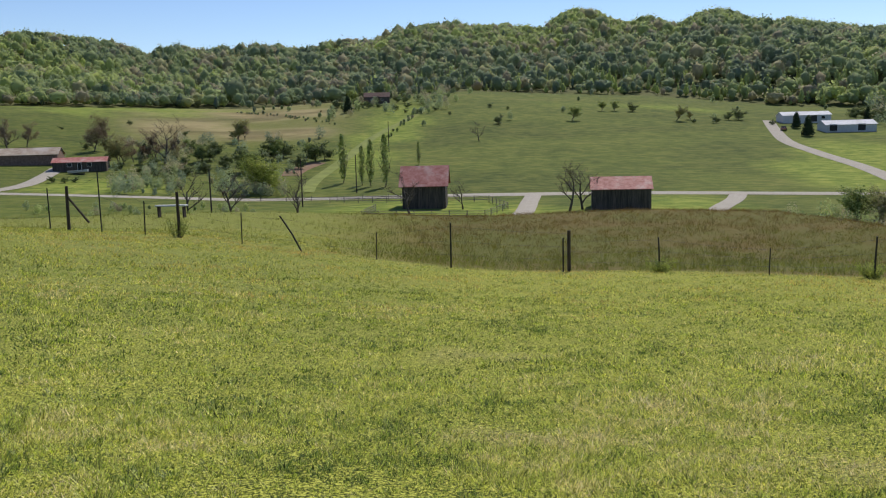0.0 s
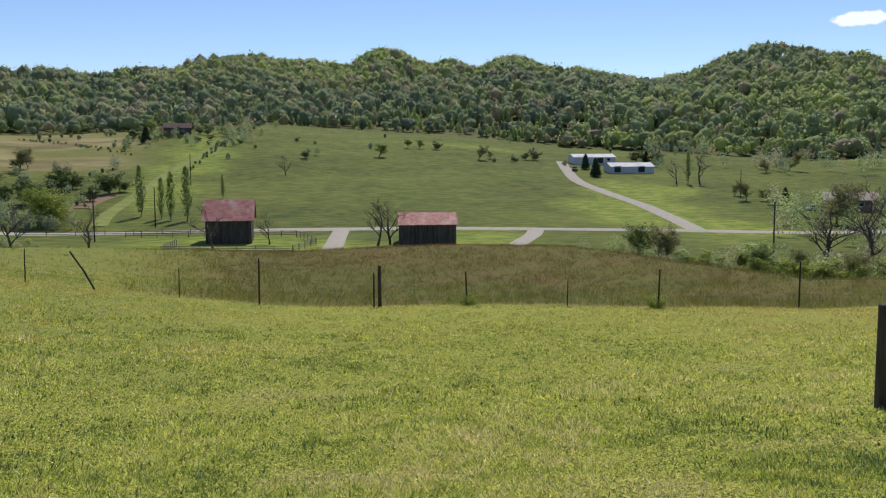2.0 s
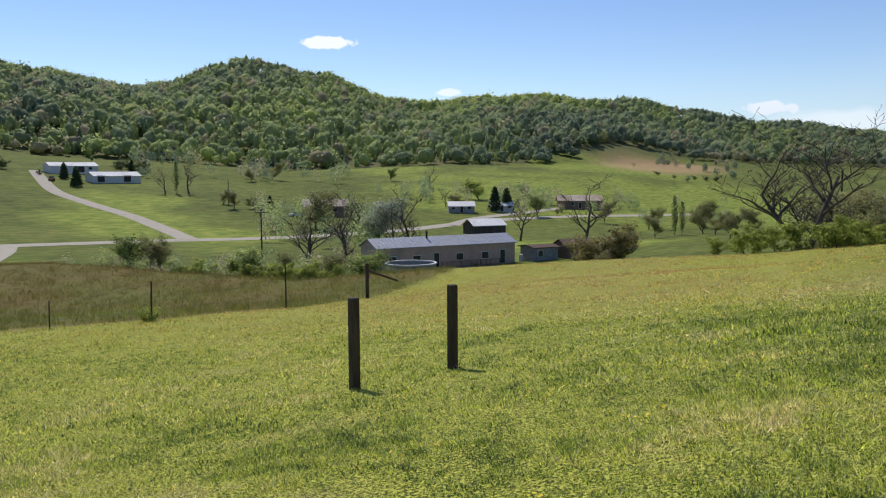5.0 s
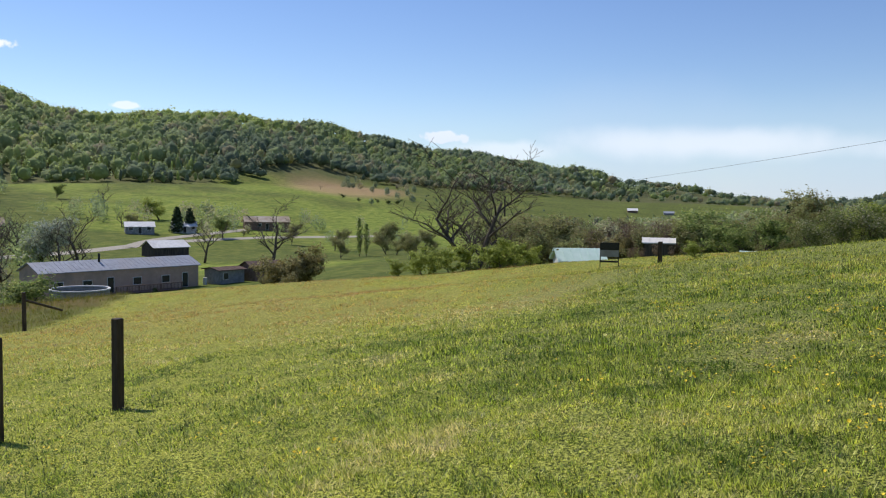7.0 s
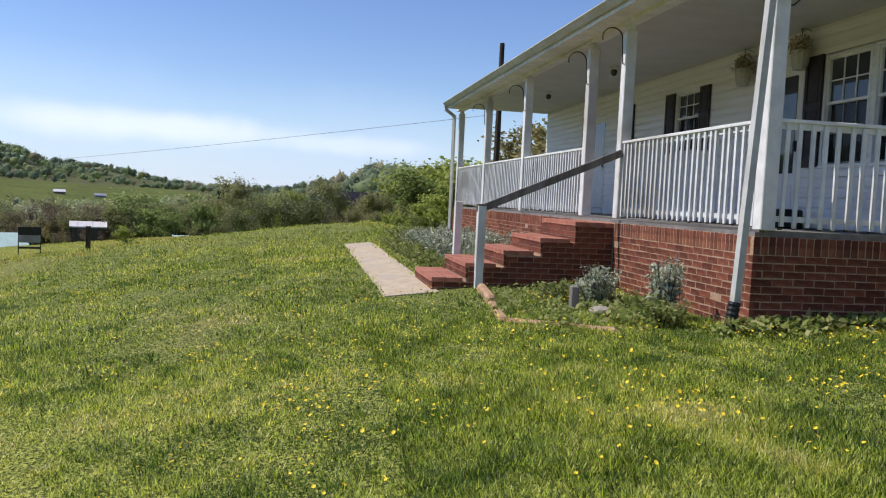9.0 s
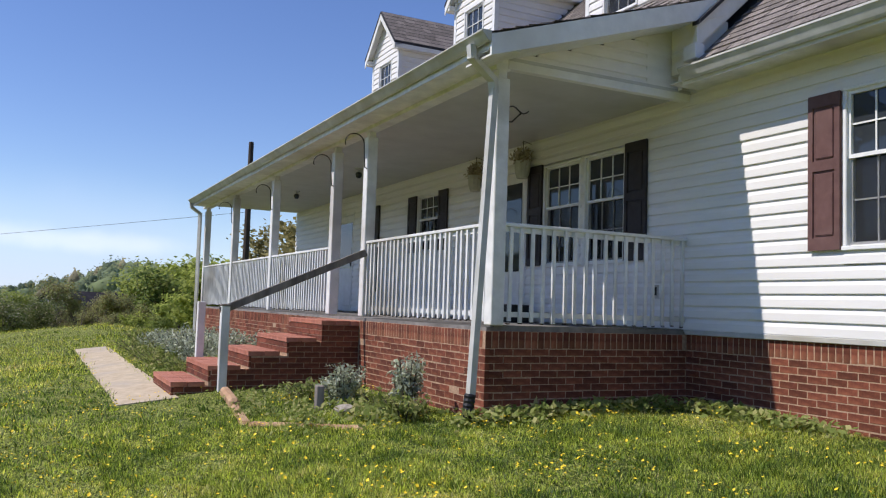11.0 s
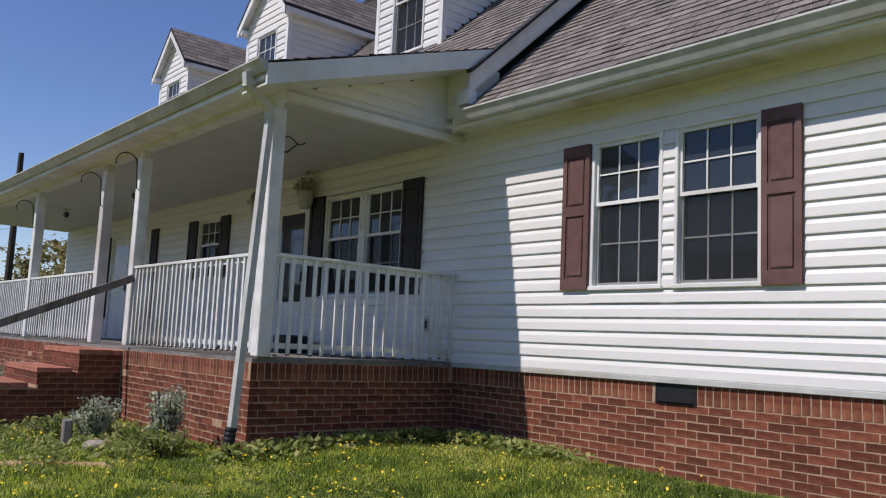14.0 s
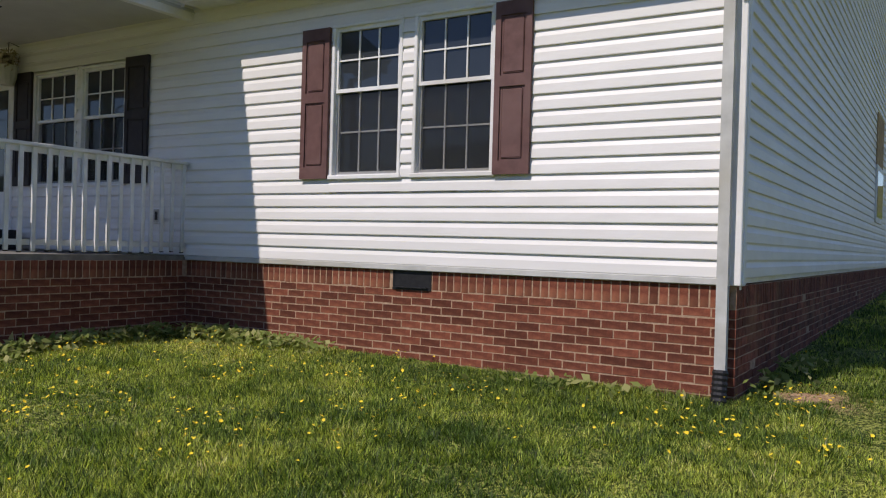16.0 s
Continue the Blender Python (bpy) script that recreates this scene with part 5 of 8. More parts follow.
def parked_car(x, y, turn, paint, label):
    """A saloon car: body, glazed cabin, four wheels with rims."""
    m = Matrix.Translation((x, y, gz(x, y))) @ Matrix.Rotation(radians(turn), 4, "Z")
    th = thing("parked_car", label, "car", (x, y, gz(x, y)), "parked cars")

    def put(name, bm, mat, parent=th):
        bmesh.ops.transform(bm, verts=bm.verts, matrix=m)
        return part(name, bm, mat, parent)
    side = [(-2.2, 0.32), (2.2, 0.32), (2.25, 0.62), (2.1, 0.8), (1.0, 0.92), (-1.4, 0.95), (-2.15, 0.88), (-2.25, 0.6)]
    put("body", prism(bmesh.new(), side, "y", -0.86, 0.86), paint)
    put("cabin", prism(bmesh.new(), [(-1.55, 0.94), (0.95, 0.92), (0.3, 1.42), (-1.0, 1.45)], "y", -0.74, 0.74), GLASS)
    put("roof", prism(bmesh.new(), [(-1.02, 1.45), (0.3, 1.42), (0.25, 1.47), (-0.98, 1.5)], "y", -0.72, 0.72), paint)
    for wx in (-1.35, 1.35):
        for wy in (-0.82, 0.82):
            wheel = put("wheel", tube(bmesh.new(), [(wx, wy - 0.1, 0.32), (wx, wy + 0.1, 0.32)], 0.32, 14), BLACK_PLASTIC)
            out = wy + math.copysign(0.102, wy)
            put("rim", tube(bmesh.new(), [(wx, out - 0.01, 0.32), (wx, out + 0.01, 0.32)], 0.18, 10), GREY_TIN, wheel)
    return th


parked_car(81.5, 298, 70, CAR_RED, "dark red car parked on the gravel drive")
parked_car(110.6, 204.2, 20, CAR_WHITE, "white car parked on grass by a house")
parked_car(115.9, 196.5, -10, CAR_WHITE, "white car parked under valley trees")


def wooden_deck(m):
    """A raised deck along a wall: boards, posts, a rail with balusters, and steps."""
    th = thing("wooden_deck", "dark brown wooden deck along a mobile home", "deck", tuple(m.translation))

    def put(name, *a):
        bm = boxed(*a)
        bmesh.ops.transform(bm, verts=bm.verts, matrix=m)
        return part(name, bm, BROWN_WALL, th)
    for k in range(9):
        put("board", -2.4, -2.75 - 0.24 * (k + 1), 0.42, 6.6, -2.77 - 0.24 * k, 0.47)
    for k in range(7):
        put("post", -2.4 + 1.5 * k - 0.05, -4.95, -1.2, -2.3 + 1.5 * k - 0.05, -4.85, 1.4)
    put("rail", -2.4, -4.94, 1.3, 6.7, -4.86, 1.4)
    put("rail", -2.4, -4.93, 0.6, 6.7, -4.87, 0.66)
    for k in range(45):
        put("baluster", -2.3 + 0.2 * k, -4.92, 0.6, -2.26 + 0.2 * k, -4.88, 1.32)
    for k in range(4):
        put("step", 6.7 + 0.3 * k, -4.6, 0.2 - 0.2 * k, 7.0 + 0.3 * k, -3.2, 0.26 - 0.2 * k)


wooden_deck(Matrix.Translation((73, 86.5, gz(73, 86.5))) @ Matrix.Rotation(radians(-12), 4, "Z"))
for x, y in ((73.6, 84.2), (84.1, 81.8)):
    g_ = gz(x, y)
    barrel = thing("barrel", "pale plastic barrel standing in the yard", "barrel", (x, y, g_), "yard barrels")
    part("body", tube(bmesh.new(), [(x, y, g_ - 0.05), (x, y, g_ + 0.3), (x, y, g_ + 0.6), (x, y, g_ + 0.95)], [0.28, 0.31, 0.31, 0.28], 14), POT_PALE, barrel)
    part("lid", tube(bmesh.new(), [(x, y, g_ + 0.95), (x, y, g_ + 1.0)], 0.29, 14), POT_PALE, barrel)
stack = thing("roof_vent_pipe", "dark vent pipe on a metal roof", "vent pipe", (70.6, 86.4, gz(73, 86.5) + 3.6))
part("pipe", tube(bmesh.new(), [(70.6, 86.4, gz(73, 86.5) + 3.5), (70.6, 86.4, gz(73, 86.5) + 5.1)], 0.14, 10), BLACK_METAL, stack)
part("cap", tube(bmesh.new(), [(70.6, 86.4, gz(73, 86.5) + 5.1), (70.6, 86.4, gz(73, 86.5) + 5.25)], [0.2, 0.08], 10), BLACK_METAL, stack)

# above-ground pool rim, white trough, small boat, lawn sign frame
pool_c = polar(38.1, 100) + Vector((0, 0, 0.9))
pool = thing("garden_pool", "round above-ground pool with white rim", "pool", tuple(pool_c))
for k, (n_, r_, z0, z1, mt) in enumerate((("wall", 3.1, -1.6, 1.15, GREY_WALL), ("rim", 3.2, 1.15, 1.3, WHITE_WALL))):
    bm = bmesh.new()
    for q in range(40):
        a0, a1 = 2 * math.pi * q / 40, 2 * math.pi * (q + 1) / 40
        w_ = 0.12 if k == 0 else 0.28
        pr = [(r_ - w_, z0), (r_, z0), (r_, z1), (r_ - w_, z1)]
        va = [bm.verts.new((pool_c.x + u * math.cos(a0), pool_c.y + u * math.sin(a0), pool_c.z + w)) for u, w in pr]
        vb = [bm.verts.new((pool_c.x + u * math.cos(a1), pool_c.y + u * math.sin(a1), pool_c.z + w)) for u, w in pr]
        for i in range(4):
            bm.faces.new((va[i], va[(i + 1) % 4], vb[(i + 1) % 4], vb[i]))
    bmesh.ops.remove_doubles(bm, verts=bm.verts, dist=0.001)
    part(n_, bm, mt, pool)
tr = polar(-25.0, 60)
trough = thing("white_bench", "long white bench standing by the fence", "bench", tuple(tr))
part("seat", boxed(tr.x - 1.1, tr.y - 0.25, tr.z + 0.75, tr.x + 1.1, tr.y + 0.25, tr.z + 0.85, bevel=0.02), WHITE_WALL, trough)
for dx in (-0.9, 0.9):
    part("leg", boxed(tr.x + dx - 0.04, tr.y - 0.2, tr.z - 0.1, tr.x + dx + 0.04, tr.y + 0.2, tr.z + 0.75), DARK_WOOD, trough)
bt = polar(-30.6, 232)
boat = thing("small_boat", "small white boat parked on grass", "boat", tuple(bt))
bm = bmesh.new()
secs = []
for k in range(7):
    t = k / 6
    w_ = 0.95 * (1 - (t - 0.35) ** 2 * 1.5) if t > 0.35 else 0.95
    w_ = max(w_, 0.1)
    secs.append([bm.verts.new((bt.x - 2.6 + 5.2 * t, bt.y + u * w_, bt.z + zz + 0.35 * t * t)) for u, zz in ((-1, 0.95), (-0.75, 0.4), (0, 0.25), (0.75, 0.4), (1, 0.95))])
for sa, sb in zip(secs, secs[1:]):
    for i in range(4):
        bm.faces.new((sa[i], sa[i + 1], sb[i + 1], sb[i]))
    bm.faces.new((sa[4], sa[0], sb[0], sb[4]))
bm.faces.new(secs[0])
bm.faces.new(secs[-1][::-1])
part("hull", bm, WHITE_WALL, boat)
part("cradle", boxed(bt.x - 1.5, bt.y - 0.5, bt.z - 0.1, bt.x + 1.5, bt.y + 0.5, bt.z + 0.28), BLACK_METAL, boat)
sg = polar(72.8, 37.6)
sign = thing("sign_frame", "black metal sign frame with a blank grey panel", "sign", tuple(sg))
ax = Vector((math.cos(radians(72.8)), -math.sin(radians(72.8)), 0))
for s_ in (-0.4, 0.4):
    q = sg + ax * s_
    part("leg", tube(bmesh.new(), [q - Vector((0, 0, 0.15)), q + Vector((0, 0, 1.05))], 0.02, 6), BLACK_METAL, sign)
tn = Matrix.Translation(sg) @ Matrix.Rotation(radians(-72.8), 4, "Z")
part("panel", boxed(-0.4, -0.02, 0.45, 0.4, 0.02, 0.75, m=tn, bevel=0.004), GREY_WALL, sign)
part("top_bar", boxed(-0.42, -0.03, 0.75, 0.42, 0.03, 1.08, m=tn, bevel=0.004), BLACK_METAL, sign)
part("bottom_bar", boxed(-0.42, -0.03, 0.2, 0.42, 0.03, 0.28, m=tn, bevel=0.004), BLACK_METAL, sign)
pe = polar(76.1, 37)
tagged(part("wooden_post", boxed(pe.x - 0.08, pe.y - 0.08, pe.z - 0.2, pe.x + 0.08, pe.y + 0.08, pe.z + 0.95, bevel=0.01), DARK_WOOD), "thick dark post at the lawn edge", "post", "lawn posts")

# ---- trees ----
def card_mesh(name, centres, sizes, rng, material, outward=None, tint=None, stretch=1.0):
    """Many small leaf-clump quads, each its own island; they lean towards outward where given."""
    n = len(centres)
    a = rng.normal(size=(n, 3))
    if outward is not None:
        a = a * 0.55 + outward
    a /= np.linalg.norm(a, axis=1, keepdims=True) + 1e-9
    b = rng.normal(size=(n, 3))
    u = np.cross(a, b)
    u /= np.linalg.norm(u, axis=1, keepdims=True) + 1e-9
    v = np.cross(a, u)
    s = np.asarray(sizes).reshape(-1, 1)
    k = rng.uniform(0.6, 1.3, (n, 4, 1))
    quad = np.stack([centres - u * s * k[:, 0], centres - v * s * k[:, 1] * stretch, centres + u * s * k[:, 2], centres + v * s * k[:, 3] * stretch], 1)
    me = bpy.data.meshes.new(name)
    me.vertices.add(n * 4)
    me.vertices.foreach_set("co", quad.reshape(-1).astype(np.float32))
    me.loops.add(n * 4)
    me.loops.foreach_set("vertex_index", np.arange(n * 4, dtype=np.int32))
    me.polygons.add(n)
    me.polygons.foreach_set("loop_start", np.arange(0, n * 4, 4, dtype=np.int32))
    me.polygons.foreach_set("loop_total", np.full(n, 4, dtype=np.int32))
    if tint is not None:
        me.attributes.new("tint", "FLOAT", "POINT").data.foreach_set("value", np.repeat(np.asarray(tint, np.float32), 4))
    me.update()
    me.materials.append(material)
    return me


def limbs(seed, height, spread, levels, fork=3, droop=0.0, thick=0.035, lean=0.0, first=0.25, twig=0.004, stems=()):
    """A branching skeleton: tapered tubes for the trunk and for the branches, and the points of its twigs."""
    rnd = random.Random(seed)
    bm, boughs = bmesh.new(), bmesh.new()
    tips = []

    def grow(p, d, length, r, level):
        pts, rad = [p], [r]
        q, dd = p.copy(), d.copy()
        n = 4 if level < 2 else 3
        for i in range(n):
            dd = (dd + Vector((rnd.gauss(0, 0.16), rnd.gauss(0, 0.16), rnd.gauss(0.04 - droop * level, 0.08)))).normalized()
            q = q + dd * (length / n)
            pts.append(q.copy())
            rad.append(max(r * (1 - 0.62 * (i + 1) / n), twig * height / 8))
        tube(bm if level == 0 else boughs, pts, rad, 7 if level == 0 else (5 if level < 2 else 3), cap=level < 2)
        if level >= levels:
            tips.extend(pts[1:])
            return
        kids = fork + (1 if level == 0 else 0) + rnd.randint(0, 1)
        for k in range(kids):
            t = first + (1 - first) * (k + rnd.random()) / kids
            i = min(int(t * n), n - 1)
            base = pts[i].lerp(pts[i + 1], t * n - i)
            ang = 2 * math.pi * (k * 0.38 + rnd.random() * 0.4)
            side = Vector((math.cos(ang), math.sin(ang), 0))
            nd = (dd * (1 - spread) + side * spread * rnd.uniform(0.7, 1.3) + Vector((0, 0, 0.25))).normalized()
            grow(base, nd, length * rnd.uniform(0.48, 0.7), rad[i] * 0.62, level + 1)
        tips.append(pts[-1])
    for way, long in stems or ((Vector((lean, 0, 1)), 0.62),):
        grow(Vector((0, 0, -0.15)), Vector(way).normalized(), height * long, height * thick, 0)
    top = max(t.z for t in tips)
    for q in (bm, boughs):
        bmesh.ops.scale(q, vec=Vector((1, 1, height / top)), verts=q.verts)
    tips = [Vector((t.x, t.y, t.z * height / top)) for t in tips]
    return bm, boughs, tips


TREE_KINDS = {
    "bare": ("bare-branched grey tree with thin twigs", "tree"), "bud": ("budding tree with grey-brown twigs and sparse leaves", "tree"),
    "leaf": ("young tree in fresh green leaf", "tree"), "fresh": ("bright yellow-green willowy tree", "tree"), "ever": ("dark green evergreen conifer tree", "tree"),
    "poplar": ("tall narrow tree with light green leaves", "tree"), "bush": ("low round green bush on grass", "bush"), "silver": ("silvery leaved tree with a broad crown", "tree"),
    "big": ("large gnarled bare tree at the edge of the lawn", "tree"), "bloom": ("flowering shrub with pale green leaves", "shrub"), "tan": ("broad tree with tan spring buds", "tree"), "shrub": ("round dark green shrub on the slope", "shrub"), "brown": ("twiggy tree with red-brown spring buds", "tree"),
}
NAMES = {"bush": "bush", "shrub": "shrub", "bloom": "flowering_shrub", "ever": "evergreen_tree", "bare": "bare_tree", "big": "bare_tree", "poplar": "poplar_tree"}
BLOOM_LEAF = leaf_material("blossom_leaves", ((0.0, (0.1, 0.14, 0.04)), (0.6, (0.19, 0.22, 0.08)), (0.85, (0.3, 0.3, 0.14)), (1.0, (0.55, 0.5, 0.38))), 0.4)
TAN_LEAF = leaf_material("tan_buds", ((0.0, (0.22, 0.19, 0.07)), (1.0, (0.42, 0.37, 0.16))), 0.4)


def grown(kind, variant):
    """One tree of a kind about the origin, eight metres high."""
    H = 8.0
    seed = sum(map(ord, kind)) * 10 + variant
    rng = np.random.default_rng(seed)
    label, cat = TREE_KINDS[kind]
    tree = thing(NAMES.get(kind, "tree"), label, cat, group="flowering shrubs" if kind == "bloom" else ("bushes" if kind in ("bush", "shrub") else "valley trees"))
    setup = {"bare": (0.55, 4, 3, 0.028, 0, None), "bud": (0.5, 3, 4, 0.022, 5000, LEAF_GREY), "leaf": (0.5, 3, 4, 0.025, 3200, LEAF), "fresh": (0.6, 3, 4, 0.03, 6000, LEAF_LIGHT),
             "ever": (0.3, 1, 3, 0.025, 1300, LEAF_DARK), "poplar": (0.22, 3, 4, 0.014, 760, LEAF), "bush": (0.75, 2, 4, 0.02, 2200, LEAF_LIGHT), "silver": (0.6, 3, 4, 0.03, 6500, LEAF_SILVER),
             "big": (0.62, 4, 4, 0.027, 0, None), "bloom": (0.7, 3, 4, 0.02, 5200, BLOOM_LEAF), "tan": (0.6, 3, 4, 0.03, 8500, TAN_LEAF), "shrub": (0.7, 2, 4, 0.02, 1800, LEAF_MID), "brown": (0.5, 4, 3, 0.022, 4600, BUD_BROWN)}[kind]
    spread, levels, fork, thick, count, mat = setup
    bm, boughs, tips = limbs(seed, H * (0.92 if count else 1), spread, levels, fork, 0.02, thick, lean=0.1 if kind == "big" else 0, first=0.08 if kind in ("bush", "bloom", "shrub") else (0.1 if kind == "big" else 0.18), twig={"bare": 0.018, "brown": 0.018, "big": 0.012, "bud": 0.009}.get(kind, 0.004), stems=(((-0.55, 0.1, 1), 0.56), ((0.25, -0.1, 1), 0.62)) if kind == "big" else ())
    part("trunk", bm, BARK, tree, smooth=True)
    part("branchwork", boughs, BARK, tree, smooth=True)
    if count:
        pts = np.array([tuple(t) for t in tips])
        if kind == "ever":
            z = 1 - np.sqrt(rng.random(count))
            ang = rng.uniform(0, 2 * np.pi, count)
            r = (1 - z) ** 0.6 * H * 0.22 * (0.55 + 0.45 * rng.random(count)) * (1 + 0.25 * np.sin(z * 40 + ang * 3))
            c = np.stack([r * np.cos(ang), r * np.sin(ang), 0.5 + z * (H - 0.5)], -1)
            out = np.stack([np.cos(ang), np.sin(ang), np.full(count, 0.4)], -1)
            size = rng.uniform(0.16, 0.34, count)
        elif kind == "poplar":
            z = rng.random(count) ** 0.85
            ang = rng.uniform(0, 2 * np.pi, count)
            r = H * 0.11 * (0.3 + 0.7 * np.sin(np.pi * np.clip(z * 0.92 + 0.08, 0, 1)) ** 0.6) * rng.random(count) ** 0.45 * (1 + 0.3 * np.sin(z * 30 + ang * 2))
            c = np.stack([r * np.cos(ang), r * np.sin(ang), H * (0.1 + 0.9 * z)], -1)
            out = np.stack([np.cos(ang), np.sin(ang), np.full(count, 0.5)], -1)
            size = rng.uniform(0.09, 0.2, count)
        else:
            mid = pts.mean(0)
            if kind in ("bush", "bloom", "shrub"):
                pts = pts * np.array([1.15, 1.15, 1]) + np.array([0, 0, 0])
            c = pts[rng.integers(0, len(pts), count)] + rng.normal(scale=(0.036 if kind in ("bud", "leaf", "tan", "brown") else 0.05) * H, size=(count, 3))
            c[:, 2] = np.clip(c[:, 2], 0.15, H)
            out = (c - mid) / (np.linalg.norm(c - mid, axis=1, keepdims=True) + 1e-6) + np.array([0, 0, 0.35])
            size = rng.uniform(0.06, 0.19, count) * {"tan": 0.95, "bud": 0.78, "bloom": 0.75, "bush": 1.5, "shrub": 1.5, "brown": 0.5, "fresh": 0.85}.get(kind, 1.0)
        ob = new("crown", card_mesh("crown", c, size, rng, mat, out))
        ob.parent = tree
    return tree


STAND = {}


def plant(kind, rows):
    """Notes trees of a kind to be set out: bearing, distance and height of each."""
    for row in rows.split(";"):
        STAND.setdefault(kind, []).append(tuple(float(q) for q in row.split()))


plant("bare", "-25.4 249 14.2; -34.5 286 10.7; -24.1 130 8.4; -21.2 130 8.2; -17 132 7.7; -9.3 133 7.4; -5.6 139 5.8; 1.7 135 8.5; 2.6 137 8.6; -4.4 261 6.8; 22 278 9.2; 23.5 281 11.2; 33.6 118 12; 30.8 120 10.8; 34.7 170 11.2; 31.2 122 8; 38 140 12.2; 37 138 10; 39.7 318 9.5; 45.8 170 10.2; 40.7 264 6.4; 50.1 150 13.1; 53.5 504 4; 72.2 100 6.5; 73.3 104 6.7; 92.3 40.2 2.2; 93.4 40.2 2.1; 91 38.2 2.3")
plant("bud", "-20.7 298 8.5; 8.7 322 6.2; 9.6 329 3.6; -28.1 247 9.3; 26.4 242 5.9; 27.6 336 5.6; 28.9 350 8.2; 21.6 121 5.9; 20.8 117 5; 25.6 254 5.1; 31.7 200 10; 41.5 256 5.7; 54.9 173 4.8; 58 197 6; 58.7 189 5.7; 59.6 158 5.2; 60.7 172 6.2; 65.9 80 6.9; 66.9 84 7.2; 68 80 6.3; 69.7 86 6.5; 66.7 75 6.7; 68.6 78 6; 70.9 110 5.6; 74.5 108 6; 81.4 95 6.1; 82.6 95 6.1; 84 95 5.7; 75.9 112 5.2; 76.9 118 5.4; 78.4 125 5.6; 91.5 40.2 2; 94.3 38.2 2")
plant("ever", "-22.1 269 4; -26.6 264 4.7; -13.3 370 7.8; 16.7 293 7.1; 16 317 6.2; 20 354 5.2; 28.7 243 4.6; 42.6 91 2.8; 44.1 255 8.3; 44.9 257 7.9; 84.5 150 7.8")
plant("leaf", "-23 250 5.8; -20.2 223 7.3; -18.3 247 6.8; -15.6 238 6.3; 1.9 315 6; 3.9 347 4.3; 4.7 348 4.5; -11.6 416 6; -12.9 420 7.2; -24 287 3.1; 27.7 244 4.6; 19.7 119 5.8; 27.1 106 4.7; 35.8 88 5.8; 47 244 7; 36.9 348 6.3; 68.8 90 7.1; 79.3 85 6.1; 80.4 90 6.5; 85.6 110 6.2; 83.2 140 7; 98.1 48.3 4.8; 98.2 27.3 0.8; 97 28.3 0.7; 99.5 26.3 0.8")
plant("fresh", "-18.6 182 8.6; -19.3 186 7; 43 289 8; 99.3 58.3 4.4; 97.4 52.3 2.9")
plant("poplar", "-13.8 194 11.4; -12.5 189 8.9; -11.9 186 10.5; -10.9 184 11.6; -8.6 221 6.2; 22.7 280 10.5; 56.1 187 8.7; 56.6 187 7.4")
plant("shrub", "-3.1 301 3.6; 5.9 347 4; 12 335 3.6; 12.6 337 4.8; -14.4 357 3.8; -10.1 362 2.9; -9.2 367 2.9; -8.3 382 3.5; -7.4 348 2.3; -10.4 442 4.4; -12.4 460 5.4; -28.1 240 3; -26.9 229 2.6; -25.2 222 2; -24.1 224 2.6; -23 228 3.1; -21.7 234 3; -23.7 275 3.5; -25.2 207 2; -21.6 198 2.3; -32.2 215 1.8; -31.4 214 1.8; -30.8 214 1.7; -30.1 289 2.6; -31.4 347 1.6; -27.4 360 2.2; 19.4 355 5; 20.6 351 5.2")
plant("tan", "51.3 88 6.6; 50.2 90 5.4; 50.9 86 5; 51.9 89 5.2")
plant("shrub", "-11.9 385 3.4; -11.2 380 2.6; -12.6 392 3.6; -9.4 350 1.8; -10.2 368 2; -13.4 380 3.8; -6.4 330 1.6; -3.6 350 2.2; -2.4 345 1.4; 9.8 318 1.8; 11.2 322 2.8; 14.6 326 2.2; -18 290 2; -21 310 2.4; -24 320 2.2")
plant("brown", "-28.9 285 13; -29.6 282 11; -25.9 252 11; -27.9 252 9; -27.3 255 8; -34.4 306 10; -33.4 300 9; -20.7 303 8; -20.2 306 7; -24.6 262 9; -11.3 404 5; -12.2 402 4.6")
plant("shrub", "-26.6 266 5; -23 251 6.5; -22.6 254 5.4; -22.2 269 4.6; -18.3 249 7; -17.8 252 6; -15.6 239 6.2; -15 242 5; -20.1 224 7.2; -19.5 228 6; -26.2 240 4; -24.3 240 3.6; -21.4 238 4.4; -28.6 262 3.4; -16.8 226 4.2; -25.2 226 2.6; -26 224 2.4; -24 222 2.4; -22.8 226 2.6; -13.4 398 4; -14 400 4.4; -9.4 392 4; -8.6 398 3.4; -10 400 3.6; -7.4 396 3")
plant("shrub", "55 450 2.6; 56.1 436 2.0; 57.4 437 2.6; 58.1 435 3.0; 58.8 437 3.4; 19.3 369 4.5; 19.8 366 4.2; 20.7 356 5; 36.2 88 3.2")
plant("silver", "35.8 150 10")
plant("brown", "74.2 44 0.8; 75.1 45 0.7; 76.0 44 0.9; 76.9 45 0.7; 77.8 44 0.8; 78.6 45 0.7")
plant("big", "63.9 58.2 9.6")
plant("bloom", "85.7 33.2 1.6; 87 34.2 2; 88.5 34.2 2.3; 90.1 35.2 2.2")
plant("tan", "105.5 44.2 7.6; 103.8 40.2 6.4")
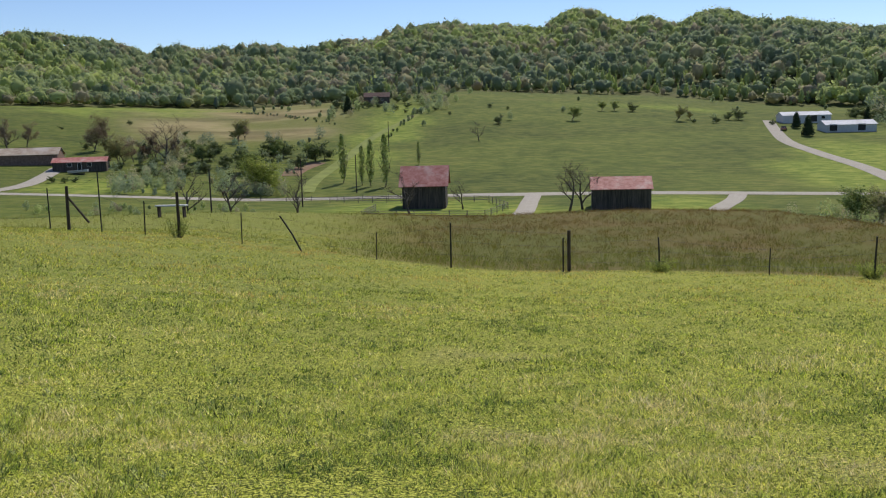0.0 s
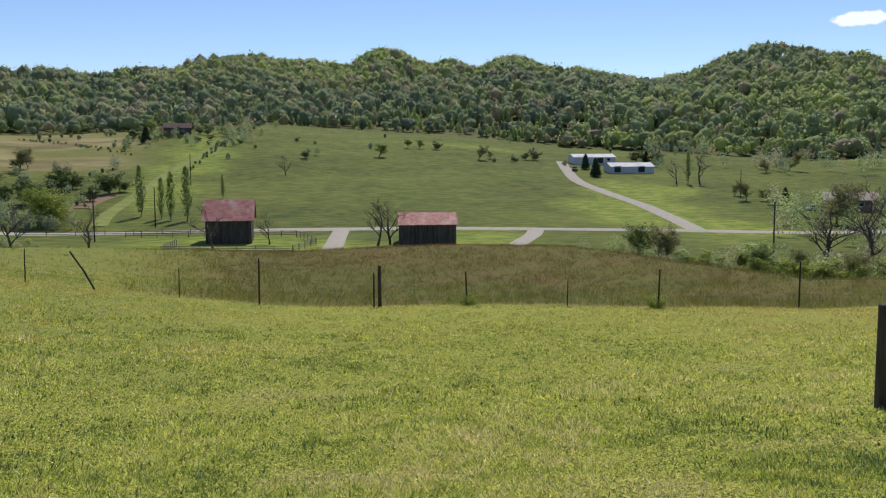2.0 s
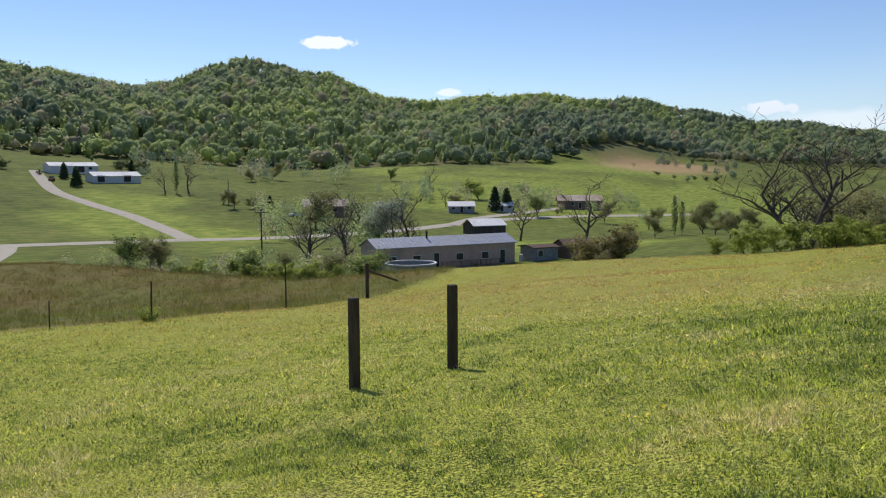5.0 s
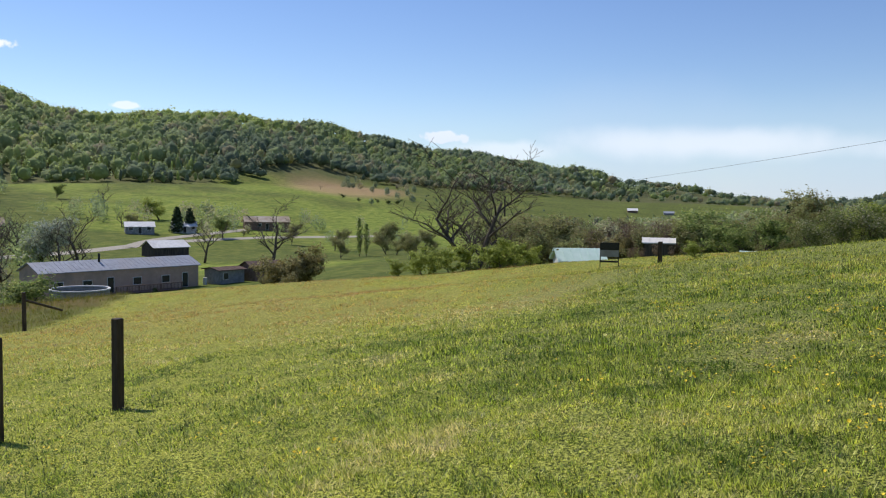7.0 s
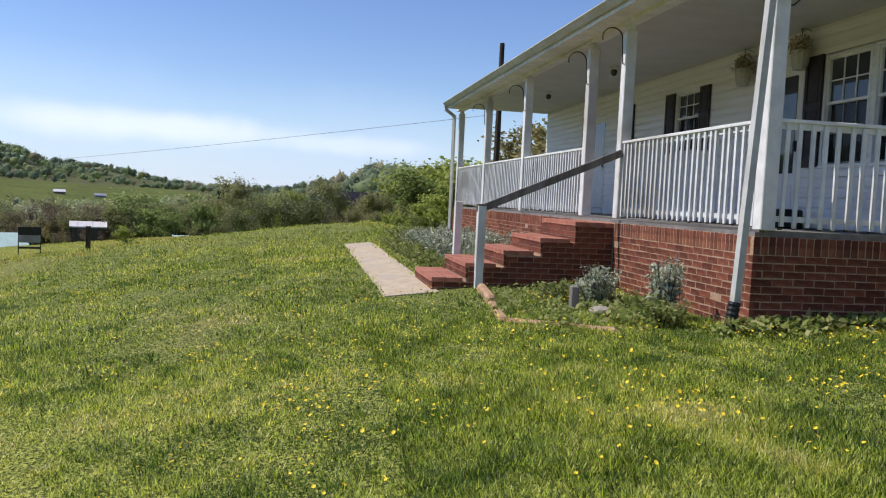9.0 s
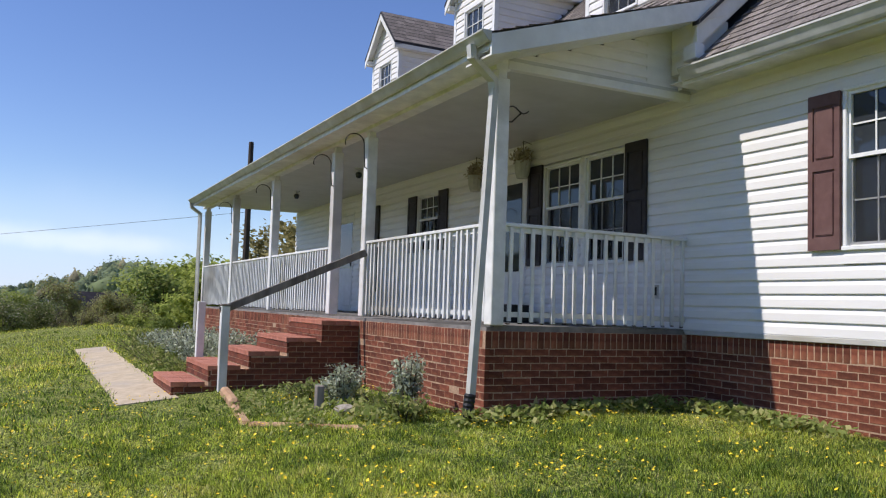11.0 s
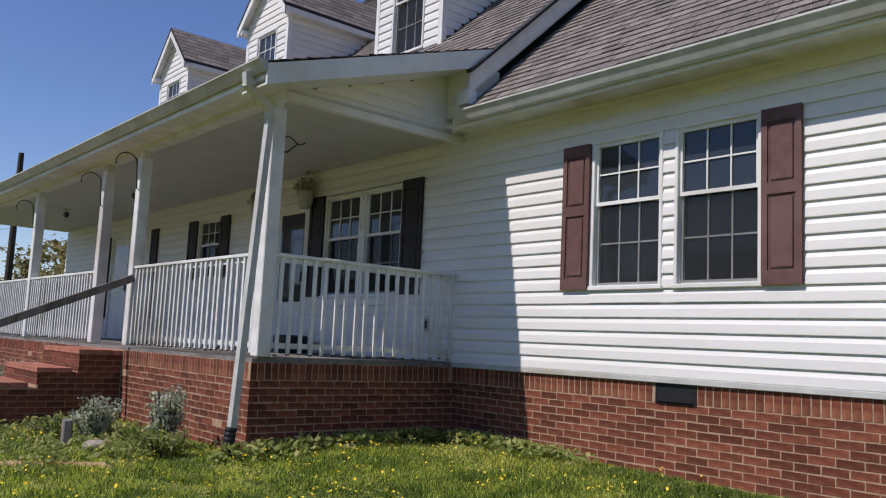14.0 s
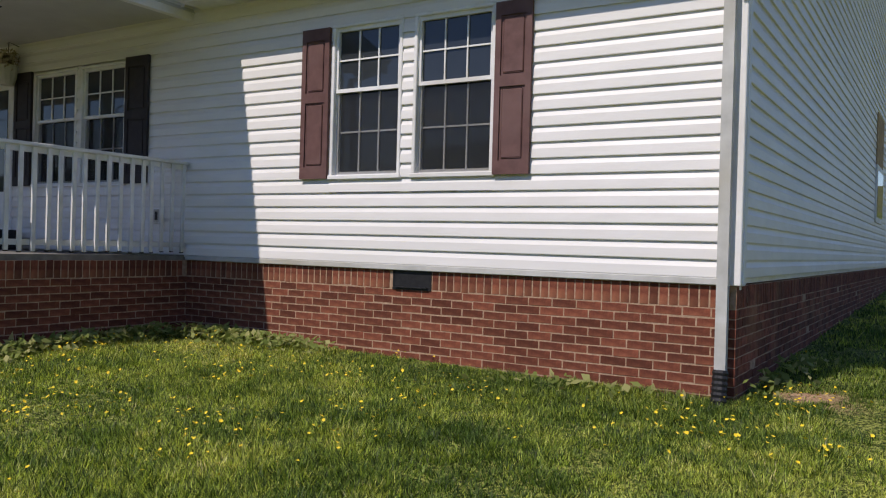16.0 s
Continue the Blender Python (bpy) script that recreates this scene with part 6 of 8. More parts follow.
plant("bush", "22.5 112 2.6; 23.3 110 2.2; 24.2 113 2.8; 25 108 2.4; 25.9 110 2.9; 26.6 106 2.4; 27.8 104 3; 28.6 107 2.6; 29.3 103 3.1; 30.1 105 2.7; 30.9 101 2.6; 31.6 103 3.2; 32.4 100 2.8; 33.2 101 3; 18.6 116 1.8; 17.6 118 1.6; 60.2 47 1.5; 61 48 1.9; 62 46 1.5; 62.9 47 1.7; 64.8 47 1.6; 65.6 46 1.9; 66.4 47 1.5; 58.6 48 1.2; 67.6 48 1.3; 78.5 38 0.9; 87 36 1.2; 94.5 33 1.0; 96 31 1.1; 98 29 1.4; 99.5 27 1.8; 100.5 25 2.3; 101.5 26 2.4; 95 36 1.4; 97 37 1.6; 99 34 2.2")
plant("bud", "29.4 108 4.0; 32.4 103 4.2; 97.5 40 2.4; 93 46 2; 101 40 3.5; 86.5 60 2.4; 88.5 62 2.6; 90.5 66 2.4")


def set_out():
    rnd = random.Random(11)
    for kind, rows in STAND.items():
        variants = {"bare": 4, "bud": 4, "leaf": 3, "bush": 3, "bloom": 2}.get(kind, 1 if len(rows) < 3 else 2)
        masters = [grown(kind, v) for v in range(variants)]
        for v, master in enumerate(masters):
            mine = rows[v::variants]
            poses = []
            for b, r, h in mine:
                p = polar(b, r)
                k = h / 8
                wide = k * {"bush": 1.25, "shrub": 1.45, "bloom": 1.1, "poplar": 0.8, "big": 1.0, "leaf": 1.25, "fresh": 1.3, "bud": 1.25, "ever": 1.2}.get(kind, 1.0)
                poses.append(Matrix.LocRotScale((p.x, p.y, p.z - 0.1), Euler((0, 0, -radians(b) if kind == "big" else rnd.uniform(0, 6.28))), (wide, wide, k)))
            for m in poses[1:]:
                copy_thing(master, m)
            if poses:
                master.matrix_basis = poses[0]


plant("fresh", "86.3 54 2.5; 88.2 56 3.3; 89.6 55 2.9; 91.2 54 2.4; 87.3 58 3; 96.5 46 2.0; 98.7 53 5.6; 99.9 54 5.3; 97.6 52 4.8; 96.6 50 3.4")
plant("bud", "85.4 48 3.6; 92.6 50 3.8; 94 46 3.0; 95.2 44 3.0; 67 66 4.6; 70.5 72 5.2; 79 78 4.6; 82.5 80 4.6")


def thicket(kind, n, b0, b1, r0, r1, low, high, seed):
    """Trees strewn over a stretch of the plan, their tops between two heights over the horizon, in degrees."""
    rnd = random.Random(seed)
    for _ in range(n):
        b, r = rnd.uniform(b0, b1), rnd.uniform(r0, r1)
        top = 1.6 + r * math.tan(radians(rnd.uniform(low, high)))
        h = top - polar(b, r).z
        if h > 1.2 and not (r < 84 and 74.6 < b < 78.2) and not (r < 74 and 68.6 < b < 73.2):
            STAND.setdefault(kind, []).append((b, r, min(h, 9.0)))


thicket("bud", 30, 66, 86, 70, 130, -2.2, -0.8, 1)
thicket("brown", 16, 66, 80, 78, 125, -1.8, -0.8, 6)
thicket("leaf", 8, 78.5, 86, 60, 95, -1.4, -0.3, 7)
thicket("leaf", 16, 66, 98, 60, 130, -2.2, -0.8, 2)
thicket("tan", 12, 66, 97, 62, 110, -2.4, -0.8, 3)
thicket("bud", 14, 85, 97, 46, 80, -2.2, -0.5, 4)
thicket("bush", 18, 67, 84, 44, 60, -4.5, -3.0, 5)
thicket("bud", 5, 46, 58, 215, 260, -2.4, -1.0, 8)
set_out()


def woods():
    """The wooded hills: crowns of leaf clumps by the thousand, hue by tree and by haze put into the colour."""
    rng = np.random.default_rng(5)
    n = 24000
    a = rng.uniform(-44, 112, n)
    f_r, t_r = np.interp(a, BEARING, FOOT_R), np.interp(a, BEARING, RIDGE_R)
    u = rng.random(n) ** 0.8
    far = np.where((a > 48) & (a < 72), 30, 0)
    r = f_r + far + (t_r * 1.015 - f_r - far) * u
    keep = rng.random(n) < np.where(a > 72, 0.55, 1.0) * np.clip(620 / r, 0.25, 1)
    keep &= np.hypot((a - 55.3) / 5.2, (r - 550) / 105) > 1
    a, r, u = a[keep], r[keep], u[keep]
    x, y = r * np.sin(np.radians(a)), r * np.cos(np.radians(a))
    z = ground(x, y)
    n = len(x)
    h = rng.uniform(6.5, 13.5, n) * np.where(u > 0.97, 0.95, 1) * np.where(u < 0.1, 0.75, 1)
    patch = np.sin(x * 0.013 + 2 * np.sin(y * 0.011)) + np.sin(y * 0.019 - x * 0.008 + 1)
    broad = np.sin(x * 0.006 + 1.5 * np.sin(y * 0.007 + 0.5)) + np.sin(y * 0.009 + x * 0.004)
    stand = np.sin(x * 0.045 + 2.2 * np.sin(y * 0.031)) + np.sin(y * 0.05 + 1.7 * np.sin(x * 0.027 + 1))
    tint = np.clip(0.42 + 0.1 * patch + 0.1 * broad + rng.normal(scale=0.12, size=n) + 0.24 * np.clip(stand - 1.0, 0, 1) - 0.12 * np.clip(-stand - 0.8, 0, 1), 0.06, 0.88)
    # Haze is put into the tint here: crowns past 850 m turn darker, bluer.
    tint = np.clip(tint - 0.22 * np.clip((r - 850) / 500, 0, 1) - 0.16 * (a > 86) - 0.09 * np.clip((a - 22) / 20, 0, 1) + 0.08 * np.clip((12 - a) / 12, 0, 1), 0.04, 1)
    tint = np.where(rng.random(n) < 0.1 + 0.16 * (broad < -0.7), rng.uniform(0.88, 1.0, n), tint)
    dark = rng.random(n) < 0.07 + 0.09 * (patch < -0.8)
    tint = np.where(dark, 0.03, tint)
    young = (u < 0.2) & (rng.random(n) < 0.5) & (a > -14) & (a < 46)
    tint = np.where(young & ~dark, rng.uniform(0.5, 0.76, n), tint)
    narrow = np.where(dark | young, 0.55, 1.0)
    w = np.clip(np.exp(rng.normal(1.2, 0.34, n)), 1.5, 7.0) * narrow * np.clip(r / 800, 1, 2.0)
    h = h * np.clip(0.72 + w / 13, 0.8, 1.25)
    h = np.where(u > 0.85, np.clip(h, 7.5, 11.5) * np.where(a > 86, 0.7, 1), h)
    low = np.where(dark | young, 0.46, 0.55)
    high = np.where(dark | young, 0.52, 0.45)
    bm = bmesh.new()
    bmesh.ops.create_icosphere(bm, subdivisions=1, radius=0.8)
    ball = np.array([tuple(v.co) for v in bm.verts])
    faces = np.array([[v.index for v in f.verts] for f in bm.faces if f.calc_center_median().z > -0.55])
    bm.free()
    nv = len(ball)
    phase = rng.uniform(0, 6.28, (n, 3))
    slim = (dark | young)[:, None]

    def swell(p):
        """Lobes of the crowns over directions, the same for bodies and leaf clumps."""
        az = np.arctan2(p[..., 1], p[..., 0])
        k = 1 + 0.2 * np.sin(3 * az + phase[:, :1] + 2 * p[..., 2]) + 0.17 * np.sin(4 * p[..., 2] + 2 * az + phase[:, 1:2]) + 0.1 * np.sin(5 * az - 5 * p[..., 2] + phase[:, 2:])
        return k, np.where(slim, np.clip(0.72 - 0.5 * p[..., 2], 0.2, 1.1), np.clip(1.02 - 0.1 * p[..., 2], 0, 1.2))
    body = np.repeat(ball[None], n, 0)
    k, taper = swell(body)
    k = k + 0.06 * rng.normal(size=k.shape)
    body[..., 0] *= w[:, None] * k * taper
    body[..., 1] *= w[:, None] * k * taper
    body[..., 2] *= (h * high)[:, None] * k
    body += np.stack([x, y, z + h * low], -1)[:, None]
    tri = (faces[None] + (np.arange(n) * nv)[:, None, None]).reshape(-1)
    me = bpy.data.meshes.new("hill_woods")
    me.vertices.add(n * nv)
    me.vertices.foreach_set("co", body.reshape(-1).astype(np.float32))
    me.loops.add(len(tri))
    me.loops.foreach_set("vertex_index", tri.astype(np.int32))
    me.polygons.add(len(tri) // 3)
    me.polygons.foreach_set("loop_start", np.arange(0, len(tri), 3, dtype=np.int32))
    me.polygons.foreach_set("loop_total", np.full(len(tri) // 3, 3, dtype=np.int32))
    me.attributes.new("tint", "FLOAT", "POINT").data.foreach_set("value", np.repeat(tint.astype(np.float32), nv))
    me.update()
    me.shade_smooth()
    me.materials.append(WOODS)
    wood = tagged(new("hill_woods", me), "mixed spring woodland covering the hills", "woodland", kind="stuff")
    per = 66
    ang, v = rng.uniform(0, 2 * np.pi, (n, per)), rng.uniform(-0.5, 1, (n, per))
    q = np.sqrt(np.clip(1 - v * v, 0, 1))
    out = np.stack([q * np.cos(ang), q * np.sin(ang), v], -1)
    k, taper = swell(out)
    k = k * rng.uniform(0.6, 1.06, (n, per))
    c = np.stack([x[:, None] + out[..., 0] * w[:, None] * k * taper, y[:, None] + out[..., 1] * w[:, None] * k * taper, z[:, None] + h[:, None] * (low[:, None] + high[:, None] * v * k)], -1).reshape(-1, 3)
    size = (rng.uniform(0.5, 1.1, (n, per)) * (w[:, None] * 0.145 / narrow[:, None] ** 0.5)).reshape(-1)
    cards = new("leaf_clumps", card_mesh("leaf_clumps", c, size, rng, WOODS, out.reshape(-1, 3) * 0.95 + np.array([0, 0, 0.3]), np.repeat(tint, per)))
    cards.parent = wood
    tagged(cards, kind="stuff")


def woods_material():
    m, n, l, p = shader("hill_woodland")
    at = n.new("ShaderNodeAttribute")
    at.attribute_name = "tint"
    g = n.new("ShaderNodeNewGeometry")
    # Ramp kept light and bluish to carry the haze over the hills.
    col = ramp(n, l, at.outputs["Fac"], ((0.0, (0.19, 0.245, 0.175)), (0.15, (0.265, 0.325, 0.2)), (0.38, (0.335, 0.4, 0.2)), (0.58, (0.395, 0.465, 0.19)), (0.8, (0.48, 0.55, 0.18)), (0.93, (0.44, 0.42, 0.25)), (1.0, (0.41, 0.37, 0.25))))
    v = n.new("ShaderNodeMapRange")
    l.new(g.outputs["Random Per Island"], v.inputs["Value"])
    v.inputs["To Min"].default_value, v.inputs["To Max"].default_value = 0.92, 1.08
    hs = n.new("ShaderNodeHueSaturation")
    l.new(v.outputs[0], hs.inputs["Value"])
    l.new(col, hs.inputs["Color"])
    l.new(hs.outputs[0], p.inputs["Base Color"])
    p.inputs["Roughness"].default_value, p.inputs["Specular IOR Level"].default_value = 0.8, 0.1
    tr, mx = n.new("ShaderNodeBsdfTranslucent"), n.new("ShaderNodeMixShader")
    l.new(hs.outputs[0], tr.inputs["Color"])
    mx.inputs["Fac"].default_value = 0.55
    l.new(p.outputs[0], mx.inputs[1])
    l.new(tr.outputs[0], mx.inputs[2])
    l.new(mx.outputs[0], n["Material Output"].inputs["Surface"])
    return m


WOODS = woods_material()
woods()


def scrub():
    """Belts of brush and small trees along the valley, too many to count."""
    rng = np.random.default_rng(31)
    xs, ys, hs, ts = [], [], [], []
    for b0, b1, r0, r1, n, h0, h1, t0, t1 in ((64, 93, 95, 330, 520, 5, 9.5, 0.35, 1.0), (76, 92, 330, 700, 260, 6, 10, 0.1, 0.8), (-29, -17, 172, 230, 330, 0.7, 4.2, 0.1, 0.7), (-29, -15, 235, 300, 90, 0.8, 4.6, 0.0, 0.5), (-34, -19, 128, 150, 60, 0.6, 1.8, 0.4, 1.0), (-20, -8, 400, 470, 50, 1, 3.0, 0.0, 0.6), (-16, -6, 340, 460, 110, 2, 6, 0.2, 0.9),
                                              (14, 34, 104, 122, 90, 1.5, 4, 0.4, 1.0), (28, 36, 150, 240, 60, 3, 7, 0.2, 1.0), (44, 62, 225, 330, 60, 3, 7, 0.2, 1.0), (36, 50, 262, 300, 40, 4, 8, 0.1, 0.8), (20, 34, 330, 430, 60, 4, 9, 0.0, 0.7), (-12, 20, 300, 470, 40, 1.5, 4, 0.2, 0.8), (55, 75, 420, 620, 70, 3, 6, 0.0, 0.3)):
        a, r = rng.uniform(b0, b1, n), r0 + (r1 - r0) * rng.random(n)
        clump = np.sin(a * 2.1 + r * 0.05) + np.sin(a * 0.9 - r * 0.03)
        ok = clump > -0.4
        a, r = a[ok], r[ok]
        xs.append(r * np.sin(np.radians(a)))
        ys.append(r * np.cos(np.radians(a)))
        hs.append(rng.uniform(h0, h1, len(a)))
        ts.append(rng.uniform(t0, t1, len(a)))
    for b0, r0, b1, r1, n, h0, h1 in ((-11.2, 270, -6.6, 400, 40, 0.5, 1.5), (-20.5, 420, -14.2, 330, 50, 0.3, 0.9), (-16, 380, -11, 392, 30, 0.3, 1.0)):
        k = rng.random(n)
        a, r = b0 + (b1 - b0) * k + rng.normal(scale=0.15, size=n), r0 + (r1 - r0) * k + rng.normal(scale=2.0, size=n)
        xs.append(r * np.sin(np.radians(a)))
        ys.append(r * np.cos(np.radians(a)))
        hs.append(rng.uniform(h0, h1, n))
        ts.append(rng.uniform(0.2, 0.9, n))
    x, y, h, t = (np.concatenate(q) for q in (xs, ys, hs, ts))
    d_road = np.abs(y - np.interp(x, [-190, -60, 15, 85, 120, 240], [150, 160, 165, 156, 158, 150]))
    d_drive = np.hypot(np.clip(np.abs(x - np.interp(y, [158, 225, 325], [70, 73, 84])) - 4, 0, 99), 0) + 99 * (y < 158) + 99 * (y > 340)
    ok = (d_road > 5) & (d_drive > 3)
    x, y, h, t = x[ok], y[ok], h[ok], t[ok]
    n, per = len(x), 190
    z = ground(x, y)
    a = np.degrees(np.arctan2(x, y))
    tall = 1.6 + np.hypot(x, y) * np.tan(np.radians(np.interp(a, [60, 66, 70, 78, 81, 86, 89, 93], [-2.6, -1.7, -1.2, -1.0, -0.6, -0.1, 0, -0.3]))) - z
    h = np.where(a > 60, np.clip(np.minimum(h, tall), 0.8, 20), h)
    w = h * rng.uniform(0.28, 0.42, n)
    ang, v = rng.uniform(0, 2 * np.pi, (n, per)), rng.uniform(-0.95, 1, (n, per))
    q = np.sqrt(np.clip(1 - v * v, 0, 1))
    lump = rng.uniform(0.45, 1.1, (n, per))
    out = np.stack([q * np.cos(ang), q * np.sin(ang), v], -1)
    c = np.stack([x[:, None] + out[..., 0] * w[:, None] * lump, y[:, None] + out[..., 1] * w[:, None] * lump, z[:, None] + h[:, None] * (0.5 + 0.48 * v * lump)], -1)
    size = (rng.uniform(0.35, 1.0, (n, per)) * np.clip(w * 0.12, 0.0007 * np.hypot(x, y), 0.0018 * np.hypot(x, y))[:, None]).reshape(-1)
    t = np.where(rng.random(n) < 0.3, rng.uniform(0.9, 1.0, n), t * 0.7)
    me = card_mesh("valley_brush", c.reshape(-1, 3), size, rng, WOODS, out.reshape(-1, 3) * 0.8 + np.array([0, 0, 0.3]), np.repeat(t, per), 1.4)
    tagged(new("valley_brush", me), "tangled brush and small trees along the valley", "brush", kind="stuff")


scrub()

# ---- steps, walk and porch fittings ----
STEP_X0, STEP_X1 = 10.22, 11.72
STEP_Y = (-1.18, -1.59, -2.06, -2.52, -2.96)
STEP_Z = (0.67, 0.86, 1.03, 1.2, 1.42)
RED_TREAD = surface("red_step_brick", (0.34, 0.13, 0.085), (0.5, 0.22, 0.15), 14, 0.9, 0.4, 90, vary=0.15)
steps = thing("porch_steps", "red brick porch steps with lighter red treads", "steps", (10.97, -2.3, 0.5))
for k, (y, z) in enumerate(zip(STEP_Y, STEP_Z)):
    y1 = PORCH_Y - 0.02 if k == 4 else STEP_Y[k + 1] - 0.02
    part("step", boxed(STEP_X0 + 0.012, y1, 0.2, STEP_X1 - 0.012, y - 0.012, z - 0.058, bevel=0.004), MORTAR, steps)


def stair_bricks():
    """Treads of brick headers and coursed risers and sides, each brick with its own edges."""
    rnd = random.Random(3)
    head = mesh_of("tread_brick", boxed(-0.033, -0.19, -0.029, 0.033, 0.0, 0.029, bevel=0.004), RED_TREAD)
    face = mesh_of("riser_brick", boxed(-0.095, -0.03, -0.029, 0.095, 0.0, 0.029, bevel=0.003), BRICK)

    def courses(a, b, row):
        """The spans of a course of bricks between two ends, in running bond."""
        q = a - (0.1015 if row % 2 else 0.0)
        while q < b - 0.02:
            lo, hi = max(q, a), min(q + 0.193, b)
            if hi - lo > 0.03:
                yield lo, hi
            q += 0.203

    def lay(at, long, turn):
        ob = new("brick", face)
        ob.parent, ob.matrix_parent_inverse = steps, world_of(steps).inverted()
        ob.matrix_basis = Matrix.LocRotScale(at, Euler((0, 0, turn)), (long, 1, 1))

    for k, (y, z) in enumerate(zip(STEP_Y, STEP_Z)):
        y1 = PORCH_Y if k == 4 else STEP_Y[k + 1]
        x = STEP_X0 + 0.036
        while x < STEP_X1 - 0.02:
            for row in range(2 if k < 4 else 3):
                ob = new("brick", head)
                ob.parent = steps
                ob.matrix_parent_inverse = world_of(steps).inverted()
                ob.matrix_basis = Matrix.Translation((x + rnd.gauss(0, 0.001), y + 0.006 - row * 0.197, z - 0.029 + rnd.gauss(0, 0.0015)))
            x += 0.0725
        zz, row = z - 0.058 - 0.036, 0
        low = 0.42 if k == 0 else STEP_Z[k - 1]
        while zz > low - 0.02:
            for a, b in courses(STEP_X0 + 0.004, STEP_X1 - 0.004, row):
                lay(((a + b) / 2, y - 0.004, zz), (b - a) / 0.19, 0)
            zz -= 0.0677
            row += 1
    # western side of the flight
    z, row = STEP_Z[4] - 0.058 - 0.036, 0
    while z > 0.42:
        front = max(q for q, t in zip(STEP_Y, STEP_Z) if t - 0.05 > z)
        for a, b in courses(PORCH_Y + 0.004, front - 0.034, row):
            lay((STEP_X0 + 0.004, (a + b) / 2, z), (b - a) / 0.19, math.pi / 2)
        z -= 0.0677
        row += 1


stair_bricks()


def newel(x, y, top, rail_to):
    """A stair post with its sloping hand rail up to the porch post."""
    base = gz(x, y)
    th = thing("stair_handrail", "grey weathered wooden stair handrail with square post", "handrail", (x, y, base), group="stair handrails")
    part("newel_post", boxed(x - 0.05, y - 0.05, base - 0.1, x + 0.05, y + 0.05, top, bevel=0.006), PORCH_PAINT, th, "square post with flaking white paint")
    part("post_cap", boxed(x - 0.056, y - 0.056, top, x + 0.056, y + 0.056, top + 0.025, bevel=0.006), GREY_WOOD, th)
    a, b = Vector((x, y + 0.06, top - 0.06)), Vector(rail_to)
    d = b - a
    m = Matrix.Translation(a) @ d.to_track_quat("X", "Z").to_matrix().to_4x4()
    part("handrail", boxed(0, -0.02, -0.045, d.length, 0.02, 0.045, m=m, bevel=0.005), GREY_WOOD, th, "grey weathered sloping board")


newel(10.2, -1.75, 1.56, (10.2, PORCH_Y - 0.04, 2.3))
bm = boxed(11.76 - 0.05, -1.76 - 0.05, 0.4, 11.76 + 0.05, -1.76 + 0.05, 1.6, bevel=0.006)
part("newel_post", bm, PORCH_PAINT, steps, "square post with flaking white paint")

for k in range(3):
    x0 = 10.0 + k * 3.05
    bm = bmesh.new()
    rows = []
    for q in range(6):
        xx = x0 + 3.04 * q / 5
        rows.append([bm.verts.new((xx, yy, gz(xx, yy) + dz)) for yy, dz in ((-1.24, -0.15), (-1.24, 0.012), (-0.59, 0.012), (-0.59, -0.15))])
    for ra, rb in zip(rows, rows[1:]):
        for q in range(3):
            bm.faces.new((ra[q], ra[q + 1], rb[q + 1], rb[q]))
    bm.faces.new(rows[0])
    bm.faces.new(rows[-1][::-1])
    slab = part("walkway_slab", bm, CONCRETE)
    tagged(slab, "pale concrete slab of the front walk", "walkway", "walkway slabs")


def downspout(pts, name="downspout", label="white metal downspout with black corrugated foot"):
    th = thing(name, label, "downspout", pts[-1], group="downspouts")
    bm = bmesh.new()
    for a, b in zip(pts, pts[1:]):
        a, b = Vector(a), Vector(b)
        d = b - a
        m = Matrix.Translation(a) @ (d.to_track_quat("Z", "Y")).to_matrix().to_4x4()
        box(bm, -0.038, -0.03, -0.02, 0.038, 0.03, d.length + 0.02, m=m)
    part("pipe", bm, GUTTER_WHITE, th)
    e = Vector(pts[-1])
    g = gz(e.x, e.y)
    bm = bmesh.new()
    line, rad = [], []
    n = 14
    for k in range(n + 1):
        t = k / n
        line.append((e.x, e.y + 0.04 * t, e.z + 0.06 - (e.z + 0.06 - g + 0.03) * t))
        rad.append(0.05 + (0.006 if k % 2 else 0))
    tube(bm, line, rad, 12)
    part("corrugated_pipe", bm, BLACK_PLASTIC, th, "black corrugated drain pipe")
    return th


downspout([(6.74, -3.1, 3.99), (6.74, -3.11, 3.9), (6.86, -3.4, 3.76), (6.87, -3.42, 3.66), (6.87, -3.27, 0.8)])
downspout([(21.3, -3.12, 3.99), (21.3, -3.14, 3.9), (21.42, -3.38, 3.76), (21.44, -3.4, 0.75)])
downspout([(1.485, -5.42, 4.02), (1.485, -5.45, 3.95), (1.485, -5.8, 3.8), (1.485, -5.81, 0.79)])


def plant_hook(x, z):
    """A black wrought hook that curls out from a porch post."""
    bm = bmesh.new()
    y = PORCH_Y + 0.0
    pts = [(x, y - 0.03, z - 0.34), (x, y + 0.0, z - 0.33), (x, y + 0.02, z - 0.05)]
    for k in range(11):
        pts.append((x, y + 0.15 - 0.13 * math.cos(math.pi * k / 9), z - 0.02 + 0.12 * math.sin(math.pi * k / 9)))
    tube(bm, pts, 0.008, 6)
    ob = part("plant_hook", bm, BLACK_METAL, None, smooth=True)
    tagged(ob, "black curled metal plant hook on porch post", "hook", "plant hooks")


for x, z in ((POSTS[1], 3.74), (POSTS[2], 3.66), (POSTS[3], 3.62), (POSTS[4], 3.62)):
    plant_hook(x - 0.05, z)
bm = bmesh.new()
spiral = [(7.06, -3.58, 3.5), (7.0, -3.63, 3.55)] + [(6.98, -3.64 - 0.24 * k / 8, 3.55 + 0.03 * math.sin(k * 0.8)) for k in range(9)]
tube(bm, spiral, 0.007, 6)
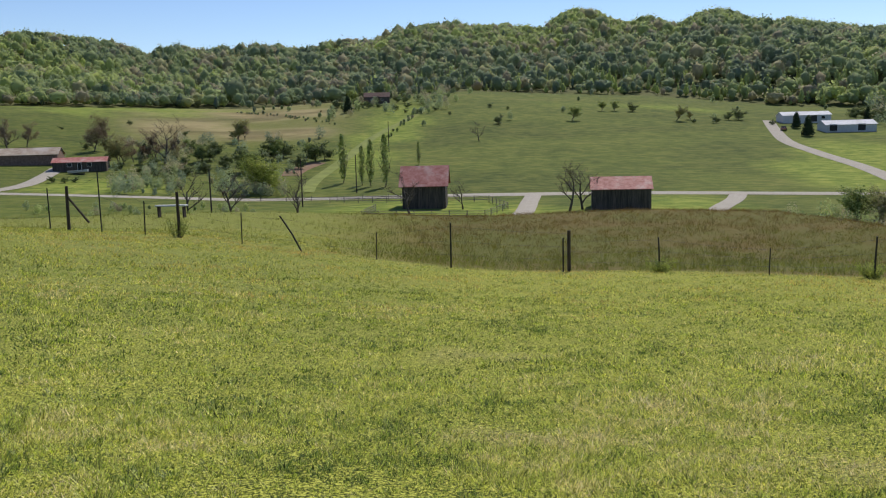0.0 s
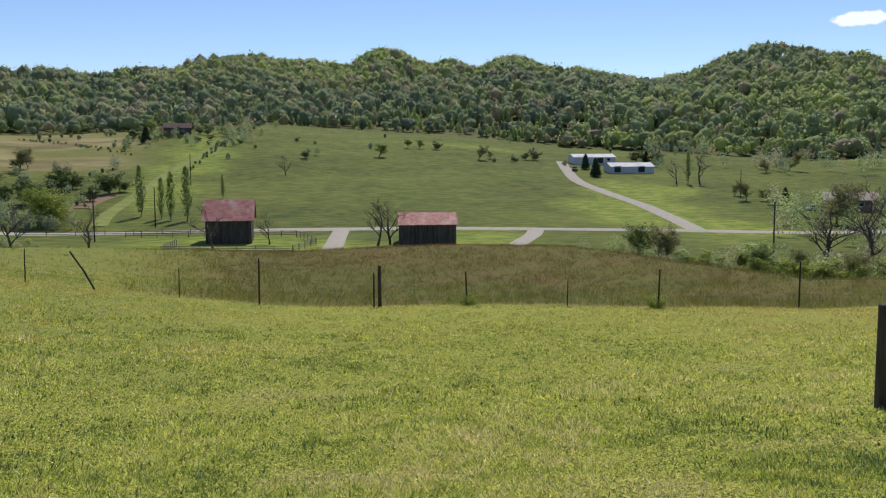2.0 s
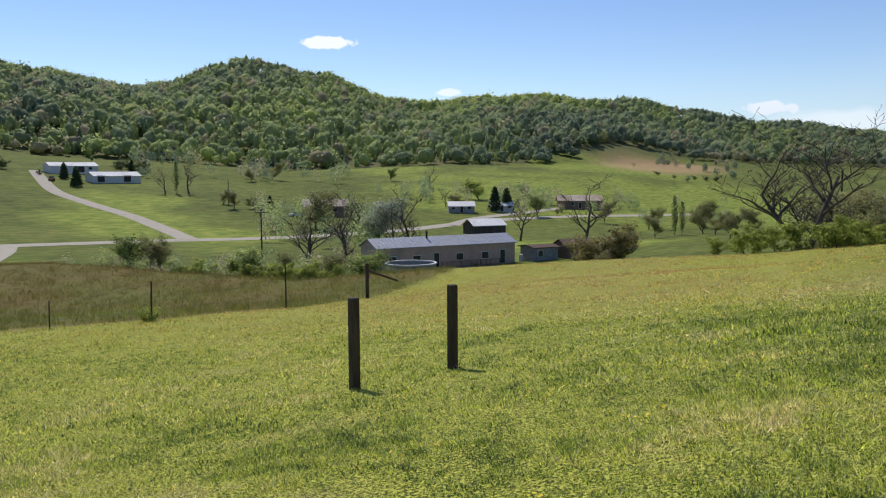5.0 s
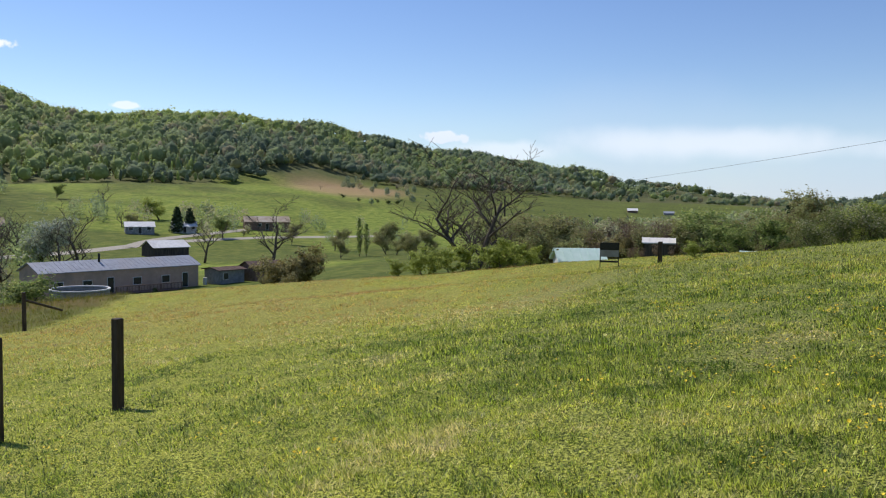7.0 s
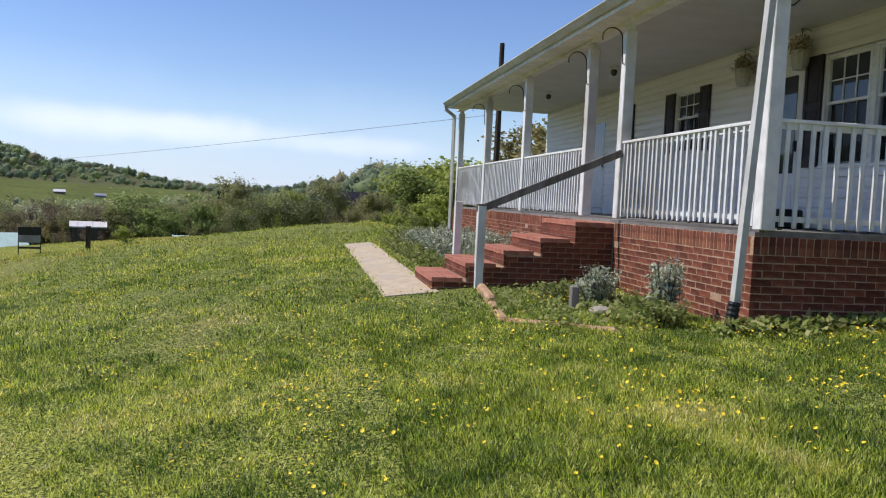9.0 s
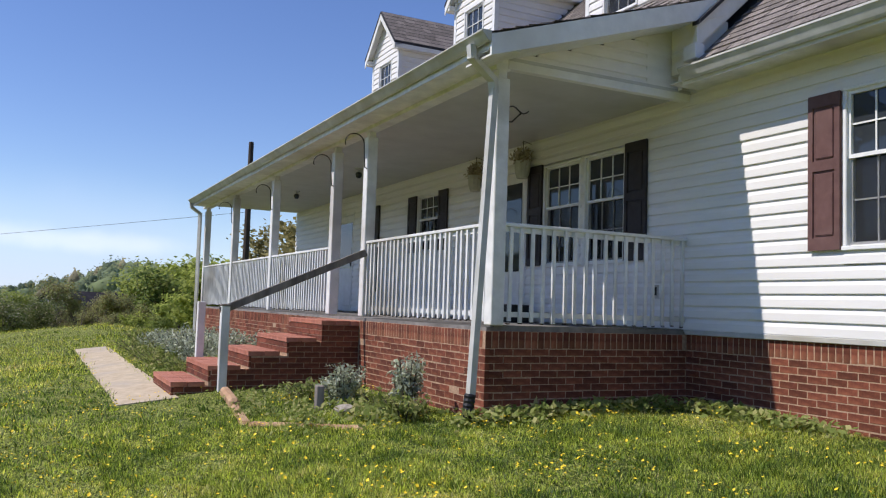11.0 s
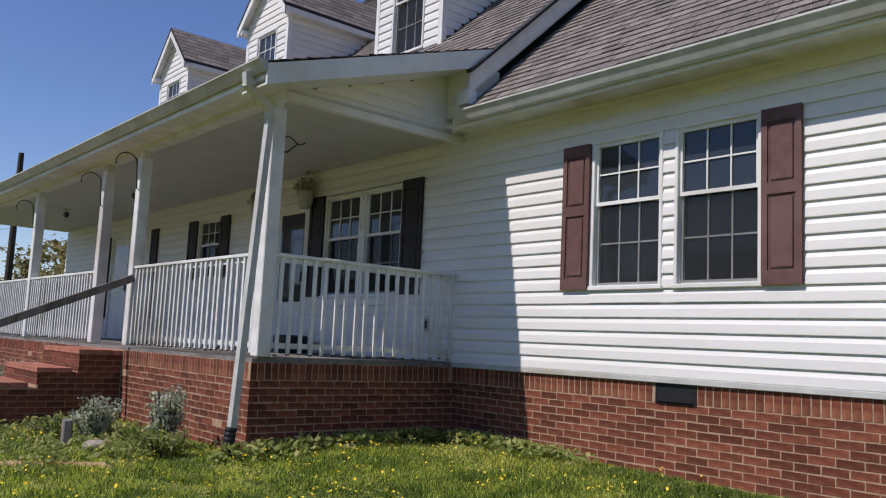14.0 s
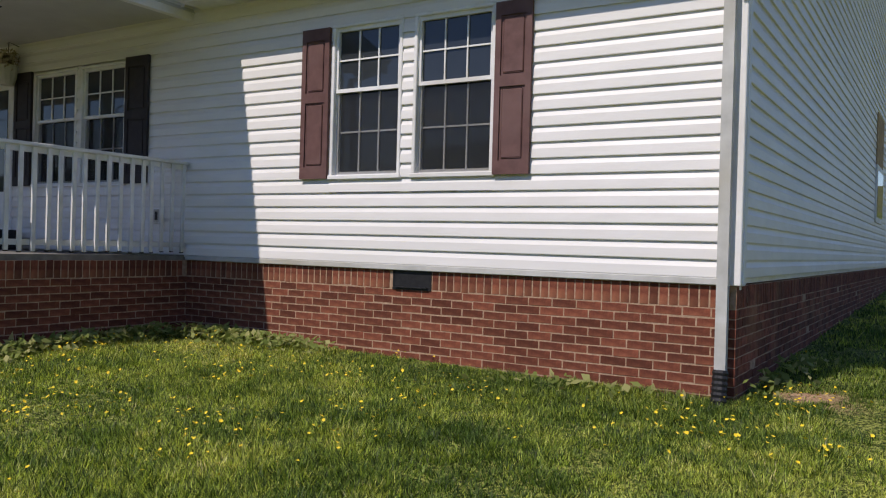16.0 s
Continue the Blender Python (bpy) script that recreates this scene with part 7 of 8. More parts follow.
tube(bm, [(7.0, -3.63, 3.42), (6.99, -3.7, 3.43), (6.95, -3.78, 3.52)], 0.008, 6)
tagged(part("plant_bracket", bm, BLACK_METAL), "scrolled black metal bracket on corner post", "hook")


def porch_light(x, y):
    th = thing("porch_light", "small porch ceiling light with a dark glass globe", "lamp", (x, y, CEIL - 0.14), group="porch ceiling lights")
    part("canopy", tube(bmesh.new(), [(x, y, CEIL), (x, y, CEIL - 0.025)], 0.07, 16), GUTTER_WHITE, th)
    part("stem", tube(bmesh.new(), [(x, y, CEIL - 0.025), (x, y, CEIL - 0.08)], 0.02, 8), GUTTER_WHITE, th)
    part("globe", tube(bmesh.new(), [(x, y, CEIL - 0.07), (x, y, CEIL - 0.1), (x, y, CEIL - 0.15), (x, y, CEIL - 0.17)], [0.045, 0.06, 0.045, 0.02], 12), GLASS, th)


porch_light(13.76, -4.69)
porch_light(17.35, -4.64)
POT_GREY = surface("pale_green_grey_pot", (0.4, 0.4, 0.34), (0.52, 0.52, 0.45), 12, 0.7, 0.2)
TAN_WEAVE = surface("dried_moss", (0.3, 0.26, 0.17), (0.5, 0.43, 0.3), 40, 0.95, 0.8, 160)


def wall_basket(x, z):
    """A dried hanging basket on the wall beside the door."""
    th = thing("wall_basket", "dried tan hanging basket on house wall", "basket", (x, WALL_Y + 0.15, z), group="wall baskets")
    rng = np.random.default_rng(int(x * 10))
    part("pot", tube(bmesh.new(), [(x, WALL_Y + 0.16, z), (x, WALL_Y + 0.16, z + 0.1), (x, WALL_Y + 0.16, z + 0.24)], [0.08, 0.11, 0.12], 12), POT_GREY, th)
    c = rng.normal(scale=(0.08, 0.055, 0.06), size=(420, 3)) + np.array([x, WALL_Y + 0.17, z + 0.3])
    ob = new("foliage", card_mesh("foliage", c, rng.uniform(0.008, 0.022, 420), rng, TAN_WEAVE, stretch=2.0))
    ob.parent = th
    ob.matrix_parent_inverse = world_of(th).inverted()
    tagged(ob, kind="stuff")
    part("hanger", tube(bmesh.new(), [(x, WALL_Y + 0.02, z + 0.5), (x, WALL_Y + 0.15, z + 0.53), (x, WALL_Y + 0.16, z + 0.25)], 0.006, 5), BLACK_METAL, th)


wall_basket(11.43, 3.44)
wall_basket(10.06, 3.47)
outlet = thing("outdoor_outlet", "small white electrical outlet box on siding", "outlet", (7.35, WALL_Y + 0.03, 1.9))
part("box", boxed(7.3, WALL_Y + 0.02, 1.8, 7.42, WALL_Y + 0.07, 1.97, bevel=0.01), TRIM, outlet)
part("cover", boxed(7.315, WALL_Y + 0.07, 1.815, 7.405, WALL_Y + 0.078, 1.955, bevel=0.003), GUTTER_WHITE, outlet)
part("socket", boxed(7.34, WALL_Y + 0.078, 1.84, 7.38, WALL_Y + 0.081, 1.93), BLACK_PLASTIC, outlet)
kennel = thing("pet_door_box", "small dark box on the porch floor", "box", (9.9, -5.5, FLOOR))
part("box", boxed(9.75, -5.75, FLOOR - 0.02, 10.1, -5.4, FLOOR + 0.22, bevel=0.02), BLACK_PLASTIC, kennel)

# foundation vent
vent = thing("foundation_vent", "dark open crawl-space vent in brickwork", "vent", (4.12, WALL_Y, 1.27))
# Flat black plate painted in for the shade inside the open vent.
part("dark_plate", boxed(3.93, WALL_Y - 0.0035, 1.275, 4.31, WALL_Y - 0.001, 1.43), BLACK_PLASTIC, vent)
part("frame", boxed(3.92, WALL_Y - 0.004, 1.262, 4.32, WALL_Y + 0.008, 1.275), BLACK_METAL, vent)
for x in (3.924, 4.312):
    part("jamb", boxed(x - 0.006, WALL_Y - 0.004, 1.275, x + 0.006, WALL_Y + 0.004, 1.43), BLACK_METAL, vent)
part("flap", boxed(3.95, WALL_Y - 0.0005, 1.28, 4.29, WALL_Y + 0.03, 1.287, m=Matrix.Translation((0, 0, 0))), BLACK_METAL, vent)

# bed edging timbers and bed ornaments
EDGING = surface("orange_edging_timber", (0.34, 0.2, 0.11), (0.5, 0.33, 0.2), 9, 0.9, 0.4, 50, stretch=(0.4, 0.4, 1))
for a, b, top in (((9.95, -1.74), (8.9, -1.62), 0.085), ((8.88, -1.62), (7.85, -1.5), 0.035), ((7.83, -1.52), (7.05, -2.35), 0.035)):
    za, zb = gz(*a), gz(*b)
    d = Vector((b[0] - a[0], b[1] - a[1], zb - za))
    m = Matrix.Translation((a[0], a[1], za)) @ d.to_track_quat("X", "Z").to_matrix().to_4x4()
    tagged(part("edging_timber", boxed(0, -0.055, -0.05, d.length, 0.055, top, m=m, bevel=0.03), EDGING), "tan landscape timber edging the flower bed", "edging", "bed edging timbers")
tagged(part("wooden_stake", boxed(8.12, -2.32, 0.4, 8.2, -2.24, 0.82, bevel=0.008), GREY_WOOD), "short grey wooden stake in flower bed", "stake")
rock = bmesh.new()
bmesh.ops.create_icosphere(rock, subdivisions=2, radius=0.14)
for v in rock.verts:
    v.co = Vector((v.co.x * 1.0, v.co.y * 0.8, v.co.z * 0.4)) * (1 + 0.16 * noise.noise(v.co * 7)) + Vector((7.85, -2.45, 0.62))
ROCK = surface("mottled_field_stone", (0.2, 0.17, 0.13), (0.42, 0.38, 0.31), 16, 0.95, 0.6, 60)
tagged(part("flat_rock", rock, ROCK), "flat mottled tan rock in flower bed", "rock")


BED_LEAF = leaf_material("bed_leaves", ((0.0, (0.15, 0.2, 0.04)), (0.6, (0.28, 0.33, 0.09)), (1.0, (0.5, 0.47, 0.2))), 0.45)


def bed_plant(x, y, h, wide, mat, label, seed, count=700, name="bed_plant"):
    """A clump of upright stems thick with narrow leaves."""
    g = gz(x, y)
    rng = np.random.default_rng(seed)
    th = thing(name, label, "plant", (x, y, g), group="bed plants")
    bm = bmesh.new()
    pts = []
    for k in range(34):
        a, r = rng.uniform(0, 6.28), wide * 0.5 * math.sqrt(rng.random())
        top = Vector((x + math.cos(a) * r * 1.3, y + math.sin(a) * r * 1.3, g + h * rng.uniform(0.6, 1.0)))
        base = Vector((x + math.cos(a) * r * 0.4, y + math.sin(a) * r * 0.4, g - 0.02))
        tube(bm, [base, base.lerp(top, 0.5) + Vector((0, 0, 0.03)), top], [0.006, 0.005, 0.003], 4, cap=False)
        for t in rng.random(count // 20):
            pts.append(base.lerp(top, 0.12 + 0.88 * t) + Vector(rng.normal(scale=0.03, size=3)))
    part("stem", bm, BARK, th)
    c = np.array([tuple(p) for p in pts])
    ob = new("leaves", card_mesh("leaves", c, rng.uniform(0.007, 0.019, len(c)), rng, mat, np.array([[0, 0, 0.3]]), stretch=2.6))
    ob.parent = th
    ob.matrix_parent_inverse = world_of(th).inverted()


bed_plant(8.45, -2.62, 0.44, 0.34, LEAF_SILVER, "silver-grey leafy plant in the flower bed", 1)
bed_plant(7.62, -2.98, 0.56, 0.26, LEAF_SILVER, "tall silver-grey leafy plant against brick", 2)
bed_plant(8.9, -2.4, 0.22, 0.45, BED_LEAF, "low green leafy bed plant", 3, 300)
bed_plant(7.25, -2.8, 0.22, 0.36, BED_LEAF, "broad fresh green bed plant", 4, 500)
bed_plant(8.0, -2.85, 0.2, 0.5, BED_LEAF, "low green leafy bed plant", 5, 300)
for k, (x, y, h) in enumerate(((12.6, -2.0, 0.55), (13.3, -2.15, 0.62), (14.1, -2.0, 0.6), (14.9, -2.2, 0.58), (15.7, -2.0, 0.5), (16.6, -2.2, 0.45), (13.7, -2.7, 0.6))):
    bed_plant(x, y, h, 0.95, LEAF_SILVER, "bushy white-flowering silver bed plant", 20 + k, 1100)
for k, (x, y, h) in enumerate(((12.2, -1.7, 0.3), (13.6, -1.6, 0.28), (15.1, -1.6, 0.3), (16.4, -1.6, 0.3), (17.6, -1.9, 0.4), (18.6, -2.0, 0.4))):
    bed_plant(x, y, h, 0.9, BED_LEAF, "low green leafy bed plant", 40 + k, 800)

# ---- utility poles and wires ----
def utility_pole(x, y, height, arms=1, label="dark wooden utility pole with crossarm"):
    g = gz(x, y)
    th = thing("utility_pole", label, "utility pole", (x, y, g), group="utility poles")
    part("pole", tube(bmesh.new(), [(x, y, g - 0.3), (x, y, g + height)], [0.13, 0.085], 10), DARK_WOOD, th)
    for k in range(arms):
        z = g + height - 0.5 - 0.9 * k
        part("crossarm", boxed(x - 1.1, y - 0.13, z - 0.06, x + 1.1, y - 0.03, z + 0.06, bevel=0.01), DARK_WOOD, th)
        for q in (-0.95, -0.4, 0.4, 0.95):
            part("insulator", tube(bmesh.new(), [(x + q, y - 0.08, z + 0.06), (x + q, y - 0.08, z + 0.2)], [0.03, 0.05], 8), BLACK_METAL, th)
    return Vector((x, y, g + height))


def wire(a, b, sag=1.0, r=0.012, name="overhead_wire"):
    a, b = Vector(a), Vector(b)
    pts = [a.lerp(b, k / 24) - Vector((0, 0, sag * 4 * (k / 24) * (1 - k / 24))) for k in range(25)]
    tagged(part(name, tube(bmesh.new(), pts, r, 4), BLACK_METAL), "thin dark overhead power line", "wire", "overhead wires")


utility_pole(57.5, 108, 8.6)
pole_house = utility_pole(29.3, -6.4, 6.8, 0, "dark utility pole behind the house")
far_pole = utility_pole(82.2, 36.6, 1.9 - gz(82.2, 36.6), 0)
wire((29.3, -6.4, 4.75), far_pole, 0.3, 0.007)
wire(pole_house - Vector((0, 0, 0.9)), (21.4, -6.2, 4.4), 0.2, 0.007)
for b, r, h in ((-22.6, 122, 8.0), (-16.6, 150, 8.6), (-10.6, 250, 9), (-12.9, 175, 8), (26, 250, 8)):
    utility_pole(*polar(b, r).xy, h, 0, "thin dark utility pole in the valley")

# ---- field fence and lone posts ----
fence = thing("field_fence", "wire field fence with steel and wooden posts", "fence", tuple(polar(2, 30.5)))


def fence_point(b):
    return polar(b, float(np.interp(b, FENCE_AZ, FENCE_R)))


LINE = []
for b, h, r, lean in ((-38, 1.5, 0.03, 0), (-32.14, 1.9, 0.03, 0), (-31.09, 2.0, 0.075, 0.02), (-29.19, 2.7, 0.03, 0), (-26.6, 1.5, 0.03, 0.03), (-24.47, 2.0, 0.07, 0), (-20.5, 1.3, 0.025, 0.02), (-16.41, 1.5, 0.035, -0.6), (-11.5, 1.1, 0.02, 0.02), (-6.39, 1.7, 0.032, 0.01), (1.69, 1.52, 0.065, 0.0), (1.3, 1.25, 0.03, 0.0), (7.7, 1.25, 0.03, -0.05), (14.5, 0.9, 0.02, 0.02), (20.48, 1.3, 0.03, 0.03), (29.21, 1.75, 0.03, 0.0), (34.77, 1.5, 0.08, 0.0)):
    p = fence_point(b)
    side = Vector((math.cos(radians(b)), -math.sin(radians(b)), 0))
    top = p + Vector((0, 0, h)) + side * lean * h
    part("fence_post", tube(bmesh.new(), [p - Vector((0, 0, 0.2)), p.lerp(top, 0.5), top], [r, r, r * 0.92], 8), DARK_WOOD if r > 0.05 else BLACK_METAL, fence)
    LINE.append((p, top))
for f in (0.3, 0.6, 0.92):
    for (p0, t0), (p1, t1) in zip(LINE, LINE[1:]):
        if (p0 - p1).length > 1:
            a, b = p0.lerp(t0, f), p1.lerp(t1, f)
            part("fence_wire", tube(bmesh.new(), [a, a.lerp(b, 0.5) - Vector((0, 0, 0.04)), b], 0.004, 3), BLACK_METAL, fence)
for b0, b1, z0, z1 in ((-31.0, -29.9, 1.5, 0.4), (34.77, 36.9, 1.2, 0.5)):
    a, b = fence_point(b0), fence_point(b1)
    part("brace", tube(bmesh.new(), [a + Vector((0, 0, z0)), b + Vector((0, 0, z1))], 0.05, 8), DARK_WOOD, fence)
for b, r in ((32.65, 10.6), (39.45, 11.5)):
    p = polar(b, r)
    ob = part("wooden_post", boxed(p.x - 0.055, p.y - 0.055, p.z - 0.3, p.x + 0.055, p.y + 0.055, p.z + 1.16, m=None, bevel=0.008), DARK_WOOD)
    tagged(ob, "square dark weathered post standing in the lawn", "post", "lawn posts")
for b, h in ((7.7, 0.5), (20.48, 0.5), (-24.6, 0.9)):
    p = fence_point(b)
    bed_plant(p.x, p.y, h, 1.0, LEAF_LIGHT, "leafy green weeds round a fence post", int(b * 10) % 97, 900, "weed_clump")

# ---- bricks ----
BRICK_MESH = mesh_of("brick", boxed(-0.0968, 0.0, -0.0293, 0.0968, 0.05, 0.0293, bevel=0.0025), BRICK)
SOLDIER_MESH = mesh_of("soldier_brick", boxed(-0.0315, 0.0, -0.0785, 0.0315, 0.05, 0.0785, bevel=0.0025), BRICK)


def brickwork(wall, origin, along, length, top, low, limit=400, skip=()):
    """Bricks on a wall face from its soldier course down; those past limit are joined."""
    rnd = random.Random(int(length * 100))
    along = Vector(along).normalized()
    face = Matrix.Translation(origin) @ Matrix.Rotation(math.atan2(along.y, along.x), 4, "Z")
    spots = []
    s = 0.036
    while s < length - 0.02:
        spots.append((s, top - 0.082, 1))
        s += 0.0725
    z, row = top - 0.165 - 0.034, 0
    while z > low - 0.03:
        s = 0.1 if row % 2 else 0.0
        while s < length + 0.05:
            spots.append((s, z, 0))
            s += 0.203
        z -= 0.0677
        row += 1
    back = world_of(wall).inverted()
    joined = bmesh.new()
    for k, (s, z, up) in enumerate(spots):
        if any(a < s < b and c < z < d for a, b, c, d in skip):
            continue
        half = 0.0315 if up else 0.0968
        a, b = max(s - half, 0.0), min(s + half, length)
        if b - a < 0.03:
            continue
        m = face @ Matrix.LocRotScale(((a + b) / 2, rnd.gauss(0, 0.001), z + rnd.gauss(0, 0.0018)), Euler((0, rnd.gauss(0, 0.008), 0)), ((b - a) / (2 * half), 1, 1))
        if k < limit:
            ob = new("brick", SOLDIER_MESH if up else BRICK_MESH)
            ob.parent, ob.matrix_parent_inverse, ob.matrix_basis = wall, back, m
        else:
            h = 0.0785 if up else 0.0293
            for f in (((-half, 0, -h), (half, 0, -h), (half, 0, h), (-half, 0, h)), ((-half, 0.04, h), (-half, 0, h), (half, 0, h), (half, 0.04, h)), ((-half, 0.04, -h), (half, 0.04, -h), (half, 0, -h), (-half, 0, -h)),
                      ((-half, 0.04, -h), (-half, 0, -h), (-half, 0, h), (-half, 0.04, h)), ((half, 0.04, -h), (half, 0.04, h), (half, 0, h), (half, 0, -h))):
                joined.faces.new([joined.verts.new(m @ Vector(v)) for v in f])
    if joined.verts:
        bmesh.ops.remove_doubles(joined, verts=joined.verts, dist=0.0002)
        tagged(part("bricks", joined, BRICK_FAR, wall, "rows of red bricks"), kind="stuff")


brickwork(found, (PORCH_X0, WALL_Y, 0), (-1, 0, 0), PORCH_X0 - WEST, SILL - 0.02, 0.5, 420, skip=((PORCH_X0 - 4.33, PORCH_X0 - 3.9, 1.255, 1.5),))
brickwork(found_porch_west, (PORCH_X0, PORCH_Y, 0), (0, -1, 0), PORCH_Y - WALL_Y, SILL - 0.022, 0.45, 300)
brickwork(found_porch, (10.2, PORCH_Y, 0), (-1, 0, 0), 10.2 - PORCH_X0, SILL - 0.022, 0.4, 300)
brickwork(found_porch, (PORCH_X1, PORCH_Y, 0), (-1, 0, 0), PORCH_X1 - 11.74, SILL - 0.022, 0.35, 0)
brickwork(found_side, (WEST, WALL_Y, 0), (0, -1, 0), WALL_Y - BACK, SILL - 0.02, 0.5, 0)

# ---- grass ----
def clear_of_house(x, y):
    bad = (x > WEST - 0.02) & (x < EAST) & (y < WALL_Y + 0.03) | (x > PORCH_X0 - 0.02) & (x < PORCH_X1) & (y < PORCH_Y + 0.03)
    bad |= (x > STEP_X0 - 0.02) & (x < STEP_X1 + 0.02) & (y < STEP_Y[0] + 0.02) & (y > PORCH_Y)
    bad |= (x > 10.0) & (x < 19.15) & (y > -1.22) & (y < -0.61)
    return ~bad


def lattice(x, y, size, seed):
    """Smooth random values, 0 to 1, over the plan, in patches of a size."""
    table = np.random.default_rng(seed).random((256, 256))
    u, v = np.asarray(x) / size + 500.3, np.asarray(y) / size + 500.7
    i, j = np.floor(u).astype(int), np.floor(v).astype(int)
    f, g = u - i, v - j
    f, g = f * f * (3 - 2 * f), g * g * (3 - 2 * g)
    at = lambda a, b: table[a % 256, b % 256]
    return (at(i, j) * (1 - f) + at(i + 1, j) * f) * (1 - g) + (at(i, j + 1) * (1 - f) + at(i + 1, j + 1) * f) * g


def blades(name, label, tufts, r0, r1, b0, b1, tall, width, material, seed, power=1.0, only=None, lean=1.0, per=8, spread=0.03, fade=(0.0, 0.0), far_hue=0.0):
    """Grass in tufts: blades fan out from each tuft's middle, one tapering triangle a blade."""
    rng = np.random.default_rng(seed)
    r = r0 + (r1 - r0) * rng.random(tufts) ** power
    a = np.radians(rng.uniform(b0, b1, tufts))
    x, y = r * np.sin(a), r * np.cos(a)
    drift = np.sin(x * 1.9 + 1.7 * np.sin(y * 1.3)) + np.sin(y * 2.3 + 1.1 * np.sin(x * 0.9)) + 0.8 * np.sin(x * 0.45 - y * 0.6)
    clump = 0.6 * lattice(x, y, 0.09 + 0.006 * r, seed + 40) + 0.4 * lattice(x, y, 0.3 + 0.01 * r, seed + 41) - 0.5
    keep = clear_of_house(x, y) & (rng.random(tufts) < 0.72 + 0.1 * drift + 1.1 * clump)
    edge = np.minimum(np.clip((r - r0) / max(fade[0], 1e-6), 0, 1), np.clip((r1 - r) / max(fade[1], 1e-6), 0, 1))
    keep &= (rng.random(tufts) < edge) & (np.hypot((x - 1.0) / 0.26, (y + 6.4) / 0.3) + 0.25 * np.sin(9 * x + 7 * y) > 0.8)
    if only is not None:
        keep &= only(x, y)
    x, y, drift, clump = x[keep], y[keep], drift[keep], clump[keep]
    n = len(x)
    lush = lush_at(x, y)
    slow = np.sin(x * 0.37 + 1.9 * np.sin(y * 0.29)) + np.sin(y * 0.43 - 1.4 * np.sin(x * 0.31))
    hue = np.clip(rng.normal(0.4, 0.17, n) + 0.05 * drift + 0.06 * slow + 0.55 * (lattice(x, y, 0.22, seed + 50) - 0.5) + 0.3 * (lattice(x, y, 0.9, 77) - 0.5) + 0.5 * (lattice(x, y, 2.1, 78) - 0.5) - 0.15 * lush - 0.18 * np.clip((-1 - y) / 2, 0, 1), 0, 1)
    if far_hue:
        hue = np.clip(rng.normal(0.0, 0.1, n) + (np.hypot(x, y) - r0) / (r1 - r0) * far_hue - 0.9 * np.clip((-8 - np.degrees(np.arctan2(x, y))) / 10, 0, 1), 0, 1)
    big = rng.uniform(0.5, 1.4, n) * (1 + 0.15 * drift + 1.1 * clump) * (1 + 0.3 * lush)
    if not far_hue:
        bare = worn(x, y)
        r, a = np.hypot(x, y), np.degrees(np.arctan2(x, y))
        hue = np.clip(hue + 0.36 * np.clip((r - 14) / 10, 0, 1) * np.clip((a - 22) / 14, 0, 1) * np.clip((72 - a) / 10, 0, 1), 0, 1)
        hue = np.clip(hue + 0.3 * bare, 0, 1)
        big *= 1 - 0.4 * bare
    q = rng.uniform(0, 2 * np.pi, (n, per))
    off = spread * rng.random((n, per)) ** 0.5 * big[:, None]
    bx, by = x[:, None] + np.cos(q) * off, y[:, None] + np.sin(q) * off
    z = np.repeat((ground(x, y) - 0.004)[:, None], per, 1)
    h = tall * big[:, None] * rng.uniform(0.55, 1.1, (n, per))
    w = width * rng.uniform(0.6, 1.3, (n, per))
    bend = lean * (1 - 0.45 * lush[:, None]) * h * rng.uniform(0.35, 1.25, (n, per))
    d = q + rng.normal(scale=0.5, size=(n, per))
    t = d + np.pi / 2
    v = np.empty((n, per, 3, 3))
    v[:, :, 0] = np.stack([bx - np.cos(t) * w, by - np.sin(t) * w, z], -1)
    v[:, :, 1] = np.stack([bx + np.cos(t) * w, by + np.sin(t) * w, z], -1)
    v[:, :, 2] = np.stack([bx + np.cos(d) * bend, by + np.sin(d) * bend, z + h], -1)
    m = n * per
    me = bpy.data.meshes.new(name)
    me.vertices.add(m * 3)
    me.vertices.foreach_set("co", v.reshape(-1).astype(np.float32))
    me.loops.add(m * 3)
    me.loops.foreach_set("vertex_index", np.arange(m * 3, dtype=np.int32))
    me.polygons.add(m)
    me.polygons.foreach_set("loop_start", np.arange(0, m * 3, 3, dtype=np.int32))
    me.polygons.foreach_set("loop_total", np.full(m, 3, dtype=np.int32))
    me.attributes.new("tint", "FLOAT", "POINT").data.foreach_set("value", np.repeat(hue, per * 3).astype(np.float32))
    me.update()
    me.materials.append(material)
    tagged(new(name, me), label, "grass", kind="stuff")


def over_fence(x, y):
    return cover(x, y)[0] > np.random.default_rng(1).random(len(x)) * 0.9


def within_fence(x, y):
    return cover(x, y)[0] < 0.3


blades("lawn_grass", "short mown lawn grass with dry blades", 165000, 2.7, 11, -40, 188, 0.029, 0.0032, GRASS, 1, 0.75, None, 1.45, 9, 0.035, (0, 4))
blades("lawn_grass", "thick green lawn grass near the house", 85000, 3.2, 9.5, 92, 172, 0.034, 0.0036, GRASS, 7, 0.8, None, 1.4, 8, 0.04, (0, 2.5))
blades("lawn_grass", "short mown lawn grass with dry blades", 125000, 6, 24, -40, 188, 0.04, 0.007, GRASS, 2, 0.75, within_fence, 1.3, 7, 0.07, (4, 7))
blades("lawn_grass", "short mown lawn grass with dry blades", 110000, 14, 48, -42, 104, 0.05, 0.01, GRASS_DRY, 3, 0.75, within_fence, 1.3, 4, 0.12, (7, 0))
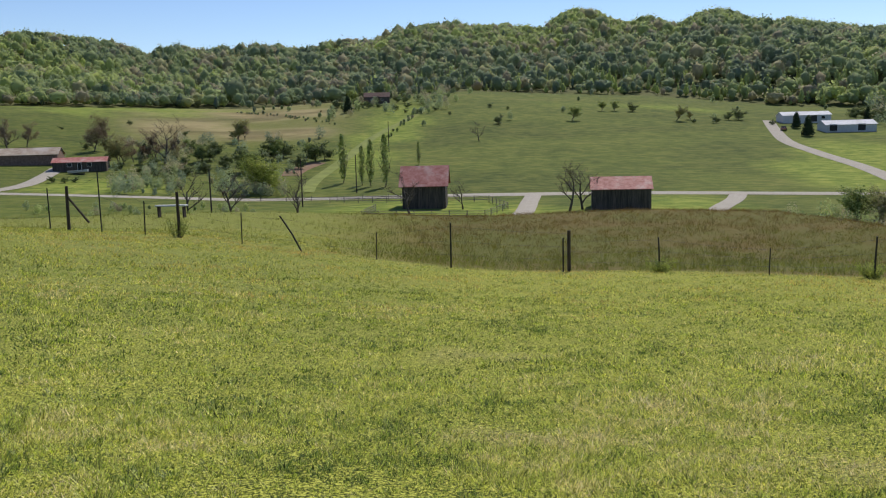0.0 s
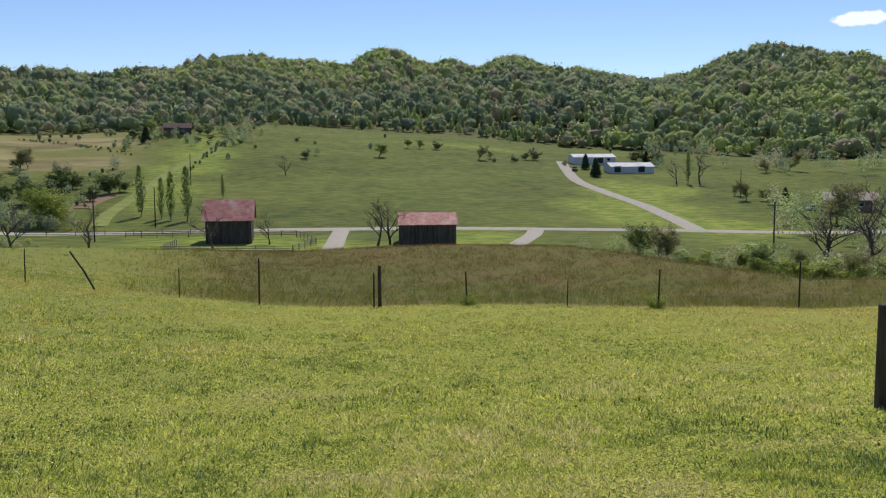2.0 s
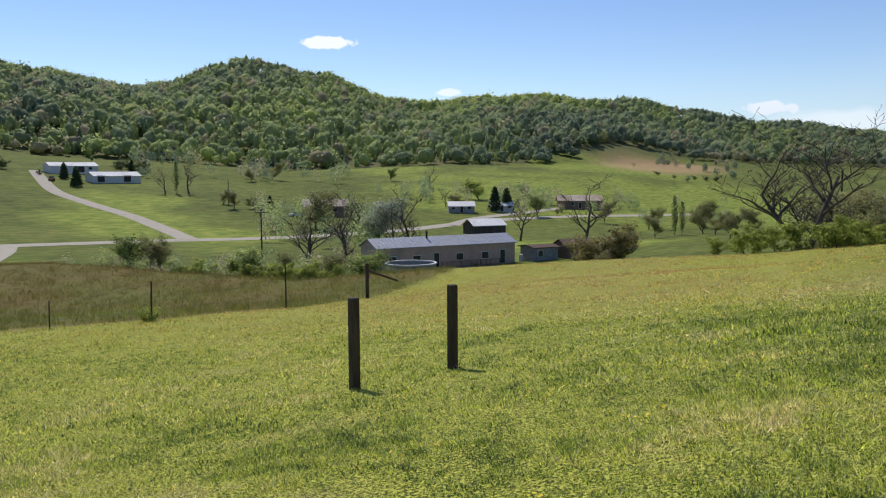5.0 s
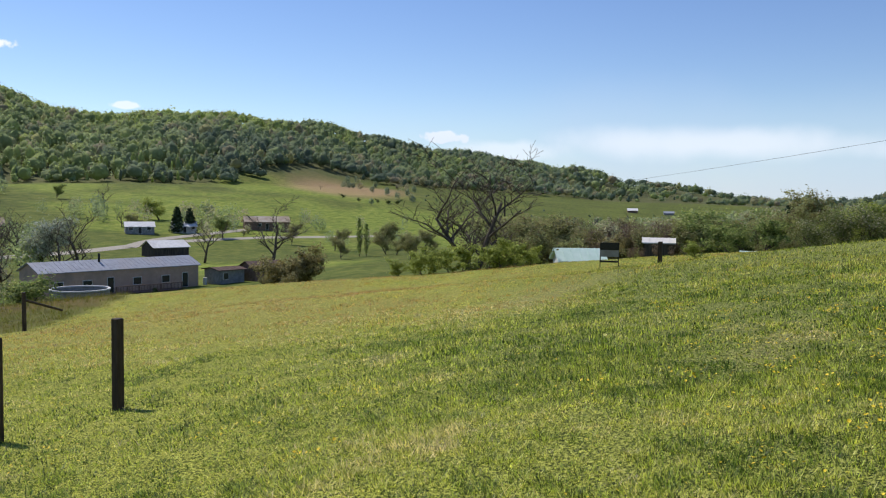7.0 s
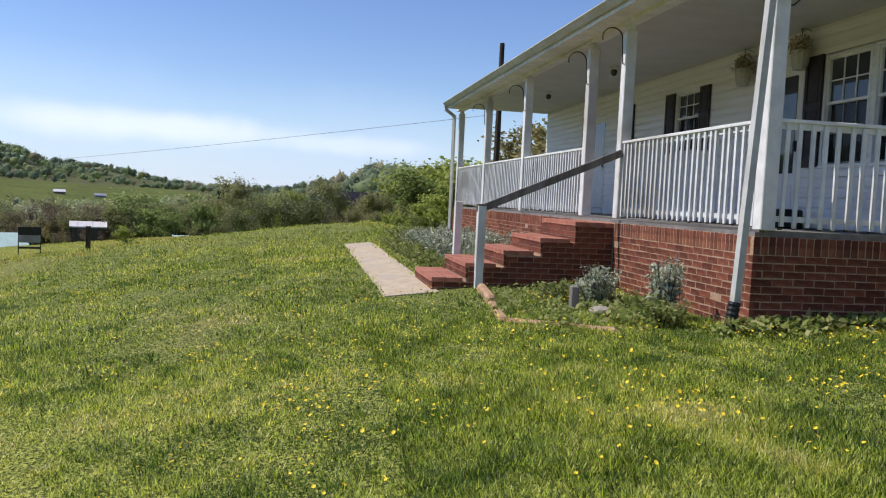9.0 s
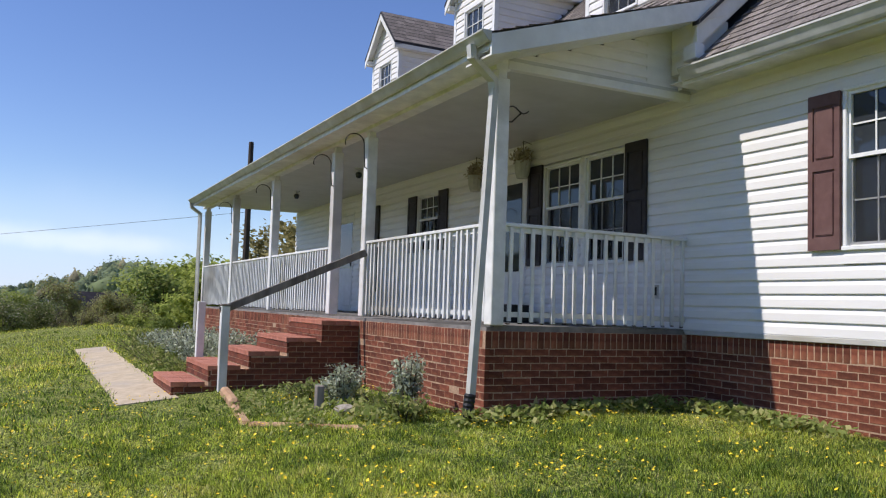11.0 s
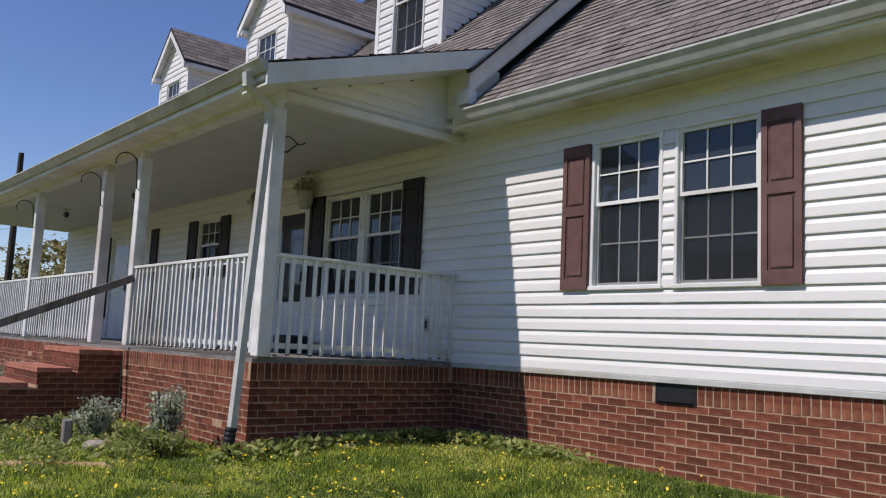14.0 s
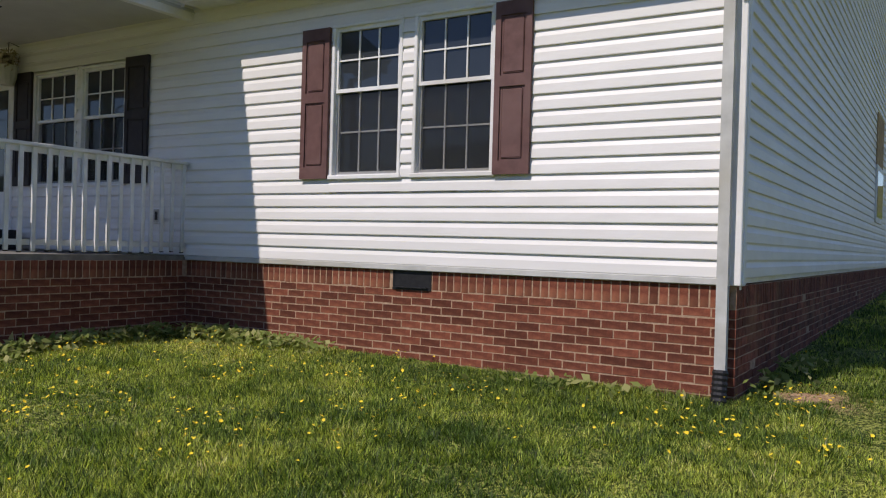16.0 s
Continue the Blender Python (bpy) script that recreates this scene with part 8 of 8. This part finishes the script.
blades("lawn_grass", "short mown lawn grass with dry blades", 14000, 0.3, 14, 186, 322, 0.04, 0.009, GRASS, 6, 0.6, None, 1.7, 6, 0.08)
blades("field_grass", "tall uncut brownish meadow grass beyond the fence", 60000, 28, 90, -44, 44, 0.24, 0.01, GRASS_TALL, 4, 0.9, over_fence, 1.1, 5, 0.2, (0, 6), 1.25)


def flowers():
    """Yellow buttercups in loose clusters on the lawn, with a few by themselves."""
    rng = np.random.default_rng(9)
    xs, ys = [], []
    for k in range(430):
        a = radians(rng.uniform(30, 178) if rng.random() < 0.3 else rng.uniform(72, 172))
        r = 3.8 + 13 * rng.random() ** 0.8
        n = int(rng.integers(1, 4) if rng.random() < 0.4 else rng.integers(7, 30))
        s = rng.uniform(0.06, 0.26)
        xs.append(r * math.sin(a) + rng.normal(scale=s * 1.3, size=n))
        ys.append(r * math.cos(a) + rng.normal(scale=s, size=n))
    for k in range(45):
        a, r = radians(rng.uniform(84, 118)), rng.uniform(4.8, 8.0)
        n = int(rng.integers(4, 16))
        xs.append(r * math.sin(a) + rng.normal(scale=0.3, size=n))
        ys.append(r * math.cos(a) + rng.normal(scale=0.22, size=n))
    for k in range(34):
        px, py = rng.uniform(2.6, 6.6), rng.uniform(-5.0, -2.6)
        n = int(rng.integers(3, 13))
        xs.append(px + rng.normal(scale=0.14, size=n))
        ys.append(py + rng.normal(scale=0.1, size=n))
    x, y = np.concatenate(xs), np.concatenate(ys)
    keep = clear_of_house(x, y) & (np.hypot(x, y) > 3.4)
    x, y = x[keep], y[keep]
    z = ground(x, y) + rng.uniform(0.055, 0.115, len(x))
    bm_v, bm_f = [], []
    for px, py, pz in zip(x, y, z):
        s = rng.uniform(0.007, 0.0125)
        tx, ty = rng.normal(scale=0.35, size=2)
        k0 = len(bm_v)
        bm_v.append((px, py, pz - s * 0.35))
        for k in range(6):
            q = k * math.pi / 3
            dx, dy = s * math.cos(q), s * math.sin(q)
            bm_v.append((px + dx, py + dy, pz + tx * dx + ty * dy))
        bm_f += [(k0, k0 + 1 + k, k0 + 1 + (k + 1) % 6) for k in range(6)]
    me = bpy.data.meshes.new("buttercups")
    me.from_pydata(bm_v, [], bm_f)
    me.materials.append(YELLOW)
    tagged(new("buttercups", me), "small yellow buttercups scattered over the lawn", "flowers", kind="stuff")


flowers()


def clover():
    """Low flat-leaved clover, moss and plantain over the lawn, thick in some patches."""
    rng = np.random.default_rng(21)
    n = 210000
    r = 2.7 + 15 * rng.random(n) ** 0.8
    a = np.radians(rng.uniform(-40, 186, n))
    x, y = r * np.sin(a), r * np.cos(a)
    patch = 0.55 * lattice(x, y, 1.1, 61) + 0.3 * lattice(x, y, 0.35, 62) + 0.15 * lattice(x, y, 0.12, 63)
    keep = clear_of_house(x, y) & (rng.random(n) < np.clip((patch - 0.36) * 4.5, 0.12, 1.0) * (0.4 + 0.5 * lush_at(x, y)) * (1 - 0.5 * np.clip((-1 - y) / 2, 0, 1)))
    x, y, r = x[keep], y[keep], r[keep]
    c = np.stack([x, y, ground(x, y) + rng.uniform(0.012, 0.042, len(x))], -1)
    me = card_mesh("clover", c, rng.uniform(0.0035, 0.007, len(c)) * np.clip(r / 5, 1, 2.0), rng, CLOVER, np.array([[0, 0, 0.8]]))
    tagged(new("clover", me), "green clover and moss leaves in the lawn", "clover", kind="stuff")


CLOVER = leaf_material("clover_leaves", ((0.0, (0.05, 0.105, 0.022)), (0.45, (0.155, 0.225, 0.042)), (0.8, (0.31, 0.355, 0.085)), (1.0, (0.46, 0.46, 0.18))), 0.4)
clover()


def weeds():
    """Broad-leaved weeds along the foot of the walls and in the bed."""
    rng = np.random.default_rng(13)
    spots = []
    for x0, y0, x1, y1, n, h, leaf in ((6.6, -5.75, 4.9, -5.75, 700, 0.1, 1.0), (6.75, -3.3, 6.75, -5.6, 1300, 0.11, 1.0), (6.9, -2.6, 9.9, -3.3, 500, 0.1, 0.9), (7.2, -2.0, 9.9, -2.6, 900, 0.07, 0.7), (7.3, -2.6, 9.9, -3.1, 900, 0.08, 0.8), (8.2, -1.7, 9.9, -2.1, 350, 0.04, 0.6), (3.0, -5.75, 1.6, -5.75, 90, 0.06, 1.0), (12, -1.5, 18.5, -1.7, 700, 0.12, 0.9), (1.3, -6.2, 1.2, -8, 120, 0.12, 1.0)):
        t = rng.random(n)
        spots.append(np.stack([x0 + (x1 - x0) * t + rng.normal(scale=0.12, size=n), y0 + (y1 - y0) * t + np.abs(rng.normal(scale=0.2, size=n)), rng.random(n) * h, rng.uniform(0.012, 0.03, n) * leaf], -1))
    c = np.concatenate(spots)
    c = c[clear_of_house(c[:, 0], c[:, 1])]
    c[:, 2] += ground(c[:, 0], c[:, 1]) + 0.02
    me = card_mesh("wall_weeds", c[:, :3], c[:, 3], rng, BED_LEAF, np.array([[0, 0.3, 0.8]]), stretch=1.9)
    tagged(new("wall_weeds", me), "broad-leaved weeds along the foot of the walls", "weeds", kind="stuff")


weeds()
